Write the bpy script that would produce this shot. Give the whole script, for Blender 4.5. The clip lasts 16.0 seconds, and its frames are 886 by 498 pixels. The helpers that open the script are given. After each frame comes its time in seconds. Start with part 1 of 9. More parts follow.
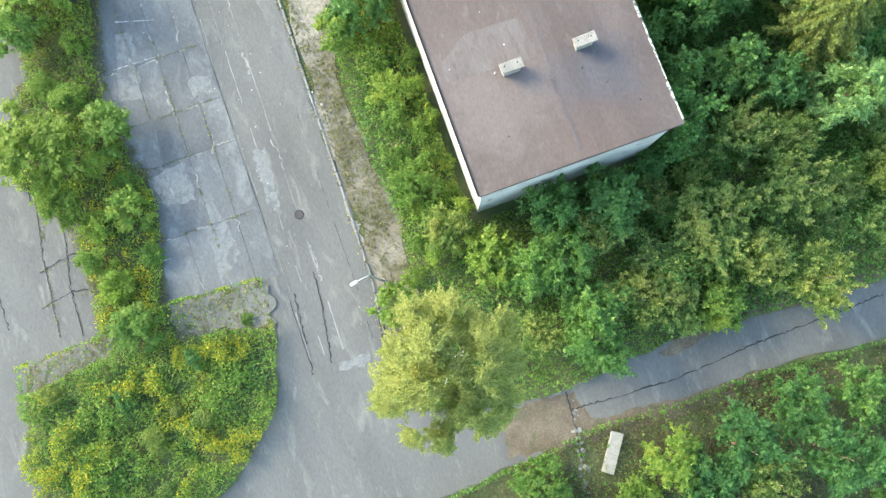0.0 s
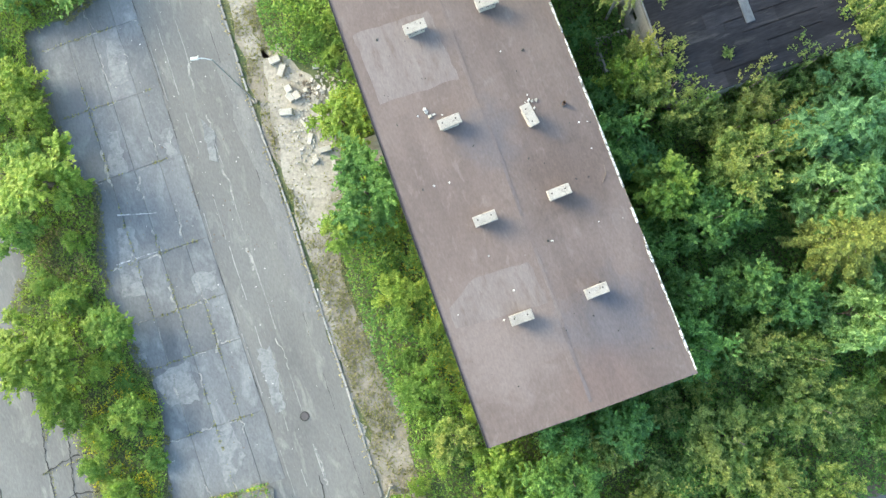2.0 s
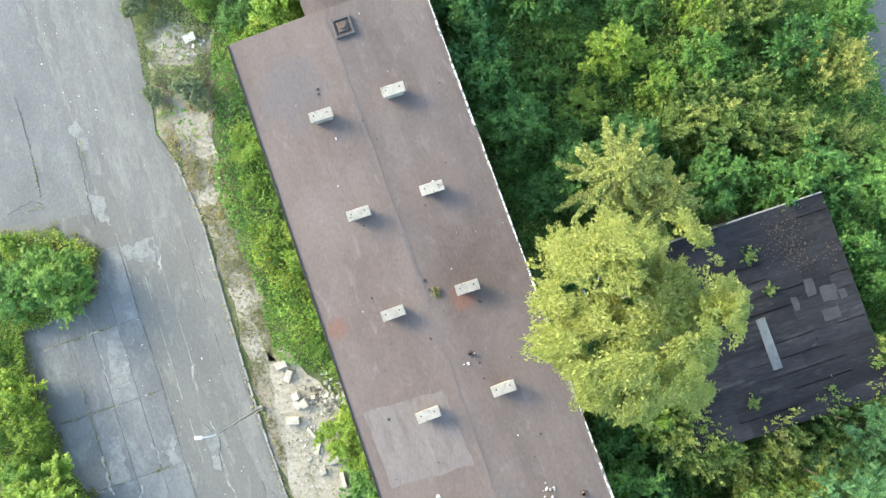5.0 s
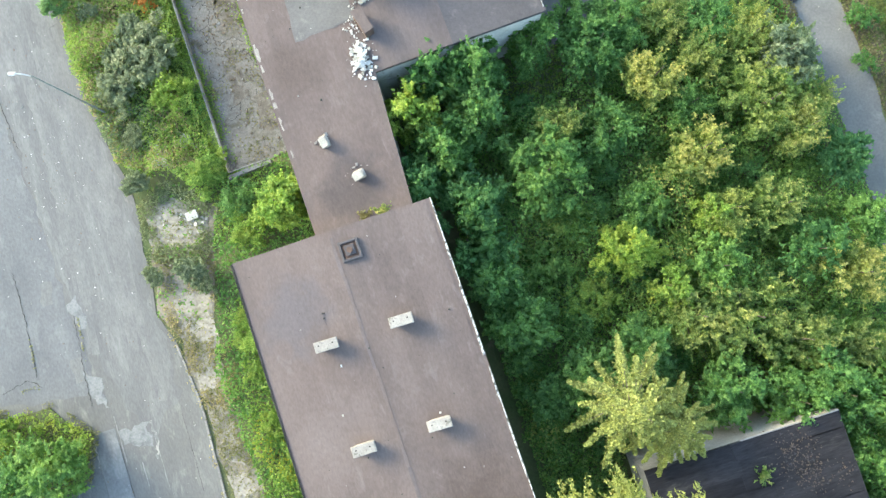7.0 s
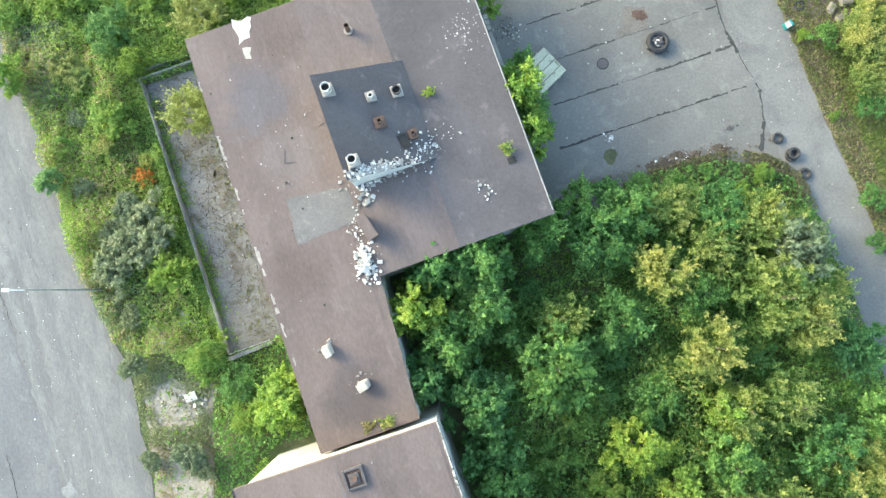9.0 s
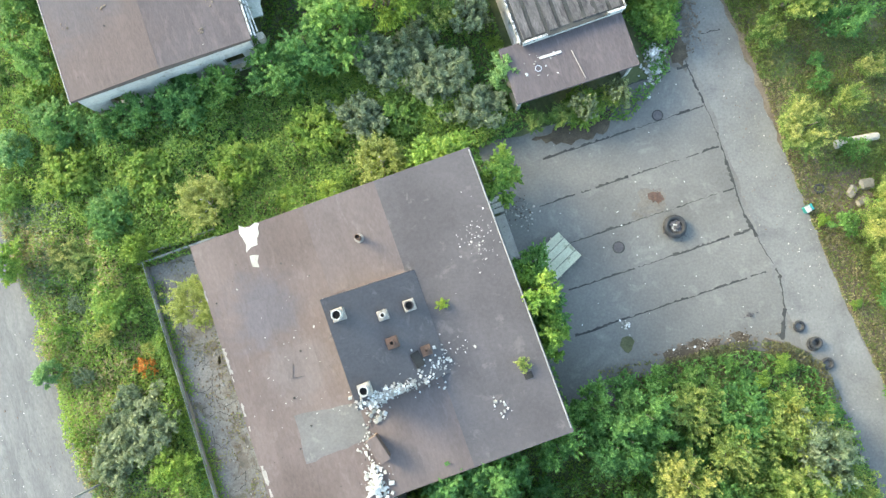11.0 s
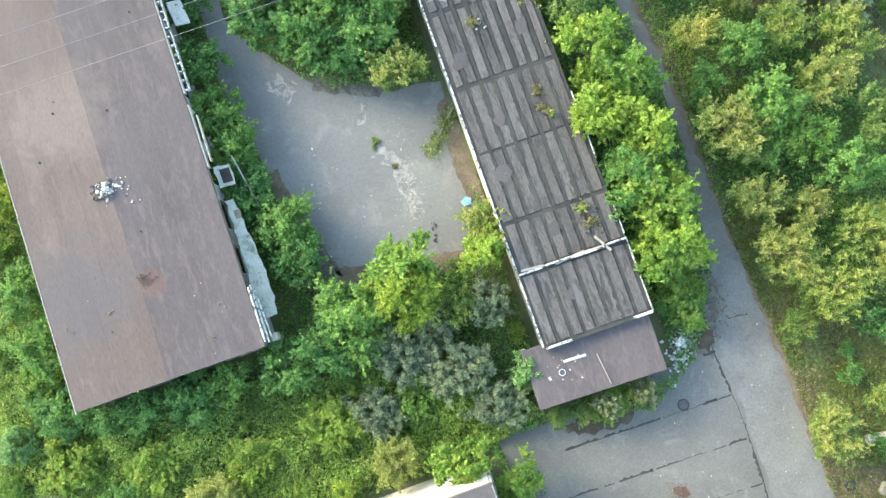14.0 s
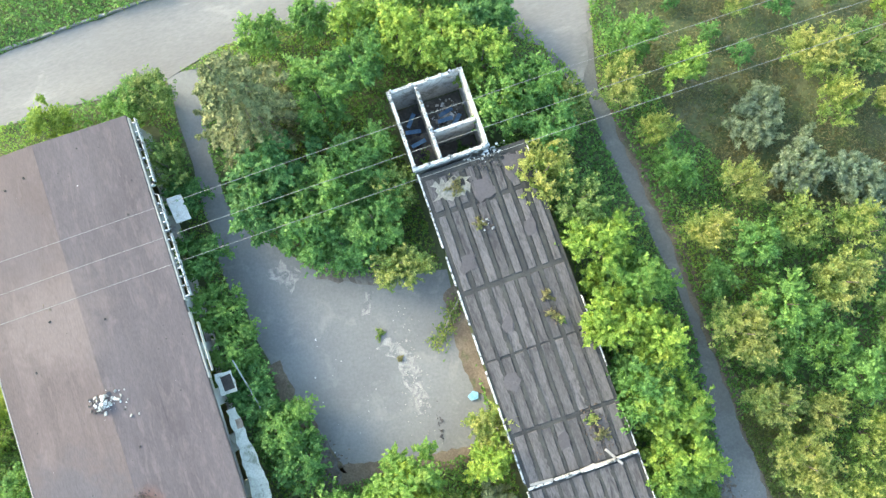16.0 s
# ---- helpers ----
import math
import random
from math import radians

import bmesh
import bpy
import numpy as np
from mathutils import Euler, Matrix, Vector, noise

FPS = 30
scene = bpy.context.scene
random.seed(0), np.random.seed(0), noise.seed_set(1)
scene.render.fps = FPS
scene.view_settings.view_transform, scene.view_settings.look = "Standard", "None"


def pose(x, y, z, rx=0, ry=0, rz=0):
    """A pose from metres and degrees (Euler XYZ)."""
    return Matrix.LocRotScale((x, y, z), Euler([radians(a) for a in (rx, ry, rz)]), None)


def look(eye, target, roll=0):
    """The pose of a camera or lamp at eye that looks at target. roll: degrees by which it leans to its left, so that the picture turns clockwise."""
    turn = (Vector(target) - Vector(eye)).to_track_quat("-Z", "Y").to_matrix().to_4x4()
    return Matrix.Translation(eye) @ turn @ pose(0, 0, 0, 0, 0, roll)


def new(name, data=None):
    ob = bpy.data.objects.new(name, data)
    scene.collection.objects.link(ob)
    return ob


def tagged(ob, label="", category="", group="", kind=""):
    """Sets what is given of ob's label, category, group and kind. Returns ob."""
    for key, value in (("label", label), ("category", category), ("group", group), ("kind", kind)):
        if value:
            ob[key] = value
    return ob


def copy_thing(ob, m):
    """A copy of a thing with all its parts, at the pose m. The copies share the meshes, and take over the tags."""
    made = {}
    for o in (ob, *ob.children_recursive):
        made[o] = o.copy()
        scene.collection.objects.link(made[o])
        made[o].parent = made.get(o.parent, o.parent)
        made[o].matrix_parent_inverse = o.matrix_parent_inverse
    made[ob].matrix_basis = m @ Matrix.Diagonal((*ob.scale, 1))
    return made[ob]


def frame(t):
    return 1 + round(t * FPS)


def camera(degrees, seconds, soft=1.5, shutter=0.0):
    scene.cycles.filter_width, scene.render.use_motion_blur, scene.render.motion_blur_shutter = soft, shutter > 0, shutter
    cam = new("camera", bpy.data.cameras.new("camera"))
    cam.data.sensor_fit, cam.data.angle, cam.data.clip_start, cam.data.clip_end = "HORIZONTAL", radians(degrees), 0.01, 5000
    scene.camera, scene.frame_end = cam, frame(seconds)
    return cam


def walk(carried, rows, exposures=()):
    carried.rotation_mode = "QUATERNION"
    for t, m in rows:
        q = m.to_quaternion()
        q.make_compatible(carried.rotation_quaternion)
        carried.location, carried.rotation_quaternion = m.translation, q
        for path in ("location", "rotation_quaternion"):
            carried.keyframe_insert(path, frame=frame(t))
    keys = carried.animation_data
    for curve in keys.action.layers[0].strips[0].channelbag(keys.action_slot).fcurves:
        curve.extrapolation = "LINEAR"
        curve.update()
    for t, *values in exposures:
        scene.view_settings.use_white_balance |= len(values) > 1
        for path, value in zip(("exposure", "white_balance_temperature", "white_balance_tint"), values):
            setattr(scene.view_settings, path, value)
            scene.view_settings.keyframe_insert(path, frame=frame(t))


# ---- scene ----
cam = camera(66.0, 16.0, soft=1.4)
# seconds, place in metres, turn in degrees
ROWS = [
    (0, -0.503, -2.099, 48.065, 4.809, 1.213, -1.430),
    (0.5, -0.510, 1.270, 48.221, 4.872, 1.209, -1.392),
    (1, -0.490, 5.008, 48.353, 4.636, 1.268, -1.401),
    (1.5, -0.502, 8.859, 48.460, 4.363, 1.345, -1.379),
    (2, -0.542, 12.868, 48.569, 3.976, 1.321, -1.353),
    (2.5, -0.540, 16.731, 48.624, 3.845, 1.349, -1.226),
    (3, -0.617, 20.771, 48.650, 3.465, 1.307, -1.247),
    (3.5, -0.713, 24.875, 48.607, 2.996, 1.274, -1.323),
    (4, -0.715, 28.752, 48.525, 2.788, 1.427, -1.295),
    (6.5, -1.005, 45.662, 47.914, 3.193, 1.567, -0.302),
    (7, -1.171, 48.857, 47.860, 3.208, 1.406, -0.172),
    (7.5, -1.269, 52.118, 47.937, 3.118, 1.295, -0.064),
    (8, -1.384, 55.447, 47.827, 2.910, 1.250, -0.081),
    (8.5, -1.558, 58.601, 47.717, 2.882, 1.177, -0.064),
    (9, -1.710, 61.525, 47.481, 3.192, 1.171, -0.118),
    (11.5, -2.972, 76.607, 46.857, 4.632, 0.914, -0.144),
    (12, -3.288, 79.781, 46.840, 4.763, 0.858, -0.029),
    (12.5, -3.631, 82.779, 46.777, 5.136, 0.717, 0.078),
    (13, -3.891, 85.794, 46.796, 5.526, 0.641, 0.088),
    (13.5, -4.148, 89.114, 46.867, 5.504, 0.546, 0.082),
    (14, -4.222, 92.837, 46.941, 4.975, 0.610, 0.139),
    (14.5, -4.194, 96.544, 46.955, 4.461, 0.763, 0.178),
    (15, -4.287, 99.640, 46.918, 4.725, 0.788, 0.202),
    (15.5, -4.390, 102.896, 46.892, 4.848, 0.837, 0.264),
    (16, -4.589, 106.155, 46.963, 4.932, 0.754, 0.258),
]
walk(cam, [(t, pose(x, y, z, rx, ry, rz)) for t, x, y, z, rx, ry, rz in ROWS], exposures=[(0.0, 2.73, 6800, 0), (4.5, 2.74, 6800, 0), (7.5, 2.79, 6750, 0), (9.0, 2.84, 6850, 0), (12.0, 2.91, 7000, 0), (14.0, 2.92, 7000, 0), (16.0, 2.96, 6800, 0)])

# ---- light: a hazy, low evening sun from the west-north-west, and a clear sky ----
SUN_EL, SUN_X, SUN_Y = 24.0, -0.90, 0.43
world = bpy.data.worlds.new("sky")
scene.world = world
world.use_nodes = True
wn = world.node_tree.nodes
sky = wn.new("ShaderNodeTexSky")
sky.sky_type = "NISHITA"
sky.sun_disc = False
sky.sun_elevation = radians(SUN_EL)
sky.sun_rotation = math.atan2(SUN_X, SUN_Y)
sky.dust_density = 1.5
wn["Background"].inputs["Strength"].default_value = 0.15
world.node_tree.links.new(sky.outputs["Color"], wn["Background"].inputs["Color"])
sun_data = bpy.data.lights.new("sun", "SUN")
sun_data.energy, sun_data.angle, sun_data.color = 0.95, radians(25.0), (1.0, 0.86, 0.62)
sun = new("sun", sun_data)
_h = math.tan(radians(SUN_EL)) * math.hypot(SUN_X, SUN_Y)
sun.matrix_basis = look((-60 * 0.9, 60 * 0.43 + 50, 60), (-60 * 0.9 - SUN_X, 60 * 0.43 + 50 - SUN_Y, 60 - _h))


# ---- materials ----
def mixrgb(nt, fac, a, b, blend="MIX"):
    n = nt.nodes.new("ShaderNodeMix")
    n.data_type, n.blend_type, n.clamp_result = "RGBA", blend, False
    for sock, v in ((n.inputs[0], fac), (n.inputs[6], a), (n.inputs[7], b)):
        if isinstance(v, bpy.types.NodeSocket):
            nt.links.new(v, sock)
        elif isinstance(v, (int, float)):
            sock.default_value = v
        else:
            sock.default_value = (*v, 1.0) if len(v) == 3 else v
    return n.outputs[2]


def ramp(nt, fac, lo, hi):
    n = nt.nodes.new("ShaderNodeMapRange")
    n.inputs["From Min"].default_value, n.inputs["From Max"].default_value = lo, hi
    nt.links.new(fac, n.inputs["Value"])
    return n.outputs["Result"]


def place(nt, turn=0.0, stretch=(1, 1, 1)):
    geo = nt.nodes.new("ShaderNodeNewGeometry")
    mp = nt.nodes.new("ShaderNodeMapping")
    mp.vector_type = "TEXTURE"
    mp.inputs["Rotation"].default_value = (0, 0, radians(turn))
    mp.inputs["Scale"].default_value = stretch
    nt.links.new(geo.outputs["Position"], mp.inputs["Vector"])
    return mp.outputs["Vector"]


def noisy(nt, vec, scale, detail=4.0, rough=0.55, distort=0.0):
    n = nt.nodes.new("ShaderNodeTexNoise")
    n.inputs["Scale"].default_value, n.inputs["Detail"].default_value = scale, detail
    n.inputs["Roughness"].default_value, n.inputs["Distortion"].default_value = rough, distort
    nt.links.new(vec, n.inputs["Vector"])
    return n.outputs["Fac"]


def shader(name):
    m = bpy.data.materials.new(name)
    m.use_nodes = True
    nt = m.node_tree
    return m, nt, nt.nodes["Principled BSDF"]


def surface(name, a, b, big=0.25, fine=8.0, rough=0.9, bump=0.3, metal=0.0, grain=0.35, third=None, third_scale=0.6,
            third_at=(0.58, 0.66), turn=0.0, stretch=(1, 1, 1), piece=0.0, spec=0.3, island=0.0, stains=()):
    """Two tones in large soft patches, a third in sharper stains, a fine grain over all, relief from the grain."""
    m, nt, bs = shader(name)
    vec = place(nt, turn, stretch)
    col = mixrgb(nt, ramp(nt, noisy(nt, vec, big, 5), 0.35, 0.65), a, b)
    if third:
        col = mixrgb(nt, ramp(nt, noisy(nt, vec, third_scale, 7, 0.65, 0.6), *third_at), col, third)
    vec2 = place(nt)
    if stains:
        # soft-edged stains and tone patches: x, y, reach, colour, strength
        flat = nt.nodes.new("ShaderNodeVectorMath")
        flat.operation = "MULTIPLY"
        flat.inputs[1].default_value = (1, 1, 0)
        nt.links.new(vec2, flat.inputs[0])
        ragged_edge = noisy(nt, vec2, 0.7, 5, 0.6, 0.5)
        for x, y, reach, tone, strength in stains:
            away = nt.nodes.new("ShaderNodeVectorMath")
            away.operation = "DISTANCE"
            away.inputs[1].default_value = (x, y, 0)
            nt.links.new(flat.outputs["Vector"], away.inputs[0])
            worn = nt.nodes.new("ShaderNodeMath")
            worn.operation = "MULTIPLY_ADD"
            worn.inputs[1].default_value = 1.6 * reach
            nt.links.new(ragged_edge, worn.inputs[0])
            nt.links.new(away.outputs["Value"], worn.inputs[2])
            fade = nt.nodes.new("ShaderNodeMapRange")
            fade.interpolation_type = "SMOOTHSTEP"
            for sock, q in zip(("From Min", "From Max", "To Min", "To Max"), (1.1 * reach, 2.0 * reach, strength, 0.0)):
                fade.inputs[sock].default_value = q
            nt.links.new(worn.outputs[0], fade.inputs["Value"])
            col = mixrgb(nt, fade.outputs["Result"], col, tone)
    g = noisy(nt, vec if turn else vec2, fine, 6, 0.7)
    col = mixrgb(nt, grain, col, mixrgb(nt, 1.0, col, mixrgb(nt, ramp(nt, g, 0.3, 0.7), (0.35, 0.35, 0.35), (1.65, 1.65, 1.65)), "MULTIPLY"))
    if piece:
        info = nt.nodes.new("ShaderNodeObjectInfo")
        col = mixrgb(nt, 1.0, col, mixrgb(nt, info.outputs["Random"], (1 - piece,) * 3, (1 + piece,) * 3), "MULTIPLY")
    if island:
        each = nt.nodes.new("ShaderNodeNewGeometry").outputs["Random Per Island"]
        col = mixrgb(nt, 1.0, col, mixrgb(nt, each, (1 - island, 1 - island, 1 - 1.1 * island), (1 + 0.6 * island,) * 3), "MULTIPLY")
    nt.links.new(col, bs.inputs["Base Color"])
    bs.inputs["Roughness"].default_value, bs.inputs["Metallic"].default_value = rough, metal
    bs.inputs["Specular IOR Level"].default_value = spec
    if bump:
        b_ = nt.nodes.new("ShaderNodeBump")
        b_.inputs["Strength"].default_value, b_.inputs["Distance"].default_value = bump, 0.03
        nt.links.new(g, b_.inputs["Height"])
        nt.links.new(b_.outputs["Normal"], bs.inputs["Normal"])
    return m


def leafy(name, dark, mid, light, tip=None, through_=0.52, top=None, fine=11.0, vary=1.0, top_patch_at=(0.38, 0.6)):
    """Leaves: each its own tone, leaflets painted within it by noise, drifts of colour through the crown, and light
    coming through.
    """
    m, nt, bs = shader(name)
    geo = nt.nodes.new("ShaderNodeNewGeometry")
    rnd = geo.outputs["Random Per Island"]
    vec = place(nt)
    low = [d + 0.40 * (c - d) for d, c in zip(dark, mid)]
    high = [h + 0.15 * (c - h) for h, c in zip(light, mid)]
    col = mixrgb(nt, ramp(nt, rnd, 0.0, 0.55), low, mid)
    col = mixrgb(nt, ramp(nt, rnd, 0.6, 1.0), col, high)
    if tip:
        col = mixrgb(nt, ramp(nt, noisy(nt, vec, 0.9, 3), 0.5, 0.72), col, tip)
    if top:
        # a yellower, lighter colour in patches, stronger towards the crown's top
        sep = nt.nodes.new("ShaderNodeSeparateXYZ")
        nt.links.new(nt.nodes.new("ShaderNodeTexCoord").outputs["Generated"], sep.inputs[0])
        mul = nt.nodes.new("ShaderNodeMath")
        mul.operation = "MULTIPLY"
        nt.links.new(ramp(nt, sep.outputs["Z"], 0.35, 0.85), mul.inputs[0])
        nt.links.new(ramp(nt, noisy(nt, vec, 0.7, 3), *top_patch_at), mul.inputs[1])
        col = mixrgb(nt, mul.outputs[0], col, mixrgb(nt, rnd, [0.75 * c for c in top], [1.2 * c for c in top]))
    # leaflets and dark gaps painted into colour by noise finer than a leaf spray
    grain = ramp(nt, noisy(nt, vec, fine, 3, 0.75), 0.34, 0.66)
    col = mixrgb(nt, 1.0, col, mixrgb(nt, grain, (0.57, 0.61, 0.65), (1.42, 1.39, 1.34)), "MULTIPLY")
    info = nt.nodes.new("ShaderNodeObjectInfo")
    col = mixrgb(nt, 1.0, col, mixrgb(nt, info.outputs["Random"], [1 + vary * q for q in (-0.18, -0.12, -0.09)], [1 + vary * q for q in (0.30, 0.14, -0.06)]), "MULTIPLY")
    nt.links.new(col, bs.inputs["Base Color"])
    bs.inputs["Roughness"].default_value = 0.6
    bs.inputs["Specular IOR Level"].default_value = 0.22
    tr = nt.nodes.new("ShaderNodeBsdfTranslucent")
    nt.links.new(mixrgb(nt, 1.0, col, (1.12, 1.18, 0.72), "MULTIPLY"), tr.inputs["Color"])
    ms = nt.nodes.new("ShaderNodeMixShader")
    ms.inputs[0].default_value = through_
    nt.links.new(bs.outputs[0], ms.inputs[1])
    nt.links.new(tr.outputs[0], ms.inputs[2])
    nt.links.new(ms.outputs[0], nt.nodes["Material Output"].inputs["Surface"])
    return m


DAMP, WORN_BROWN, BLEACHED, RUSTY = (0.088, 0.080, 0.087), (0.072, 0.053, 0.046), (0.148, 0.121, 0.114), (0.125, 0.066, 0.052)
ROOF_STAINS_TONES = [(2.2, 10.0, 4.2, BLEACHED, 0.75), (8.2, 11.3, 3.0, DAMP, 0.85), (0.2, 36.6, 3.2, WORN_BROWN, 0.8), (6.2, 19.6, 3.4, WORN_BROWN, 0.6), (1.4, 22.2, 2.2, DAMP, 0.7), (-10.4, 47.2, 2.6, DAMP, 0.6), (-7.2, 40.6, 3.0, BLEACHED, 0.4),
               # the entry at (-7.8, 54.8) is a darker tone at the link roof's end
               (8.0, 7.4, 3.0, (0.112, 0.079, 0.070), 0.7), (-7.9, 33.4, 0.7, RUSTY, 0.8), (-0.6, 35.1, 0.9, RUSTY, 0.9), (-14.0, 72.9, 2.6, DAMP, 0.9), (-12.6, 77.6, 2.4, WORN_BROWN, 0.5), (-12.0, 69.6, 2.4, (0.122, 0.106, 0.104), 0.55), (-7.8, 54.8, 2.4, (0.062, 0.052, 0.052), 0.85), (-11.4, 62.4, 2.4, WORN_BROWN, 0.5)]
HALL_STAINS = [(-27.2, 93.6, 4.0, (0.073, 0.066, 0.072), 0.85), (-22.9, 94.4, 1.0, RUSTY, 0.55), (-29.4, 105.0, 4.0, (0.122, 0.098, 0.092), 0.8), (-23.6, 90.0, 2.6, (0.082, 0.064, 0.061), 0.6), (-24.0, 103.4, 3.0, (0.082, 0.070, 0.072), 0.6), (-32.0, 110.0, 3.0, (0.080, 0.067, 0.069), 0.6)]

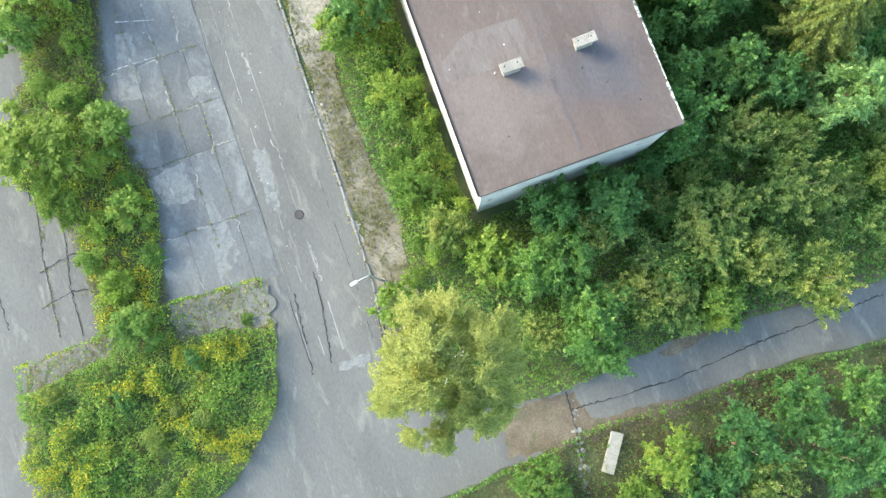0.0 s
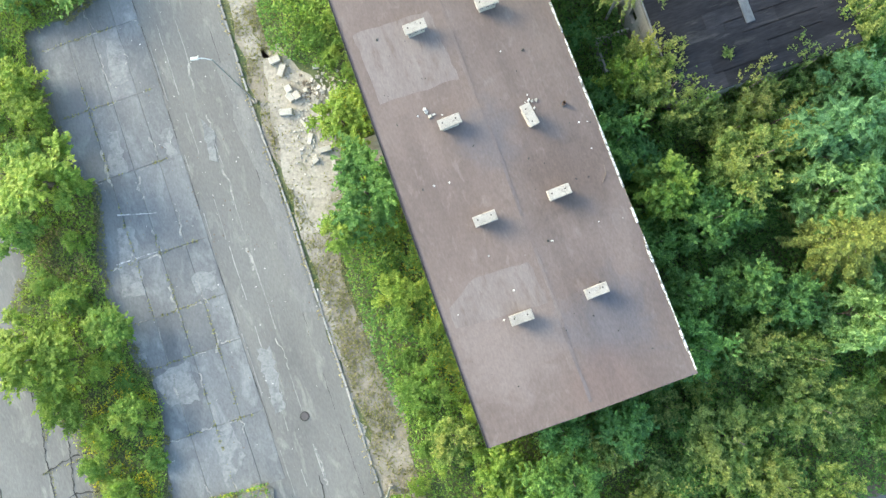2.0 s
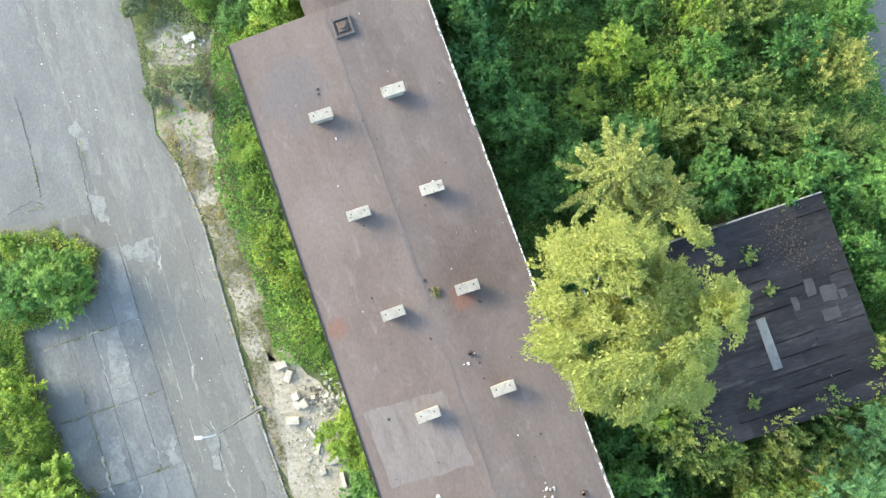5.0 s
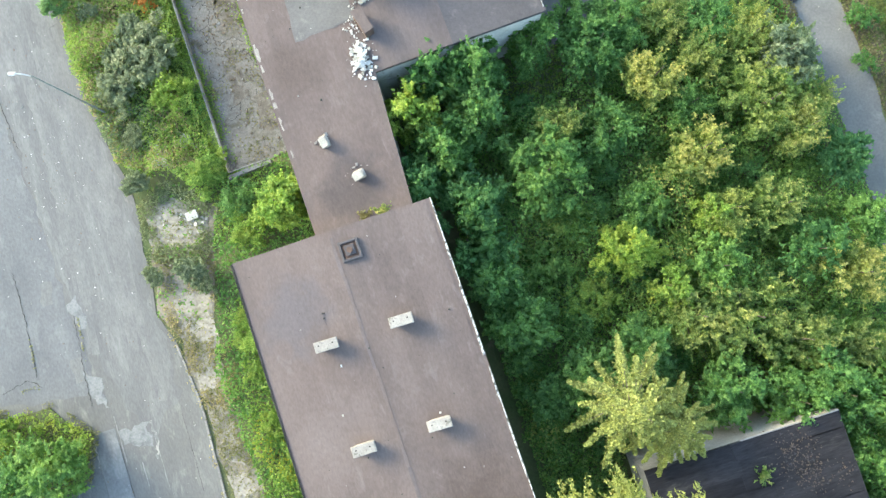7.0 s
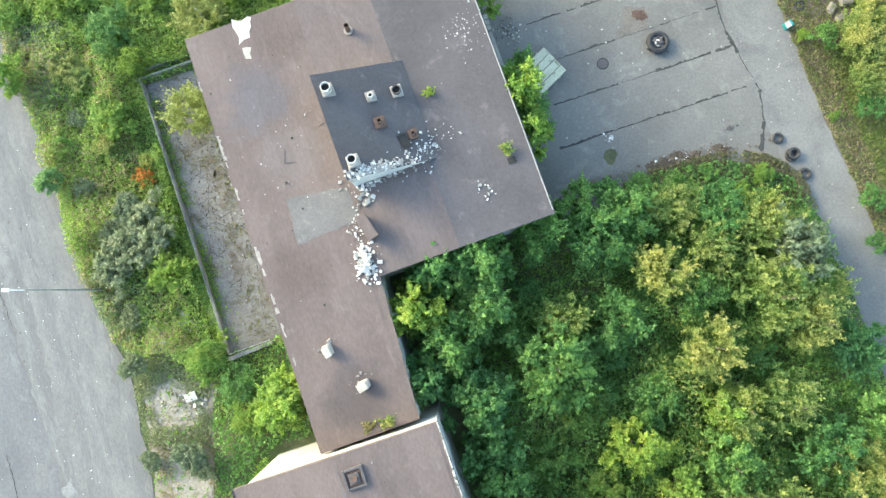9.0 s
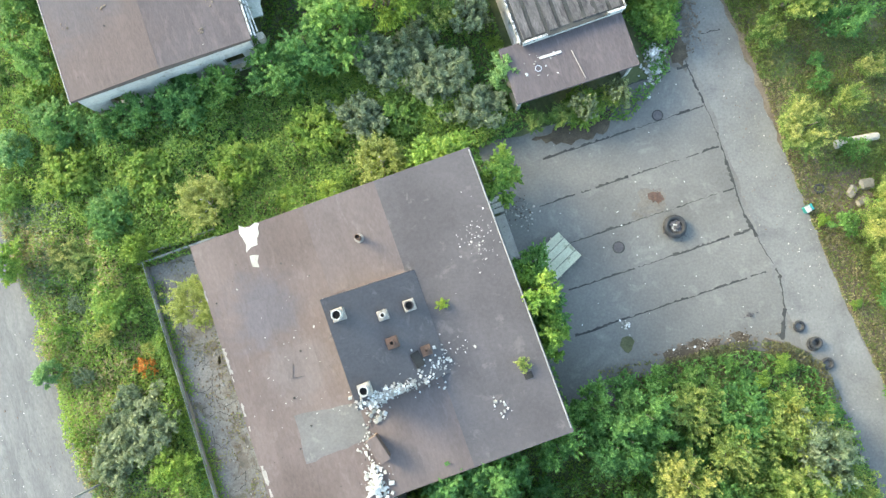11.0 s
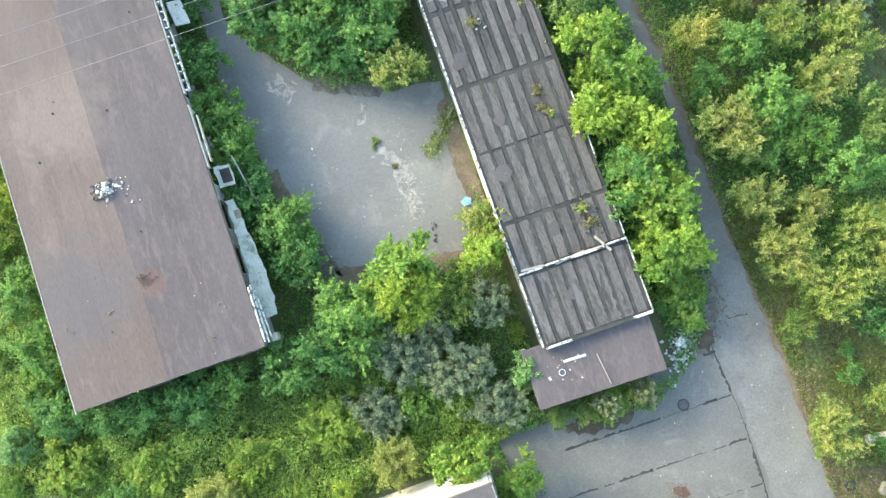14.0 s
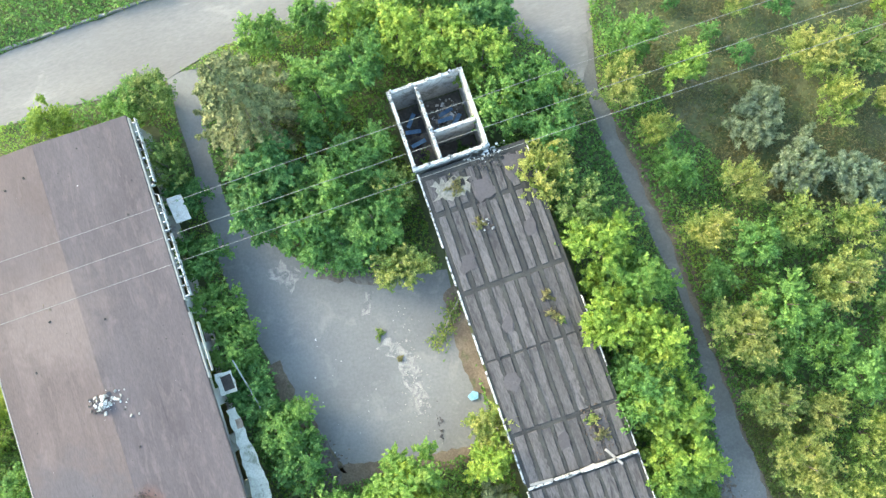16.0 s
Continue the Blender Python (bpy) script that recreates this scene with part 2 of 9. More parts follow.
M = {
    "ground": surface("grassy_soil", (0.060, 0.086, 0.030), (0.105, 0.112, 0.052), 0.3, 5, third=(0.17, 0.15, 0.095), third_scale=0.35, third_at=(0.60, 0.74), bump=0.8),
    "asphalt": surface("weathered_asphalt", (0.102, 0.101, 0.0969), (0.135, 0.133, 0.126), 0.16, 6, 0.9, 0.35, grain=0.25, third=(0.182, 0.178, 0.163), third_scale=0.7, third_at=(0.54, 0.72), turn=17.8, stretch=(0.6, 1.8, 1)),
    "slab": surface("old_concrete_slab", (0.096, 0.099, 0.102), (0.128, 0.131, 0.133), 0.35, 6, 0.9, 0.35, grain=0.3, third=(0.178, 0.181, 0.18), third_scale=0.55, third_at=(0.50, 0.72), turn=17.8, stretch=(0.8, 1.5, 1), piece=0.12),
    "joint": surface("dark_joint", (0.03, 0.03, 0.03), (0.05, 0.05, 0.045), 1, 10, 0.95),
    "kerb": surface("kerb_stone", (0.174, 0.174, 0.168), (0.232, 0.226, 0.215), 1, 9, 0.9, piece=0.15, third=(0.116, 0.116, 0.099), third_scale=1.5),
    "dirt": surface("sandy_dirt", (0.235, 0.212, 0.175), (0.175, 0.152, 0.115), 0.5, 7, 0.95, 0.8, third=(0.115, 0.104, 0.062), third_scale=0.8, third_at=(0.53, 0.68)),
    "rubble": surface("mortar_dust", (0.285, 0.262, 0.22), (0.225, 0.203, 0.165), 0.9, 4, 0.95, 0.9, grain=0.5, third=(0.15, 0.145, 0.095), third_scale=0.9, third_at=(0.58, 0.70)),
    "roof": surface("brown_roofing_felt", (0.096, 0.074, 0.068), (0.118, 0.092, 0.084), 0.3, 6, 0.9, 0.3, grain=0.24, third=(0.132, 0.107, 0.098), third_scale=1.1, third_at=(0.56, 0.70), turn=18.3, stretch=(0.7, 1.6, 1), piece=0.05, stains=ROOF_STAINS_TONES),
    "roof_dark": surface("grey_roofing_felt", (0.062, 0.056, 0.058), (0.080, 0.072, 0.074), 0.3, 6, 0.9, 0.25, grain=0.22, third=(0.10, 0.09, 0.088), third_scale=0.8, piece=0.05),
    "roof_warm": surface("reddish_roofing_felt", (0.092, 0.0735, 0.069), (0.109, 0.087, 0.0825), 0.22, 6, 0.9, 0.3, grain=0.24, third=(0.125, 0.104, 0.099), third_scale=0.9, third_at=(0.56, 0.70), turn=18.3, stretch=(0.7, 1.6, 1), piece=0.05),
    "roof_pale": surface("pale_roofing_felt", (0.122, 0.101, 0.096), (0.146, 0.124, 0.119), 0.5, 6, 0.9, 0.3, grain=0.24, third=(0.104, 0.083, 0.076), third_scale=1.2, third_at=(0.5, 0.7), turn=18.3, stretch=(0.6, 2.0, 1)),
    "roof_hall": surface("greyish_roofing_felt", (0.068, 0.0565, 0.059), (0.082, 0.069, 0.0715), 0.35, 6, 0.9, 0.3, grain=0.26, third=(0.105, 0.0864, 0.0846), third_scale=1.1, third_at=(0.50, 0.70), turn=18.3, stretch=(0.5, 2.0, 1), piece=0.05, stains=HALL_STAINS),
    "roof_hall_warm": surface("faded_reddish_felt", (0.079, 0.0615, 0.0595), (0.093, 0.0735, 0.0705), 0.25, 6, 0.9, 0.3, grain=0.26, third=(0.113, 0.0906, 0.0845), third_scale=0.9, third_at=(0.52, 0.72), turn=18.3, stretch=(0.5, 2.0, 1), piece=0.05, stains=HALL_STAINS),
    "roof_grey": surface("grey_patch_felt", (0.105, 0.10, 0.096), (0.128, 0.122, 0.116), 0.5, 6, 0.9, 0.3, third=(0.145, 0.137, 0.128), third_scale=1.5, grain=0.25),
    "moss": surface("brown_moss", (0.0665, 0.0495, 0.036), (0.095, 0.0715, 0.054), 2, 16, 0.95, 0.8, third=(0.038, 0.0385, 0.042), third_scale=2.5, third_at=(0.5, 0.6)),
    "turf": surface("thin_turf", (0.105, 0.122, 0.052), (0.165, 0.15, 0.088), 0.6, 9, 0.95, 0.7, grain=0.5, third=(0.12, 0.16, 0.055), third_scale=0.4, third_at=(0.45, 0.65)),
    "dark_earth": surface("damp_dark_earth", (0.055, 0.043, 0.03), (0.092, 0.072, 0.05), 1.4, 14, 0.95, 0.8, grain=0.5),
    "pit_moss": surface("old_dark_moss", (0.055, 0.06, 0.03), (0.085, 0.088, 0.045), 2, 16, 0.95, 0.8),
    "mossy": surface("green_moss", (0.09, 0.13, 0.038), (0.14, 0.18, 0.06), 2, 16, 0.95, 0.8),
    "stone": surface("dusty_concrete", (0.30, 0.28, 0.245), (0.37, 0.35, 0.31), 2, 14, 0.9, 0.4, piece=0.12, island=0.3),
    "blue": surface("faded_blue_paint", (0.10, 0.19, 0.33), (0.15, 0.25, 0.38), 3, 12, 0.7, 0.2, piece=0.2),
    "teal": surface("teal_plastic", (0.02, 0.18, 0.17), (0.03, 0.22, 0.2), 3, 12, 0.5, 0.1),
    "sky_blue": surface("pale_blue_plastic", (0.14, 0.30, 0.40), (0.22, 0.38, 0.46), 4, 12, 0.5, 0.3),
    "sheet": surface("pale_sheet", (0.34, 0.34, 0.245), (0.41, 0.405, 0.30), 1, 12, 0.7, 0.2, third=(0.22, 0.22, 0.15), third_scale=1.5, piece=0.05),
    "wire": surface("grey_wire", (0.16, 0.16, 0.15), (0.2, 0.2, 0.19), 3, 12, 0.6, 0.0),
    "roof_black": surface("black_bitumen", (0.018, 0.017, 0.019), (0.030, 0.028, 0.030), 0.6, 5, 0.95, 0.3, third=(0.045, 0.042, 0.04), third_scale=0.9, turn=18.3, stretch=(3, 0.6, 1), piece=0.25, spec=0.1, grain=0.5),
    "roof_plank": surface("grey_roof_panel", (0.068, 0.062, 0.061), (0.096, 0.089, 0.087), 0.9, 7, 0.9, 0.3, grain=0.6, third=(0.040, 0.037, 0.038), third_scale=1.3, third_at=(0.52, 0.66), turn=19.3, stretch=(0.6, 2.5, 1), piece=0.2),
    "wall": surface("white_render", (0.385, 0.375, 0.352), (0.465, 0.455, 0.43), 0.5, 6, 0.9, 0.25, grain=0.25, third=(0.249, 0.232, 0.206), third_scale=1.1, third_at=(0.54, 0.70)),
    "brick_wall": surface("silicate_wall", (0.27, 0.258, 0.235), (0.34, 0.328, 0.30), 0.5, 8, 0.9, 0.4, grain=0.3, third=(0.16, 0.15, 0.12), third_scale=0.9),
    "concrete": surface("pale_concrete", (0.225, 0.205, 0.182), (0.28, 0.256, 0.228), 2.0, 15, 0.9, 0.4, grain=0.35, piece=0.12, third=(0.14, 0.13, 0.11), third_scale=3),
    "white": surface("white_debris", (0.368, 0.36, 0.342), (0.445, 0.436, 0.42), 2, 10, 0.9, 0.3, piece=0.15, third=(0.257, 0.248, 0.223), third_scale=2.5, island=0.5),
    # near-black; on openings it paints in the darkness inside
    "hole": surface("dark_inside", (0.015, 0.014, 0.013), (0.03, 0.028, 0.026), 1, 8, 0.95),
    "rust": surface("rust", (0.08, 0.052, 0.04), (0.115, 0.07, 0.052), 2, 14, 0.9, 0.4, third=(0.06, 0.048, 0.043), third_scale=3),
    "steel": surface("galvanised_steel", (0.5, 0.51, 0.52), (0.58, 0.59, 0.6), 3, 20, 0.45, 0.1, metal=0.6, grain=0.15),
    "rubber": surface("tyre_rubber", (0.02, 0.02, 0.021), (0.035, 0.035, 0.036), 3, 20, 0.7),
    "wood": surface("weathered_wood", (0.28, 0.25, 0.2), (0.38, 0.34, 0.27), 2, 12, 0.9, piece=0.1),
    "bark": surface("bark", (0.10, 0.08, 0.06), (0.16, 0.13, 0.1), 2, 14, 0.95, 0.6),
    "birch_bark": surface("birch_bark", (0.3, 0.288, 0.264), (0.36, 0.348, 0.318), 2, 8, 0.9, third=(0.03, 0.03, 0.03), third_scale=2.5),
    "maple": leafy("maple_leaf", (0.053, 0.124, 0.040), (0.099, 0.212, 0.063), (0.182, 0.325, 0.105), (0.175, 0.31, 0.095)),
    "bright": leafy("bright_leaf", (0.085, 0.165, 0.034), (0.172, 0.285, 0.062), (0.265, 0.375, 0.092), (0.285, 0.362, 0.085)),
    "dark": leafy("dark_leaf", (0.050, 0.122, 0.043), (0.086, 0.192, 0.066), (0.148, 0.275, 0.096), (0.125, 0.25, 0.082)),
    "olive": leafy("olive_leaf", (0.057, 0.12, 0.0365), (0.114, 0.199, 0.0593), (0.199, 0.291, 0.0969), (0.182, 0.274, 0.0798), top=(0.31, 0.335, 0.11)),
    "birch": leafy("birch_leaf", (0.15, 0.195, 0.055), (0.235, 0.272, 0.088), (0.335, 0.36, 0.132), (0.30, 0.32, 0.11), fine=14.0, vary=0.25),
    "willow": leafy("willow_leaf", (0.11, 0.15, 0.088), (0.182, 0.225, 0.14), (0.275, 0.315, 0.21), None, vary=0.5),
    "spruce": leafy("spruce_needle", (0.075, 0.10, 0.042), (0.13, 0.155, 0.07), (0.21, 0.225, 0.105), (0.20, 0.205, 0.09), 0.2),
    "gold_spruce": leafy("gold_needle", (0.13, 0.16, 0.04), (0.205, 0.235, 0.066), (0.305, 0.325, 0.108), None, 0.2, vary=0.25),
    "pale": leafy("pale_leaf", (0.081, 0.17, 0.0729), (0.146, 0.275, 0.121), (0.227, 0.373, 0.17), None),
    "yellow": leafy("yellow_topped_leaf", (0.0741, 0.142, 0.0399), (0.142, 0.217, 0.0627), (0.239, 0.319, 0.0969), (0.255, 0.315, 0.092), top=(0.35, 0.34, 0.115), top_patch_at=(0.32, 0.56), vary=0.5),
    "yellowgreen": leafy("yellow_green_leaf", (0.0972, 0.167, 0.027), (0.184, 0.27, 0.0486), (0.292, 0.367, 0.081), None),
    "cypress": leafy("cypress_needle", (0.075, 0.105, 0.024), (0.135, 0.17, 0.038), (0.23, 0.255, 0.06), None, 0.2, vary=0.2),
    "verge": leafy("verge_grass", (0.13, 0.132, 0.062), (0.19, 0.187, 0.098), (0.26, 0.25, 0.155), (0.15, 0.168, 0.066), vary=0.3),
    "patio_wall": surface("stained_concrete", (0.10, 0.105, 0.085), (0.15, 0.145, 0.125), 1.2, 12, 0.95, 0.5, third=(0.06, 0.085, 0.03), third_scale=1.5, third_at=(0.48, 0.6)),
    "straw": leafy("straw", (0.196, 0.172, 0.092), (0.276, 0.241, 0.138), (0.368, 0.322, 0.196), None, vary=0.3),
    "court": surface("pale_court_asphalt", (0.138, 0.138, 0.134), (0.168, 0.168, 0.161), 0.2, 5, 0.9, 0.35, grain=0.2, third=(0.204, 0.198, 0.182), third_scale=0.5, third_at=(0.54, 0.72)),
    "road_pale": surface("pale_street_asphalt", (0.145, 0.138, 0.128), (0.175, 0.166, 0.154), 0.2, 6, 0.9, 0.3, grain=0.2, third=(0.21, 0.20, 0.18), third_scale=0.4, turn=20, stretch=(2.5, 0.8, 1)),
    "weed": leafy("weed_leaf", (0.108, 0.195, 0.047), (0.146, 0.252, 0.056), (0.20, 0.312, 0.072), (0.225, 0.30, 0.08)),
    "dry": leafy("dry_grass", (0.135, 0.125, 0.058), (0.19, 0.176, 0.085), (0.265, 0.245, 0.125), (0.125, 0.145, 0.055), vary=0.3),
    "orange": leafy("turning_leaf", (0.28, 0.12, 0.03), (0.40, 0.17, 0.045), (0.52, 0.25, 0.07), None),
    "rail": surface("dull_steel", (0.20, 0.21, 0.20), (0.27, 0.28, 0.27), 3, 20, 0.6, 0.1, metal=0.3, grain=0.2, third=(0.12, 0.14, 0.09), third_scale=2.0),
    "litter": surface("brown_leaf_litter", (0.082, 0.074, 0.063), (0.115, 0.104, 0.09), 1.2, 10, 0.95, 0.8, third=(0.145, 0.136, 0.122), third_scale=1.6, third_at=(0.48, 0.6)),
    "brown_grass": leafy("brown_grass", (0.115, 0.108, 0.058), (0.155, 0.14, 0.076), (0.20, 0.18, 0.105), (0.115, 0.155, 0.058), vary=0.3),
    "pale_crust": surface("pale_mortar_crust", (0.225, 0.218, 0.20), (0.285, 0.275, 0.25), 1.5, 12, 0.95, 0.4, third=(0.145, 0.145, 0.142), third_scale=1.8, third_at=(0.44, 0.56)),
    "coping": surface("stained_coping", (0.36, 0.36, 0.345), (0.45, 0.445, 0.43), 1.2, 10, 0.9, 0.4, third=(0.07, 0.07, 0.066), third_scale=4.0, third_at=(0.49, 0.57)),
    "lane_pale": surface("pale_lane_asphalt", (0.11, 0.11, 0.108), (0.137, 0.136, 0.132), 0.3, 6, 0.95, 0.3, grain=0.28, third=(0.171, 0.168, 0.162), third_scale=0.6, third_at=(0.5, 0.68), turn=17, stretch=(0.5, 2.2, 1)),
    "lane_dust": surface("dusty_asphalt", (0.132, 0.13, 0.126), (0.158, 0.155, 0.149), 0.5, 6, 0.95, 0.3, grain=0.28, third=(0.118, 0.118, 0.117), third_scale=0.8, third_at=(0.46, 0.66), turn=17, stretch=(0.6, 1.6, 1)),
    "bitumen_grey": surface("greyed_bitumen", (0.038, 0.036, 0.037), (0.052, 0.049, 0.05), 1.2, 8, 0.95, 0.3, third=(0.07, 0.066, 0.064), third_scale=2.0),
    "grass": leafy("soft_grass", (0.105, 0.155, 0.045), (0.135, 0.19, 0.056), (0.17, 0.225, 0.07), (0.18, 0.185, 0.075), vary=0.3),
    "meadow": leafy("meadow_leaf", (0.12, 0.20, 0.055), (0.172, 0.282, 0.077), (0.25, 0.365, 0.115), (0.225, 0.325, 0.095)),
    "asphalt_blue": surface("old_bluish_asphalt", (0.102, 0.104, 0.107), (0.126, 0.128, 0.13), 0.3, 6, 0.9, 0.35, grain=0.28, third=(0.158, 0.159, 0.158), third_scale=0.5, third_at=(0.54, 0.74), turn=17.8, stretch=(0.8, 1.5, 1)),
    "wear": surface("pale_worn_concrete", (0.165, 0.167, 0.165), (0.20, 0.202, 0.198), 0.9, 7, 0.95, 0.4, grain=0.35, third=(0.125, 0.128, 0.13), third_scale=0.9, third_at=(0.46, 0.60)),
    "paint": surface("worn_white_paint", (0.30, 0.30, 0.29), (0.38, 0.38, 0.37), 2, 9, 0.9, 0.2, third=(0.14, 0.14, 0.14), third_scale=2.2, third_at=(0.46, 0.56)),
    "mossy_slab": surface("greenish_concrete", (0.21, 0.222, 0.195), (0.27, 0.28, 0.25), 0.8, 9, 0.95, 0.4, third=(0.12, 0.13, 0.10), third_scale=1.4, third_at=(0.54, 0.66)),
    "old_plaster": surface("old_white_plaster", (0.36, 0.355, 0.335), (0.45, 0.445, 0.425), 0.7, 7, 0.9, 0.4, grain=0.4, third=(0.20, 0.19, 0.165), third_scale=1.6, third_at=(0.5, 0.64)),
    "asphalt_warm": surface("worn_yard_asphalt", (0.104, 0.100, 0.0915), (0.138, 0.132, 0.12), 0.16, 6, 0.9, 0.35, grain=0.25, third=(0.175, 0.167, 0.15), third_scale=0.6, third_at=(0.54, 0.74)),
    "brown_dust": surface("brown_dust", (0.112, 0.10, 0.084), (0.135, 0.122, 0.104), 0.6, 7, 0.95, 0.3, third=(0.104, 0.10, 0.0915), third_scale=0.9, third_at=(0.46, 0.62)),
    "patio_floor": surface("gritty_concrete", (0.118, 0.113, 0.105), (0.158, 0.153, 0.145), 0.5, 7, 0.95, 0.5, grain=0.5, third=(0.085, 0.08, 0.06), third_scale=0.9, third_at=(0.52, 0.64)),
    "lane_light": surface("pale_dusty_lane", (0.126, 0.123, 0.115), (0.156, 0.152, 0.142), 0.3, 6, 0.95, 0.3, grain=0.28, third=(0.100, 0.098, 0.094), third_scale=0.4, third_at=(0.50, 0.74)),
    "gravel": surface("grey_gravel", (0.14, 0.135, 0.115), (0.185, 0.178, 0.155), 0.9, 7, 0.95, 0.8, grain=0.6, third=(0.10, 0.105, 0.062), third_scale=0.9, third_at=(0.52, 0.64)),
    "brown_soil": surface("brown_litter_soil", (0.105, 0.082, 0.058), (0.155, 0.124, 0.09), 0.8, 8, 0.95, 0.8, grain=0.5, third=(0.075, 0.085, 0.04), third_scale=0.9, third_at=(0.55, 0.68)),
    "felt_damp": surface("damp_grey_felt", (0.094, 0.078, 0.078), (0.112, 0.093, 0.092), 0.5, 6, 0.85, 0.3, grain=0.24, third=(0.088, 0.070, 0.067), third_scale=0.6, third_at=(0.48, 0.66), turn=18.3, stretch=(0.7, 1.6, 1)),
    "felt_light": surface("sunbleached_felt", (0.104, 0.082, 0.076), (0.128, 0.103, 0.096), 0.35, 6, 0.9, 0.3, grain=0.24, third=(0.142, 0.117, 0.109), third_scale=0.7, third_at=(0.54, 0.72), turn=18.3, stretch=(0.6, 1.8, 1)),
    "flower": leafy("goldenrod_flower", (0.27, 0.26, 0.03), (0.40, 0.37, 0.04), (0.54, 0.47, 0.055), None),
}


# ---- builders ----
def mesh_of(name, bm, material):
    me = bpy.data.meshes.new(name)
    bm.to_mesh(me)
    bm.free()
    for m in material if isinstance(material, (list, tuple)) else [material]:
        me.materials.append(M[m])
    return me


def thing(name, label, category, at=None, group="", kind=""):
    ob = new(name)
    ob.empty_display_size = 0.3
    if at is not None:
        ob.matrix_basis = at
    return tagged(ob, label, category, group, kind)


def part(name, bm, material, parent=None, label="", m=None):
    ob = new(name, bm if isinstance(bm, bpy.types.Mesh) else mesh_of(name, bm, material))
    if parent is not None:
        ob.parent = parent
    if m is not None:
        ob.matrix_basis = m
    if label:
        tagged(ob, label)
    return ob


def solid(name, bm, material, label, category, at=None, group="", kind=""):
    ob = new(name, mesh_of(name, bm, material))
    if at is not None:
        ob.matrix_basis = at
    return tagged(ob, label, category, group, kind)


def box(x0, x1, y0, y1, z0, z1, bm=None, bevel=0.0, m=None):
    own = bm is None
    bm = bm or bmesh.new()
    vs = [bm.verts.new((x, y, z)) for x in (x0, x1) for y in (y0, y1) for z in (z0, z1)]
    for f in ((0, 1, 3, 2), (4, 6, 7, 5), (0, 4, 5, 1), (2, 3, 7, 6), (0, 2, 6, 4), (1, 5, 7, 3)):
        bm.faces.new([vs[i] for i in f])
    if bevel and own:
        bmesh.ops.bevel(bm, geom=bm.edges[:], offset=bevel, segments=1, affect="EDGES")
    if m is not None:
        bmesh.ops.transform(bm, matrix=m, verts=vs)
    return bm


def tube(path, r0, r1=None, sides=8, bm=None, cap=True):
    """A tapering tube along points."""
    bm = bm or bmesh.new()
    r1 = r0 if r1 is None else r1
    pts = [Vector(p) for p in path]
    rings = []
    for i, p in enumerate(pts):
        d = (pts[min(i + 1, len(pts) - 1)] - pts[max(i - 1, 0)]).normalized()
        q = d.to_track_quat("Z", "Y")
        r = r0 + (r1 - r0) * i / max(1, len(pts) - 1)
        rings.append([bm.verts.new(p + q @ Vector((r * math.cos(a), r * math.sin(a), 0))) for a in (2 * math.pi * k / sides for k in range(sides))])
    for a, b in zip(rings, rings[1:]):
        for k in range(sides):
            bm.faces.new((a[k], a[(k + 1) % sides], b[(k + 1) % sides], b[k]))
    if cap:
        bm.faces.new(rings[0][::-1])
        bm.faces.new(rings[-1])
    return bm


def ragged(pts, step=1.5, amount=0.25, seed=0, close=True):
    """A line or outline with points every step, pushed a little off it."""
    rng = random.Random(seed)
    out = []
    n = len(pts)
    for i in range(n if close else n - 1):
        a, b = Vector(pts[i]).to_2d(), Vector(pts[(i + 1) % n]).to_2d()
        k = max(1, int((b - a).length / step))
        side = Vector((-(b - a).y, (b - a).x)).normalized()
        for j in range(k):
            p = a.lerp(b, j / k)
            out.append(p + side * (rng.uniform(-amount, amount)))
    if not close:
        out.append(Vector(pts[-1]).to_2d())
    return out


def sheet(name, pts, top, thick, material, label="", category="", kind="structure", rag=0.25, step=1.5, seed=0, parent=None):
    bm = bmesh.new()
    line = ragged(pts, step, rag, seed) if rag else [Vector(p) for p in pts]
    f = bm.faces.new([bm.verts.new((p.x, p.y, top)) for p in line])
    if f.normal.z < 0:
        f.normal_flip()
    f.normal_update()
    if f.normal.z < 0:
        f.normal_flip()
    low = bmesh.ops.extrude_face_region(bm, geom=[f])
    bmesh.ops.translate(bm, verts=[v for v in low["geom"] if isinstance(v, bmesh.types.BMVert)], vec=(0, 0, -thick))
    bmesh.ops.recalc_face_normals(bm, faces=bm.faces)
    bmesh.ops.triangulate(bm, faces=[f for f in bm.faces if len(f.verts) > 4])
    if parent is not None:
        return part(name, bm, material, parent)
    return solid(name, bm, material, label, category, kind=kind)


def ribbon(pts, width, z, bm, seed=0, wobble=0.12, step=0.5):
    """A thin uneven strip, such as a crack, a hair above the surface."""
    rng = random.Random(seed)
    line = ragged(pts, step, wobble, seed, close=False)
    last = None
    for i, p in enumerate(line):
        d = (line[min(i + 1, len(line) - 1)] - line[max(0, i - 1)]).normalized()
        s = Vector((-d.y, d.x)) * width * rng.uniform(0.25, 1.0) * 0.5
        pair = (bm.verts.new((p.x + s.x, p.y + s.y, z)), bm.verts.new((p.x - s.x, p.y - s.y, z)))
        if last:
            bm.faces.new((last[0], last[1], pair[1], pair[0]))
        last = pair
    return bm


def inside(p, poly):
    x, y = p
    hit = False
    for (x0, y0), (x1, y1) in zip(poly, poly[1:] + poly[:1]):
        if (y0 > y) != (y1 > y) and x < (x1 - x0) * (y - y0) / (y1 - y0) + x0:
            hit = not hit
    return hit


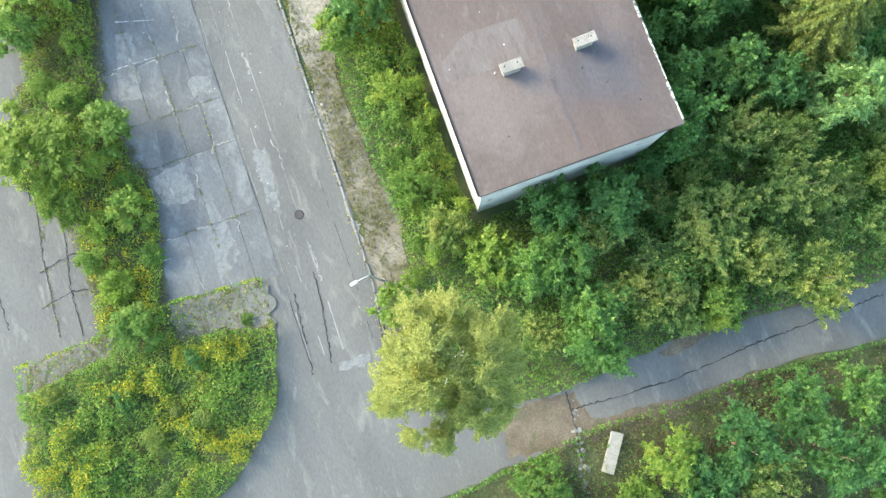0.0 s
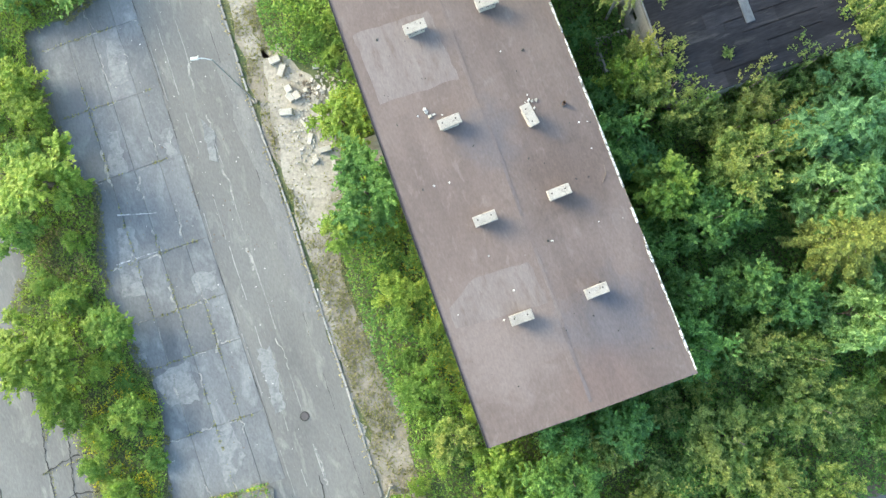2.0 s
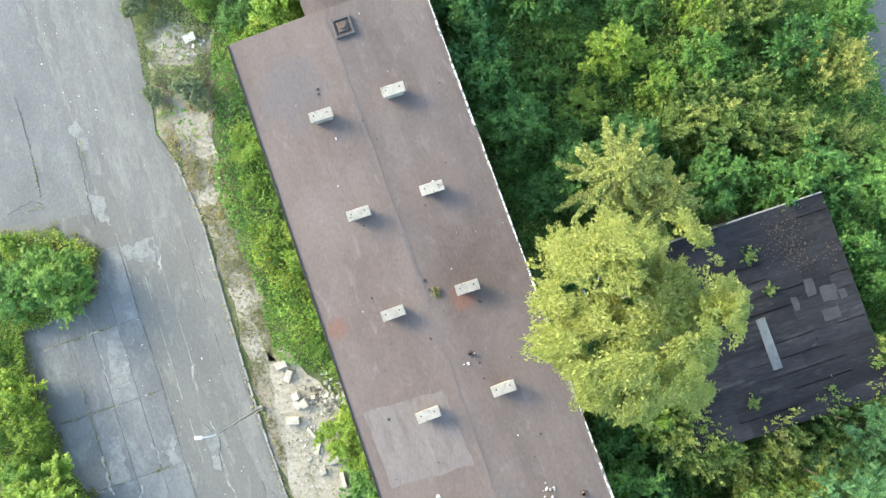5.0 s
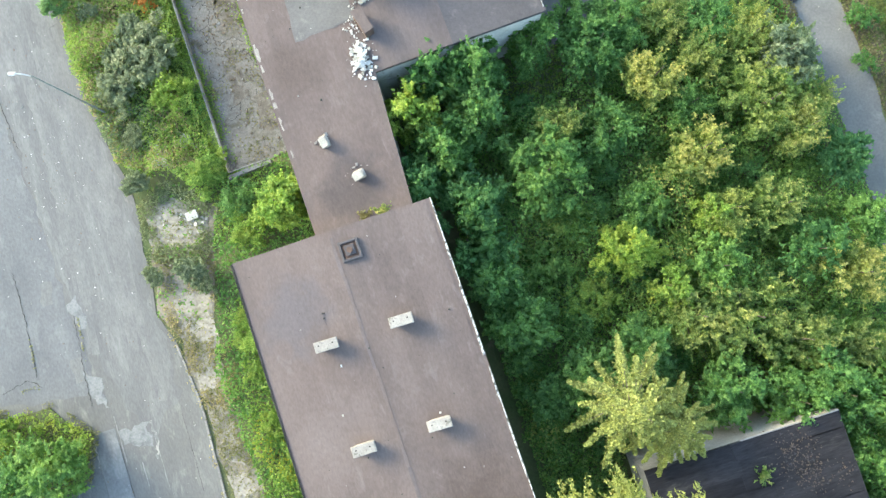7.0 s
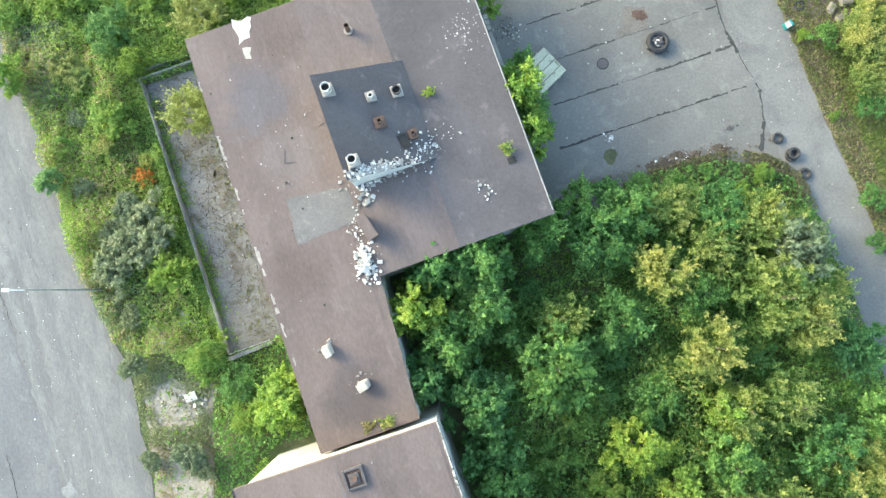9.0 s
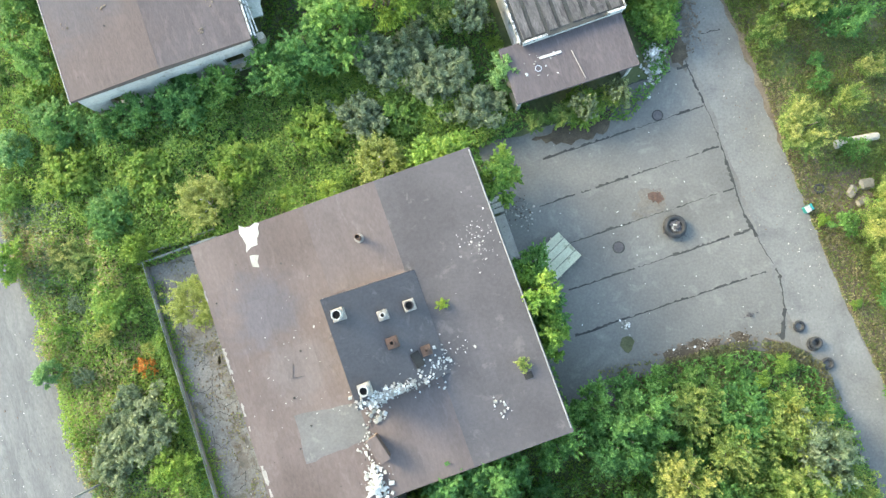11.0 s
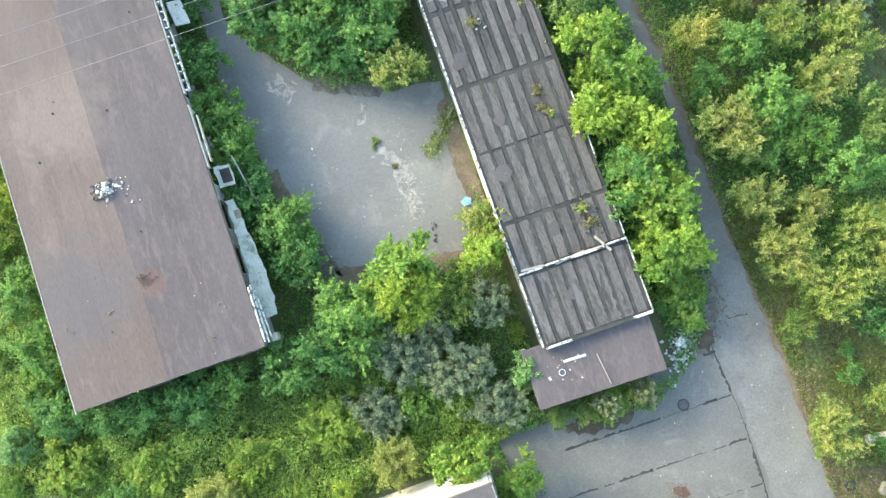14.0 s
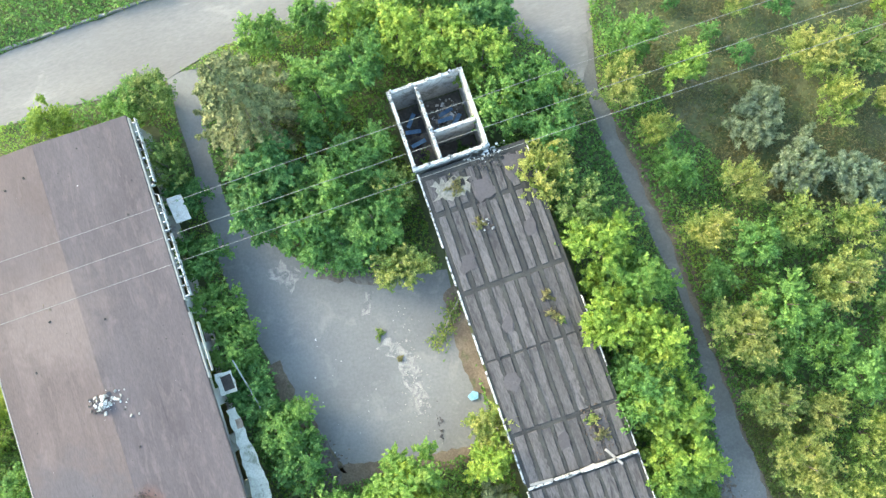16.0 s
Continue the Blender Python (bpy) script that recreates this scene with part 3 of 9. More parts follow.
def leaf_mesh(name, centres, normals, size, material, long=1.5, fold=0.25, seed=0, along=None):
    """Many small pointed leaves, one face each."""
    rng = np.random.default_rng(seed)
    n = len(centres)
    nrm = normals + rng.normal(0, 0.42, (n, 3))
    nrm /= np.linalg.norm(nrm, axis=1, keepdims=True) + 1e-9
    t = rng.normal(0, 1, (n, 3)) if along is None else along + rng.normal(0, 0.5, (n, 3))
    t -= nrm * np.sum(t * nrm, axis=1, keepdims=True)
    t /= np.linalg.norm(t, axis=1, keepdims=True) + 1e-9
    b = np.cross(nrm, t)
    s = (size * rng.uniform(0.6, 1.4, n))[:, None]
    v = np.empty((n, 3, 3), np.float32)
    v[:, 0] = centres + t * s * long * 0.5
    v[:, 1] = centres - t * s * long * 0.4 + b * s * 0.5
    v[:, 2] = centres - t * s * long * 0.4 - b * s * 0.5 + nrm * s * fold * 0.3
    me = bpy.data.meshes.new(name)
    me.vertices.add(3 * n)
    me.vertices.foreach_set("co", v.ravel())
    me.loops.add(3 * n)
    me.loops.foreach_set("vertex_index", np.arange(3 * n, dtype=np.int32))
    me.polygons.add(n)
    me.polygons.foreach_set("loop_start", np.arange(0, 3 * n, 3, dtype=np.int32))
    me.materials.append(M[material])
    me.update(calc_edges=True)
    me.validate()
    return me


# ---- the ground, roads and yards ----
def turned(ox, oy, deg):
    """A local plan: u along the building's width, v along its length."""
    c, s = math.cos(radians(deg)), math.sin(radians(deg))
    return lambda u, v: (ox + u * c - v * s, oy + u * s + v * c)


solid("ground", box(-700, 700, -600, 750, -0.6, 0.0), "ground", "overgrown soil with grass and bare sandy spots", "ground", kind="structure")

KERB = [(-5.2, -6.6), (-6.6, 0.1), (-8.7, 6.7), (-10.3, 11.7), (-12.5, 18.9), (-15.3, 27.0), (-17.3, 33.6), (-19.3, 40.7), (-21.2, 45.0)]
LANE = [(-22.6, 47.0), (-24.1, 54.5), (-25.6, 58.0), (-27.8, 62.0), (-28.9, 65.4), (-31.0, 71.6), (-34.5, 79.8), (-38.0, 90.0), (-44.0, 107.0)]
WEST = KERB + LANE + [(-75, 112), (-75, -45), (-14, -45), (-7, -22), (-2, -15.2), (5.1, -12.2), (9.0, -10.4), (14.5, -9.0),
        (19.7, -7.2), (29.0, -4.9), (70, 5.0), (70, 9.5), (29.3, -0.8), (19.9, -3.3), (14.0, -4.9), (7.0, -8.0), (2.0, -9.0), (-3.0, -9.2)]
sheet("road_west", WEST, 0.04, 0.3, "asphalt", "weathered grey asphalt access road with pale wear streaks", "road", rag=0.2, seed=1)
EAST = [(-1.0, 84.0), (3.4, 85.8), (9.5, 86.0), (12.2, 89.5), (13.0, 92.5), (13.6, 95.6), (13.0, 98.5), (11.8, 104.6), (8.8, 111.8), (5.8, 118.0), (4.1, 122.6), (1.5, 125.0),
        (-2.2, 128.5), (-3, 150), (6, 150), (5.0, 127), (5.6, 121.5), (7.4, 118.0), (11.5, 108.4), (14.8, 98.6), (18.8, 88.7), (20.8, 81.7), (23.6, 74.0), (27.6, 64.3), (31.0, 53), (36, 38),
        (33, 37), (28.3, 51), (27.0, 56.5), (25.1, 61.6), (23.6, 65.8), (21.4, 69.0), (19.0, 69.8), (16.9, 70.3), (11.8, 69.4), (8.0, 66.5), (5.0, 66.0), (4.4, 68.0), (0.5, 80.0)]
sheet("road_east", EAST, 0.03, 0.3, "asphalt_warm", "grey asphalt lane with crumbling dirt edges", "road", rag=0.25, seed=2)
COURT = [(-24.9, 122.5), (-23.4, 117.6), (-21.6, 112.6), (-20.6, 109.0), (-18.0, 104.0), (-15.5, 99.0), (-13.5, 95.6), (-11.9, 94.4), (-3.0, 96.5), (-2.0, 98.5), (-3.6, 104.6),
         (-5.0, 109.0), (-8.2, 108.2), (-12.5, 108.2), (-16.4, 110.0), (-19.6, 112.2), (-20.9, 115.0), (-21.9, 118.0), (-22.6, 123.0)]
sheet("court", COURT, 0.03, 0.3, "court", "bare grey asphalt court between two derelict sheds", "yard", rag=0.25, seed=3)
NORTH = [(-80, 103.5), (-36.6, 118.8), (-25.1, 122.0), (-20.8, 124.7), (-11.9, 127.6), (-2, 131.0), (40, 146.0), (40, 153.0), (-2, 137.0), (-14, 132.4), (-25.3, 128.3), (-37.0, 124.1), (-80, 109)]
sheet("road_north", NORTH, 0.05, 0.3, "road_pale", "pale asphalt street with a worn surface", "road", rag=0.12, seed=4)
sheet("junction", [(-2.4, 129.4), (-0.9, 126.3), (1.6, 124.4), (3.6, 122.0), (4.8, 122.2), (4.6, 125.2), (5.6, 129.0), (5.0, 133), (-2.0, 131.6)], 0.045, 0.03, "road_pale", "pale sandy junction of lane and street", "road", rag=0.3, step=0.6, seed=44)
LANE_SIDE = [(5.4, 122.5), (7.3, 117.4), (10.3, 111.1), (12.4, 104.9), (14.4, 99.4), (17.2, 92.0), (19.6, 85.2), (21.3, 80.6), (23.4, 74.5), (25.3, 70.0), (27.8, 64.0), (31.0, 54.0)]
sheet("lane_verge", LANE_SIDE + [(x + w, y + 0.3) for (x, y), w in zip(LANE_SIDE[::-1], (1.4, 1.3, 1.6, 2.0, 2.2, 1.5, 1.2, 0.9, 0.8, 0.9, 1.0, 1.2))], 0.035, 0.1, "brown_soil", "bare brown soil and leaf litter beside the lane", "verge", rag=0.15, step=0.6, seed=490)
for k, pts in enumerate(([(4.2, -8.8), (7.4, -8.2), (8.5, -10.1), (14.5, -8.8), (20.1, -7.0), (20.2, -8.0), (14.5, -10.1), (9.0, -11.5), (2.7, -12.6), (2.4, -11.0)], [(13.3, -5.7), (16.0, -3.8), (19.9, -2.5), (29.0, -0.3), (29.0, -1.1), (19.9, -3.4), (16.3, -4.7), (14.3, -6.0)])):
    sheet("road_litter", pts, 0.046, 0.05, "brown_soil", "brown soil and leaf litter at the road's edge", "litter", rag=0.15, step=0.4, seed=495 + k)
for k, pts in enumerate(([(-17.2, 102.1), (-16.3, 99.4), (-14.7, 97.9), (-13.1, 95.0), (-11.6, 95.0), (-13.5, 97.9), (-15.2, 100.2), (-16.3, 102.5)], [(-4.4, 107.9), (-3.2, 104.1), (-1.7, 100.3), (-2.9, 100.3), (-4.0, 102.5), (-5.2, 107.1)], [(-12.2, 95.6), (-8.0, 95.9), (-3.2, 97.0), (-3.0, 95.8), (-8.0, 94.4), (-12.4, 94.0)])):
    sheet("court_litter", pts, 0.04, 0.05, "brown_soil", "brown leaf litter along the court's edge", "litter", rag=0.12, step=0.35, seed=600 + k)
sheet("lane_surface", LANE_SIDE[4:11] + [(25.2, 62.0), (21.9, 68.4), (19.9, 72.8), (17.0, 81.4), (14.1, 90.4), (13.5, 95.0), (12.9, 99.0)], 0.0335, 0.03, "lane_light", "pale dusty asphalt of the lane", "road", rag=0.15, step=0.6, seed=610)
# sandy verge along the kerb and the lane
VERGE = [(-4.8, -6.0), (-6.2, 0.2), (-8.3, 6.8), (-9.9, 11.8), (-12.1, 19.0), (-14.9, 27.1), (-16.9, 33.7), (-18.9, 40.8), (-20.8, 45.1), (-22.2, 47.2), (-23.6, 54.4),
         (-18.6, 54.8), (-18.2, 49.0), (-18.2, 43.0), (-15.6, 37.0), (-13.8, 31.0), (-9.6, 28.0), (-8.4, 22.0), (-9.0, 16.5), (-7.0, 10.0), (-4.6, 4.0), (-3.0, -2.0)]
sheet("verge", VERGE, 0.02, 0.2, "dirt", "dry sandy verge with thin grass", "verge", rag=0.4, seed=5)
SANDY = [(-14.6, 31.2), (-9.0, 29.0), (-8.6, 20.5), (-10.3, 17.5), (-13.2, 22.0)]
sheet("rubble_patch", [(-14.6, 31.2), (-13.4, 31.6), (-9.8, 28.0), (-8.8, 24.5), (-9.2, 21.0), (-10.3, 17.5), (-11.6, 17.2), (-13.2, 23.0)], 0.035, 0.1, "rubble", "pale mortar dust and crushed brick", "rubble", rag=0.2, step=0.8, seed=6)
sheet("sand_patch", [(-23.6, 54.0), (-22.2, 55.6), (-20.1, 54.9), (-18.8, 53.2), (-19.6, 51.4), (-22.9, 51.4)], 0.035, 0.1, "rubble", "pale heap of sand spilled by the lane", "sand", rag=0.2, step=0.8, seed=7)

for k, pts in enumerate(([(-15.2, 30.5), (-14.0, 30.6), (-15.8, 36.0), (-17.3, 35.9), (-16.6, 33.4)], [(-17.4, 36.8), (-16.0, 36.6), (-17.3, 40.7), (-19.1, 40.9)], [(-19.1, 41.0), (-17.3, 40.8), (-18.0, 44.0), (-18.8, 48.5), (-21.6, 48.8), (-20.6, 45.4)],
                         [(-9.4, 8.6), (-8.7, 8.6), (-10.2, 13.6), (-10.9, 13.4)], [(-7.4, 2.2), (-6.9, 2.4), (-8.2, 6.2), (-8.6, 6.0)])):
    sheet("sand_patch", pts, 0.035, 0.1, "rubble", "pale sandy soil bared along the kerb", "sand", rag=0.2, step=0.5, seed=60 + k)
sheet("lane_surface", [(-21.9, 45.4)] + [(x - 0.5, y) for x, y in LANE] + [(-52, 107), (-40.5, 79), (-34.4, 62.4), (-32.5, 57.8), (-31.7, 55.8), (-29.9, 50.5), (-28.5, 46.9), (-26.2, 43.0), (-22.6, 38.0), (-20.8, 41.6)], 0.0442, 0.03, "lane_pale", "paler dusty asphalt of the lane", "road", rag=0.3, step=0.7, seed=45)
sheet("old_asphalt", [(-34.6, 62.4), (-32.7, 57.8), (-31.9, 55.8), (-30.1, 50.5), (-28.7, 46.9), (-27.0, 43.4), (-27.4, 41.2), (-32, 40.6), (-46, 41), (-52, 70), (-46, 84), (-41, 79)], 0.0435, 0.03, "asphalt_blue", "old bluish asphalt with pale wear", "road", rag=0.2, step=0.7, seed=46)
for k, pts in enumerate(([(-31.4, 65.6), (-29.4, 66.0), (-26.1, 57.0), (-24.9, 51.6), (-25.7, 51.6), (-29.5, 58.6)], [(-35.0, 76.0), (-32.6, 75.6), (-30.2, 68.0), (-31.6, 67.0)], [(-30.6, 47.4), (-29.8, 47.8), (-30.2, 49.4), (-31.2, 49.0)], [(-28.2, 42.2), (-27.4, 42.4), (-27.9, 44.2), (-28.6, 43.8)])):
    sheet("dust_drift", pts, 0.0478, 0.02, "lane_dust", "pale dust drifted over the lane's asphalt", "dust", rag=0.22, step=0.5, seed=470 + k)
# dusty wheel tracks along the lanes
rng = random.Random(63)
TRACKS = ([(-26.6, 44.2), (-28.4, 52.0), (-30.6, 60.0), (-34.2, 70.0)], [(-23.6, 44.4), (-25.8, 52.4), (-28.2, 59.4), (-31.2, 67.8)], [(-21.6, 41.0), (-23.8, 48.0), (-25.2, 53.4), (-27.2, 58.4)], [(-11.2, 12.0), (-14.0, 21.4), (-17.2, 30.4)])
for k, line in enumerate(TRACKS):
    for j in range(5):
        off = rng.uniform(-0.75, 0.75)
        solid("wheel_track", ribbon([(x + off + rng.uniform(-0.2, 0.2), y) for x, y in line], rng.uniform(0.25, 0.8), 0.0485 + 0.00035 * (5 * k + j) - (0.01 if k > 3 else 0), bmesh.new(), seed=800 + 9 * k + j, wobble=0.09, step=0.8), "lane_dust", "pale dusty wheel track on the asphalt", "wheel track", kind="structure")
for k, pts in enumerate(([(-6.9, 99.0), (-5.9, 99.4), (-7.4, 103.2), (-8.8, 104.2), (-9.8, 103.4), (-8.3, 102.6)], [(-17.4, 108.4), (-15.6, 107.0), (-15.0, 108.6), (-16.4, 109.4)], [(-10.8, 105.6), (-10.2, 105.8), (-10.0, 107.4), (-10.6, 107.2)])):
    sheet("mortar_crust", pts, 0.036, 0.03, "pale_crust", "pale mortar crust on the court's asphalt", "mortar", rag=0.16, step=0.35, seed=90 + k)

# kerb stones
kerb = thing("kerb", "weathered concrete kerb along the asphalt road", "kerb", kind="structure")
km = mesh_of("kerb_stone", box(-0.075, 0.075, -0.49, 0.49, -0.1, 0.16, bevel=0.015), "kerb")
rng = random.Random(11)
for (x0, y0), (x1, y1) in zip(KERB, KERB[1:]):
    d = math.hypot(x1 - x0, y1 - y0)
    for i in range(int(d)):
        f = (i + 0.5) / int(d)
        part("kerb_stone", km, "kerb", kerb, m=pose(x0 + (x1 - x0) * f + 0.08, y0 + (y1 - y0) * f, rng.uniform(-0.04, 0.01), 0, rng.uniform(-4, 4), math.degrees(math.atan2(y1 - y0, x1 - x0)) - 90 + rng.uniform(-1.5, 1.5)))

# parking slabs
PU = turned(0, 0, 17.8)
WORN = [[(-25.1, 18.3), (-23.9, 18.5), (-23.0, 13.5), (-24.6, 13.3)], [(-24.6, 11.2), (-23.8, 11.6), (-22.7, 8.3), (-24.1, 8.4)], [(-22.5, 7.5), (-19.9, 8.9), (-19.0, 6.0), (-21.1, 5.5)],
        [(-26.1, 25.6), (-25.2, 25.5), (-24.3, 22.5), (-25.6, 22.1)], [(-18.2, 3.4), (-17.0, 4.6), (-15.8, 2.1), (-17.0, -0.2)],
        [(-19.7, 14.8), (-18.0, 15.2), (-17.8, 13.9), (-19.3, 13.4)], [(-19.1, 26.2), (-18.1, 25.3), (-17.7, 23.1), (-18.3, 23.2)], [(-26.1, 32.2), (-24.8, 32.1), (-24.0, 29.3), (-25.5, 28.9)]]
parking = thing("parking_slabs", "worn concrete parking bays with weedy joints", "paving", kind="structure")
rng = random.Random(12)
US, VS = (-20.0, -17.65, -15.8, -13.9, -12.2), (4.4, 9.4, 14.7, 18.1, 22.4, 28.8, 34.1, 39.5, 45.0)
for u0, u1 in zip(US, US[1:]):
    for v0, v1 in zip(VS, VS[1:]):
        du, dv = u1 - u0 - 0.05, v1 - v0 - 0.05
        x, y = PU((u0 + u1) / 2, (v0 + v1) / 2)
        part("slab", box(-du / 2, du / 2, -dv / 2, dv / 2, -0.1, 0.056 + rng.uniform(-0.006, 0.008), bevel=0.012), "slab", parking, m=pose(x, y, 0, rng.uniform(-0.1, 0.1), rng.uniform(-0.15, 0.15), 17.8))
for k, pts in enumerate(WORN):
    sheet("worn_patch", pts, 0.0665 + 0.0004 * k, 0.03, "wear", "pale worn patch on the paving", "wear", rag=0.14, step=0.35, seed=510 + k)
for k, (a, b) in enumerate((((-25.1, 15.7), (-21.8, 16.7)), ((-25.1, 19.3), (-22.2, 19.4)), ((-22.8, 1.3), (-20.8, 1.8)))):
    solid("painted_line", ribbon([a, b], 0.13, 0.075, bmesh.new(), seed=530 + k, wobble=0.02, step=0.14), "paint", "worn white bay marking on the paving", "marking", kind="structure")
# eastern yard: broad strips with tarred joints
YL = turned(0, 0, 18.3)
yard = thing("yard_slabs", "broad grey asphalt strips with dark tarred joints", "paving", kind="structure")


def tar_line(ends, width, seed):
    """A poured joint: broken lengths of uneven width with weeds and gaps between."""
    rng = random.Random(seed)
    a, b = Vector(ends[0]), Vector(ends[1])
    n, d = (b - a).length, (b - a).normalized()
    v, k = 0.0, 0
    while v < n:
        l = min(rng.uniform(0.5, 2.6), n - v)
        wide = width * rng.choice((0.3, 0.6, 0.9, 1.2))
        mid = a + d * (v + l / 2) + Vector((-d.y, d.x)) * rng.uniform(-0.05, 0.05)
        part("tar_joint", ribbon([a + d * v, mid, a + d * (v + l)], wide, 0.048 + 0.0003 * (k % 4), bmesh.new(), seed=seed + k, wobble=0.045, step=0.16), "joint", yard)
        v += l + (rng.uniform(0.1, 0.5) if rng.random() < 0.25 else -0.05)
        k += 1


for j in range(6):
    v0 = 62.8 + 3.05 * j
    u0 = (32.0, 28.2, 28.2, 28.2, 29.5, 33.0)[j]
    x, y = YL((u0 + 41.4) / 2, v0 + 1.525)
    w = (41.4 - u0) / 2
    part("strip", box(-w, w, -1.52, 1.52, -0.1, 0.036 + 0.002 * (j % 3)), "asphalt_warm", yard, m=pose(x, y, 0, 0, 0, 18.3))
    tar_line([YL(27.6 if j == 0 else u0, v0 + 3.05), YL(41.3, v0 + 3.05)], 0.2, 20 * j)
tar_line([(19.5, 70.9), (19.75, 73.0)], 0.36, 260)
tar_line([(19.75, 73.0), (19.5, 75.2)], 0.42, 280)
tar_line([(19.5, 75.2), YL(41.3, 70)], 0.28, 200)
tar_line([(14.7, 92.2), (16.0, 92.5)], 0.12, 300)
tar_line([YL(41.3, 70), YL(41.5, 76)], 0.26, 220)
tar_line([YL(41.5, 76), YL(41.2, 81.5)], 0.22, 240)


for k, pts in enumerate(([(-15.0, 9.4), (-14.0, 9.7), (-13.0, 5.3), (-13.8, 4.9)], [(-8.9, -5.8), (-6.7, -5.0), (-6.9, -6.0), (-8.7, -6.3)], [(-28.4, 48.4), (-27.4, 46.3), (-28.0, 46.0), (-29.0, 47.6)], [(-25.1, 38.7), (-23.1, 39.5), (-22.6, 38.0), (-24.6, 37.9)],
                         [(-27.8, 43.0), (-26.5, 42.5), (-25.7, 40.4), (-27.1, 41.1)], [(-22.0, 25.2), (-21.4, 25.6), (-20.4, 22.7), (-21.0, 22.6)])):
    sheet("worn_patch", pts, 0.052 + 0.0004 * k, 0.03, "wear", "pale worn patch on the asphalt", "wear", rag=0.2, step=0.3, seed=540 + k)


def bed(name, pts, label, seed):
    return sheet(name, pts, 0.12, 0.3, "ground", label, "planting bed", rag=0.3, seed=seed)


ISLAND = [(-31.1, -5.6), (-25.7, -3.6), (-20.5, -1.3), (-14.2, 0.2), (-13.2, -4.1), (-13.2, -8.7), (-15.0, -12.2), (-17.4, -14.8), (-21, -19), (-27.5, -19), (-30.6, -12)]
bed("island_bed", ISLAND, "overgrown traffic island of soil and weeds", 21)
GRAVEL = ([(-21.0, -1.6), (-14.3, 0.1), (-13.6, -1.3), (-13.5, -3.4), (-15.8, -3.2), (-17.8, -3.5), (-20.2, -4.0)], [(-31.0, -5.7), (-28.2, -4.7), (-25.2, -3.6), (-24.8, -4.9), (-27.0, -5.9), (-30.6, -7.6)])
for k, pts in enumerate(GRAVEL):
    sheet("gravel_patch", pts, 0.135, 0.03, "gravel", "grey gravel bared at the island's edge", "gravel", rag=0.35, step=0.5, seed=46 + 7 * k)
HEDGE = [(-25.6, -3.6), (-21.4, -1.6), (-21.8, 6.0), (-24.6, 10.6), (-26.2, 15.0), (-26.7, 21.0), (-28.9, 23.6), (-30.2, 27.0), (-31.6, 29.6), (-32.1, 33.0), (-29.2, 33.9), (-27.2, 35.6), (-26.8, 38.6), (-30.0, 40.4), (-36.0, 39.6), (-36, 27),
         (-33.2, 21.5), (-31.4, 16.4), (-32.4, 11.0), (-32.0, 7.4), (-27.7, 4.3), (-26.0, 0.0)]
bed("hedge_bed", HEDGE, "narrow strip of soil overgrown with shrubs", 22)
# seams of the western road
rng = random.Random(61)
for u, w, mat in ((-9.65, 0.10, "kerb"), (-7.4, 0.04, "joint"), (-12.15, 0.05, "joint"), (-12.0, 0.1, "kerb"), (-4.9, 0.06, "kerb"), (-11.0, 0.08, "kerb")):
    v = -2.0
    while v < 44:
        l = rng.uniform(1.0, 6.0)
        solid("road_seam", ribbon([PU(u + rng.uniform(-0.05, 0.05), v), PU(u + rng.uniform(-0.05, 0.05), v + l)], w, 0.047 if u > -11.9 else 0.068, bmesh.new(), seed=int(v * 10), wobble=0.025, step=0.5), mat, "worn seam between asphalt lanes", "seam", kind="structure")
        v += l + rng.uniform(0.5, 5.0)
# cracks in the western road
for k, line in enumerate([[(-12.0, -0.9), (-11.4, -3.5), (-10.7, -6.6)], [(-10.6, 0.6), (-10.0, -2.0), (-9.4, -5.8)], [(-30.9, 8), (-30, 2), (-28.6, -3.6)], [(-32.2, 12), (-31.0, 6)], [(-34, 2), (-32.3, -3)],
                          [(-28.6, 5.0), (-28.0, 0), (-27.0, -3.5)], [(-30.2, 1.0), (-28.2, 2.2), (-26.2, 2.6)], [(-30, -1.5), (-28, -0.4), (-26, -0.2)], [(-27.0, 40.6), (-27.7, 43.3), (-28.5, 46.9)], [(-32.9, 58.8), (-33.6, 60.6), (-34.4, 62.4), (-36, 66.6)], [(-33.4, 41.4), (-31.6, 42.4), (-30.6, 41.9)], [(-33.0, 50.0), (-31.8, 46.0), (-31.0, 42.6)], [(7.2, -9.4), (14, -7.6), (20, -5.2), (29, -2.0)], [(6.8, -8.2), (7.4, -10.6), (7.9, -13.5)]]):
    solid("road_crack", ribbon(line, 0.13 if k < 8 or k > 11 else 0.07, 0.062, bmesh.new(), seed=40 + k, wobble=0.07, step=0.22), "joint", "dark crack in the worn asphalt", "crack", kind="structure")

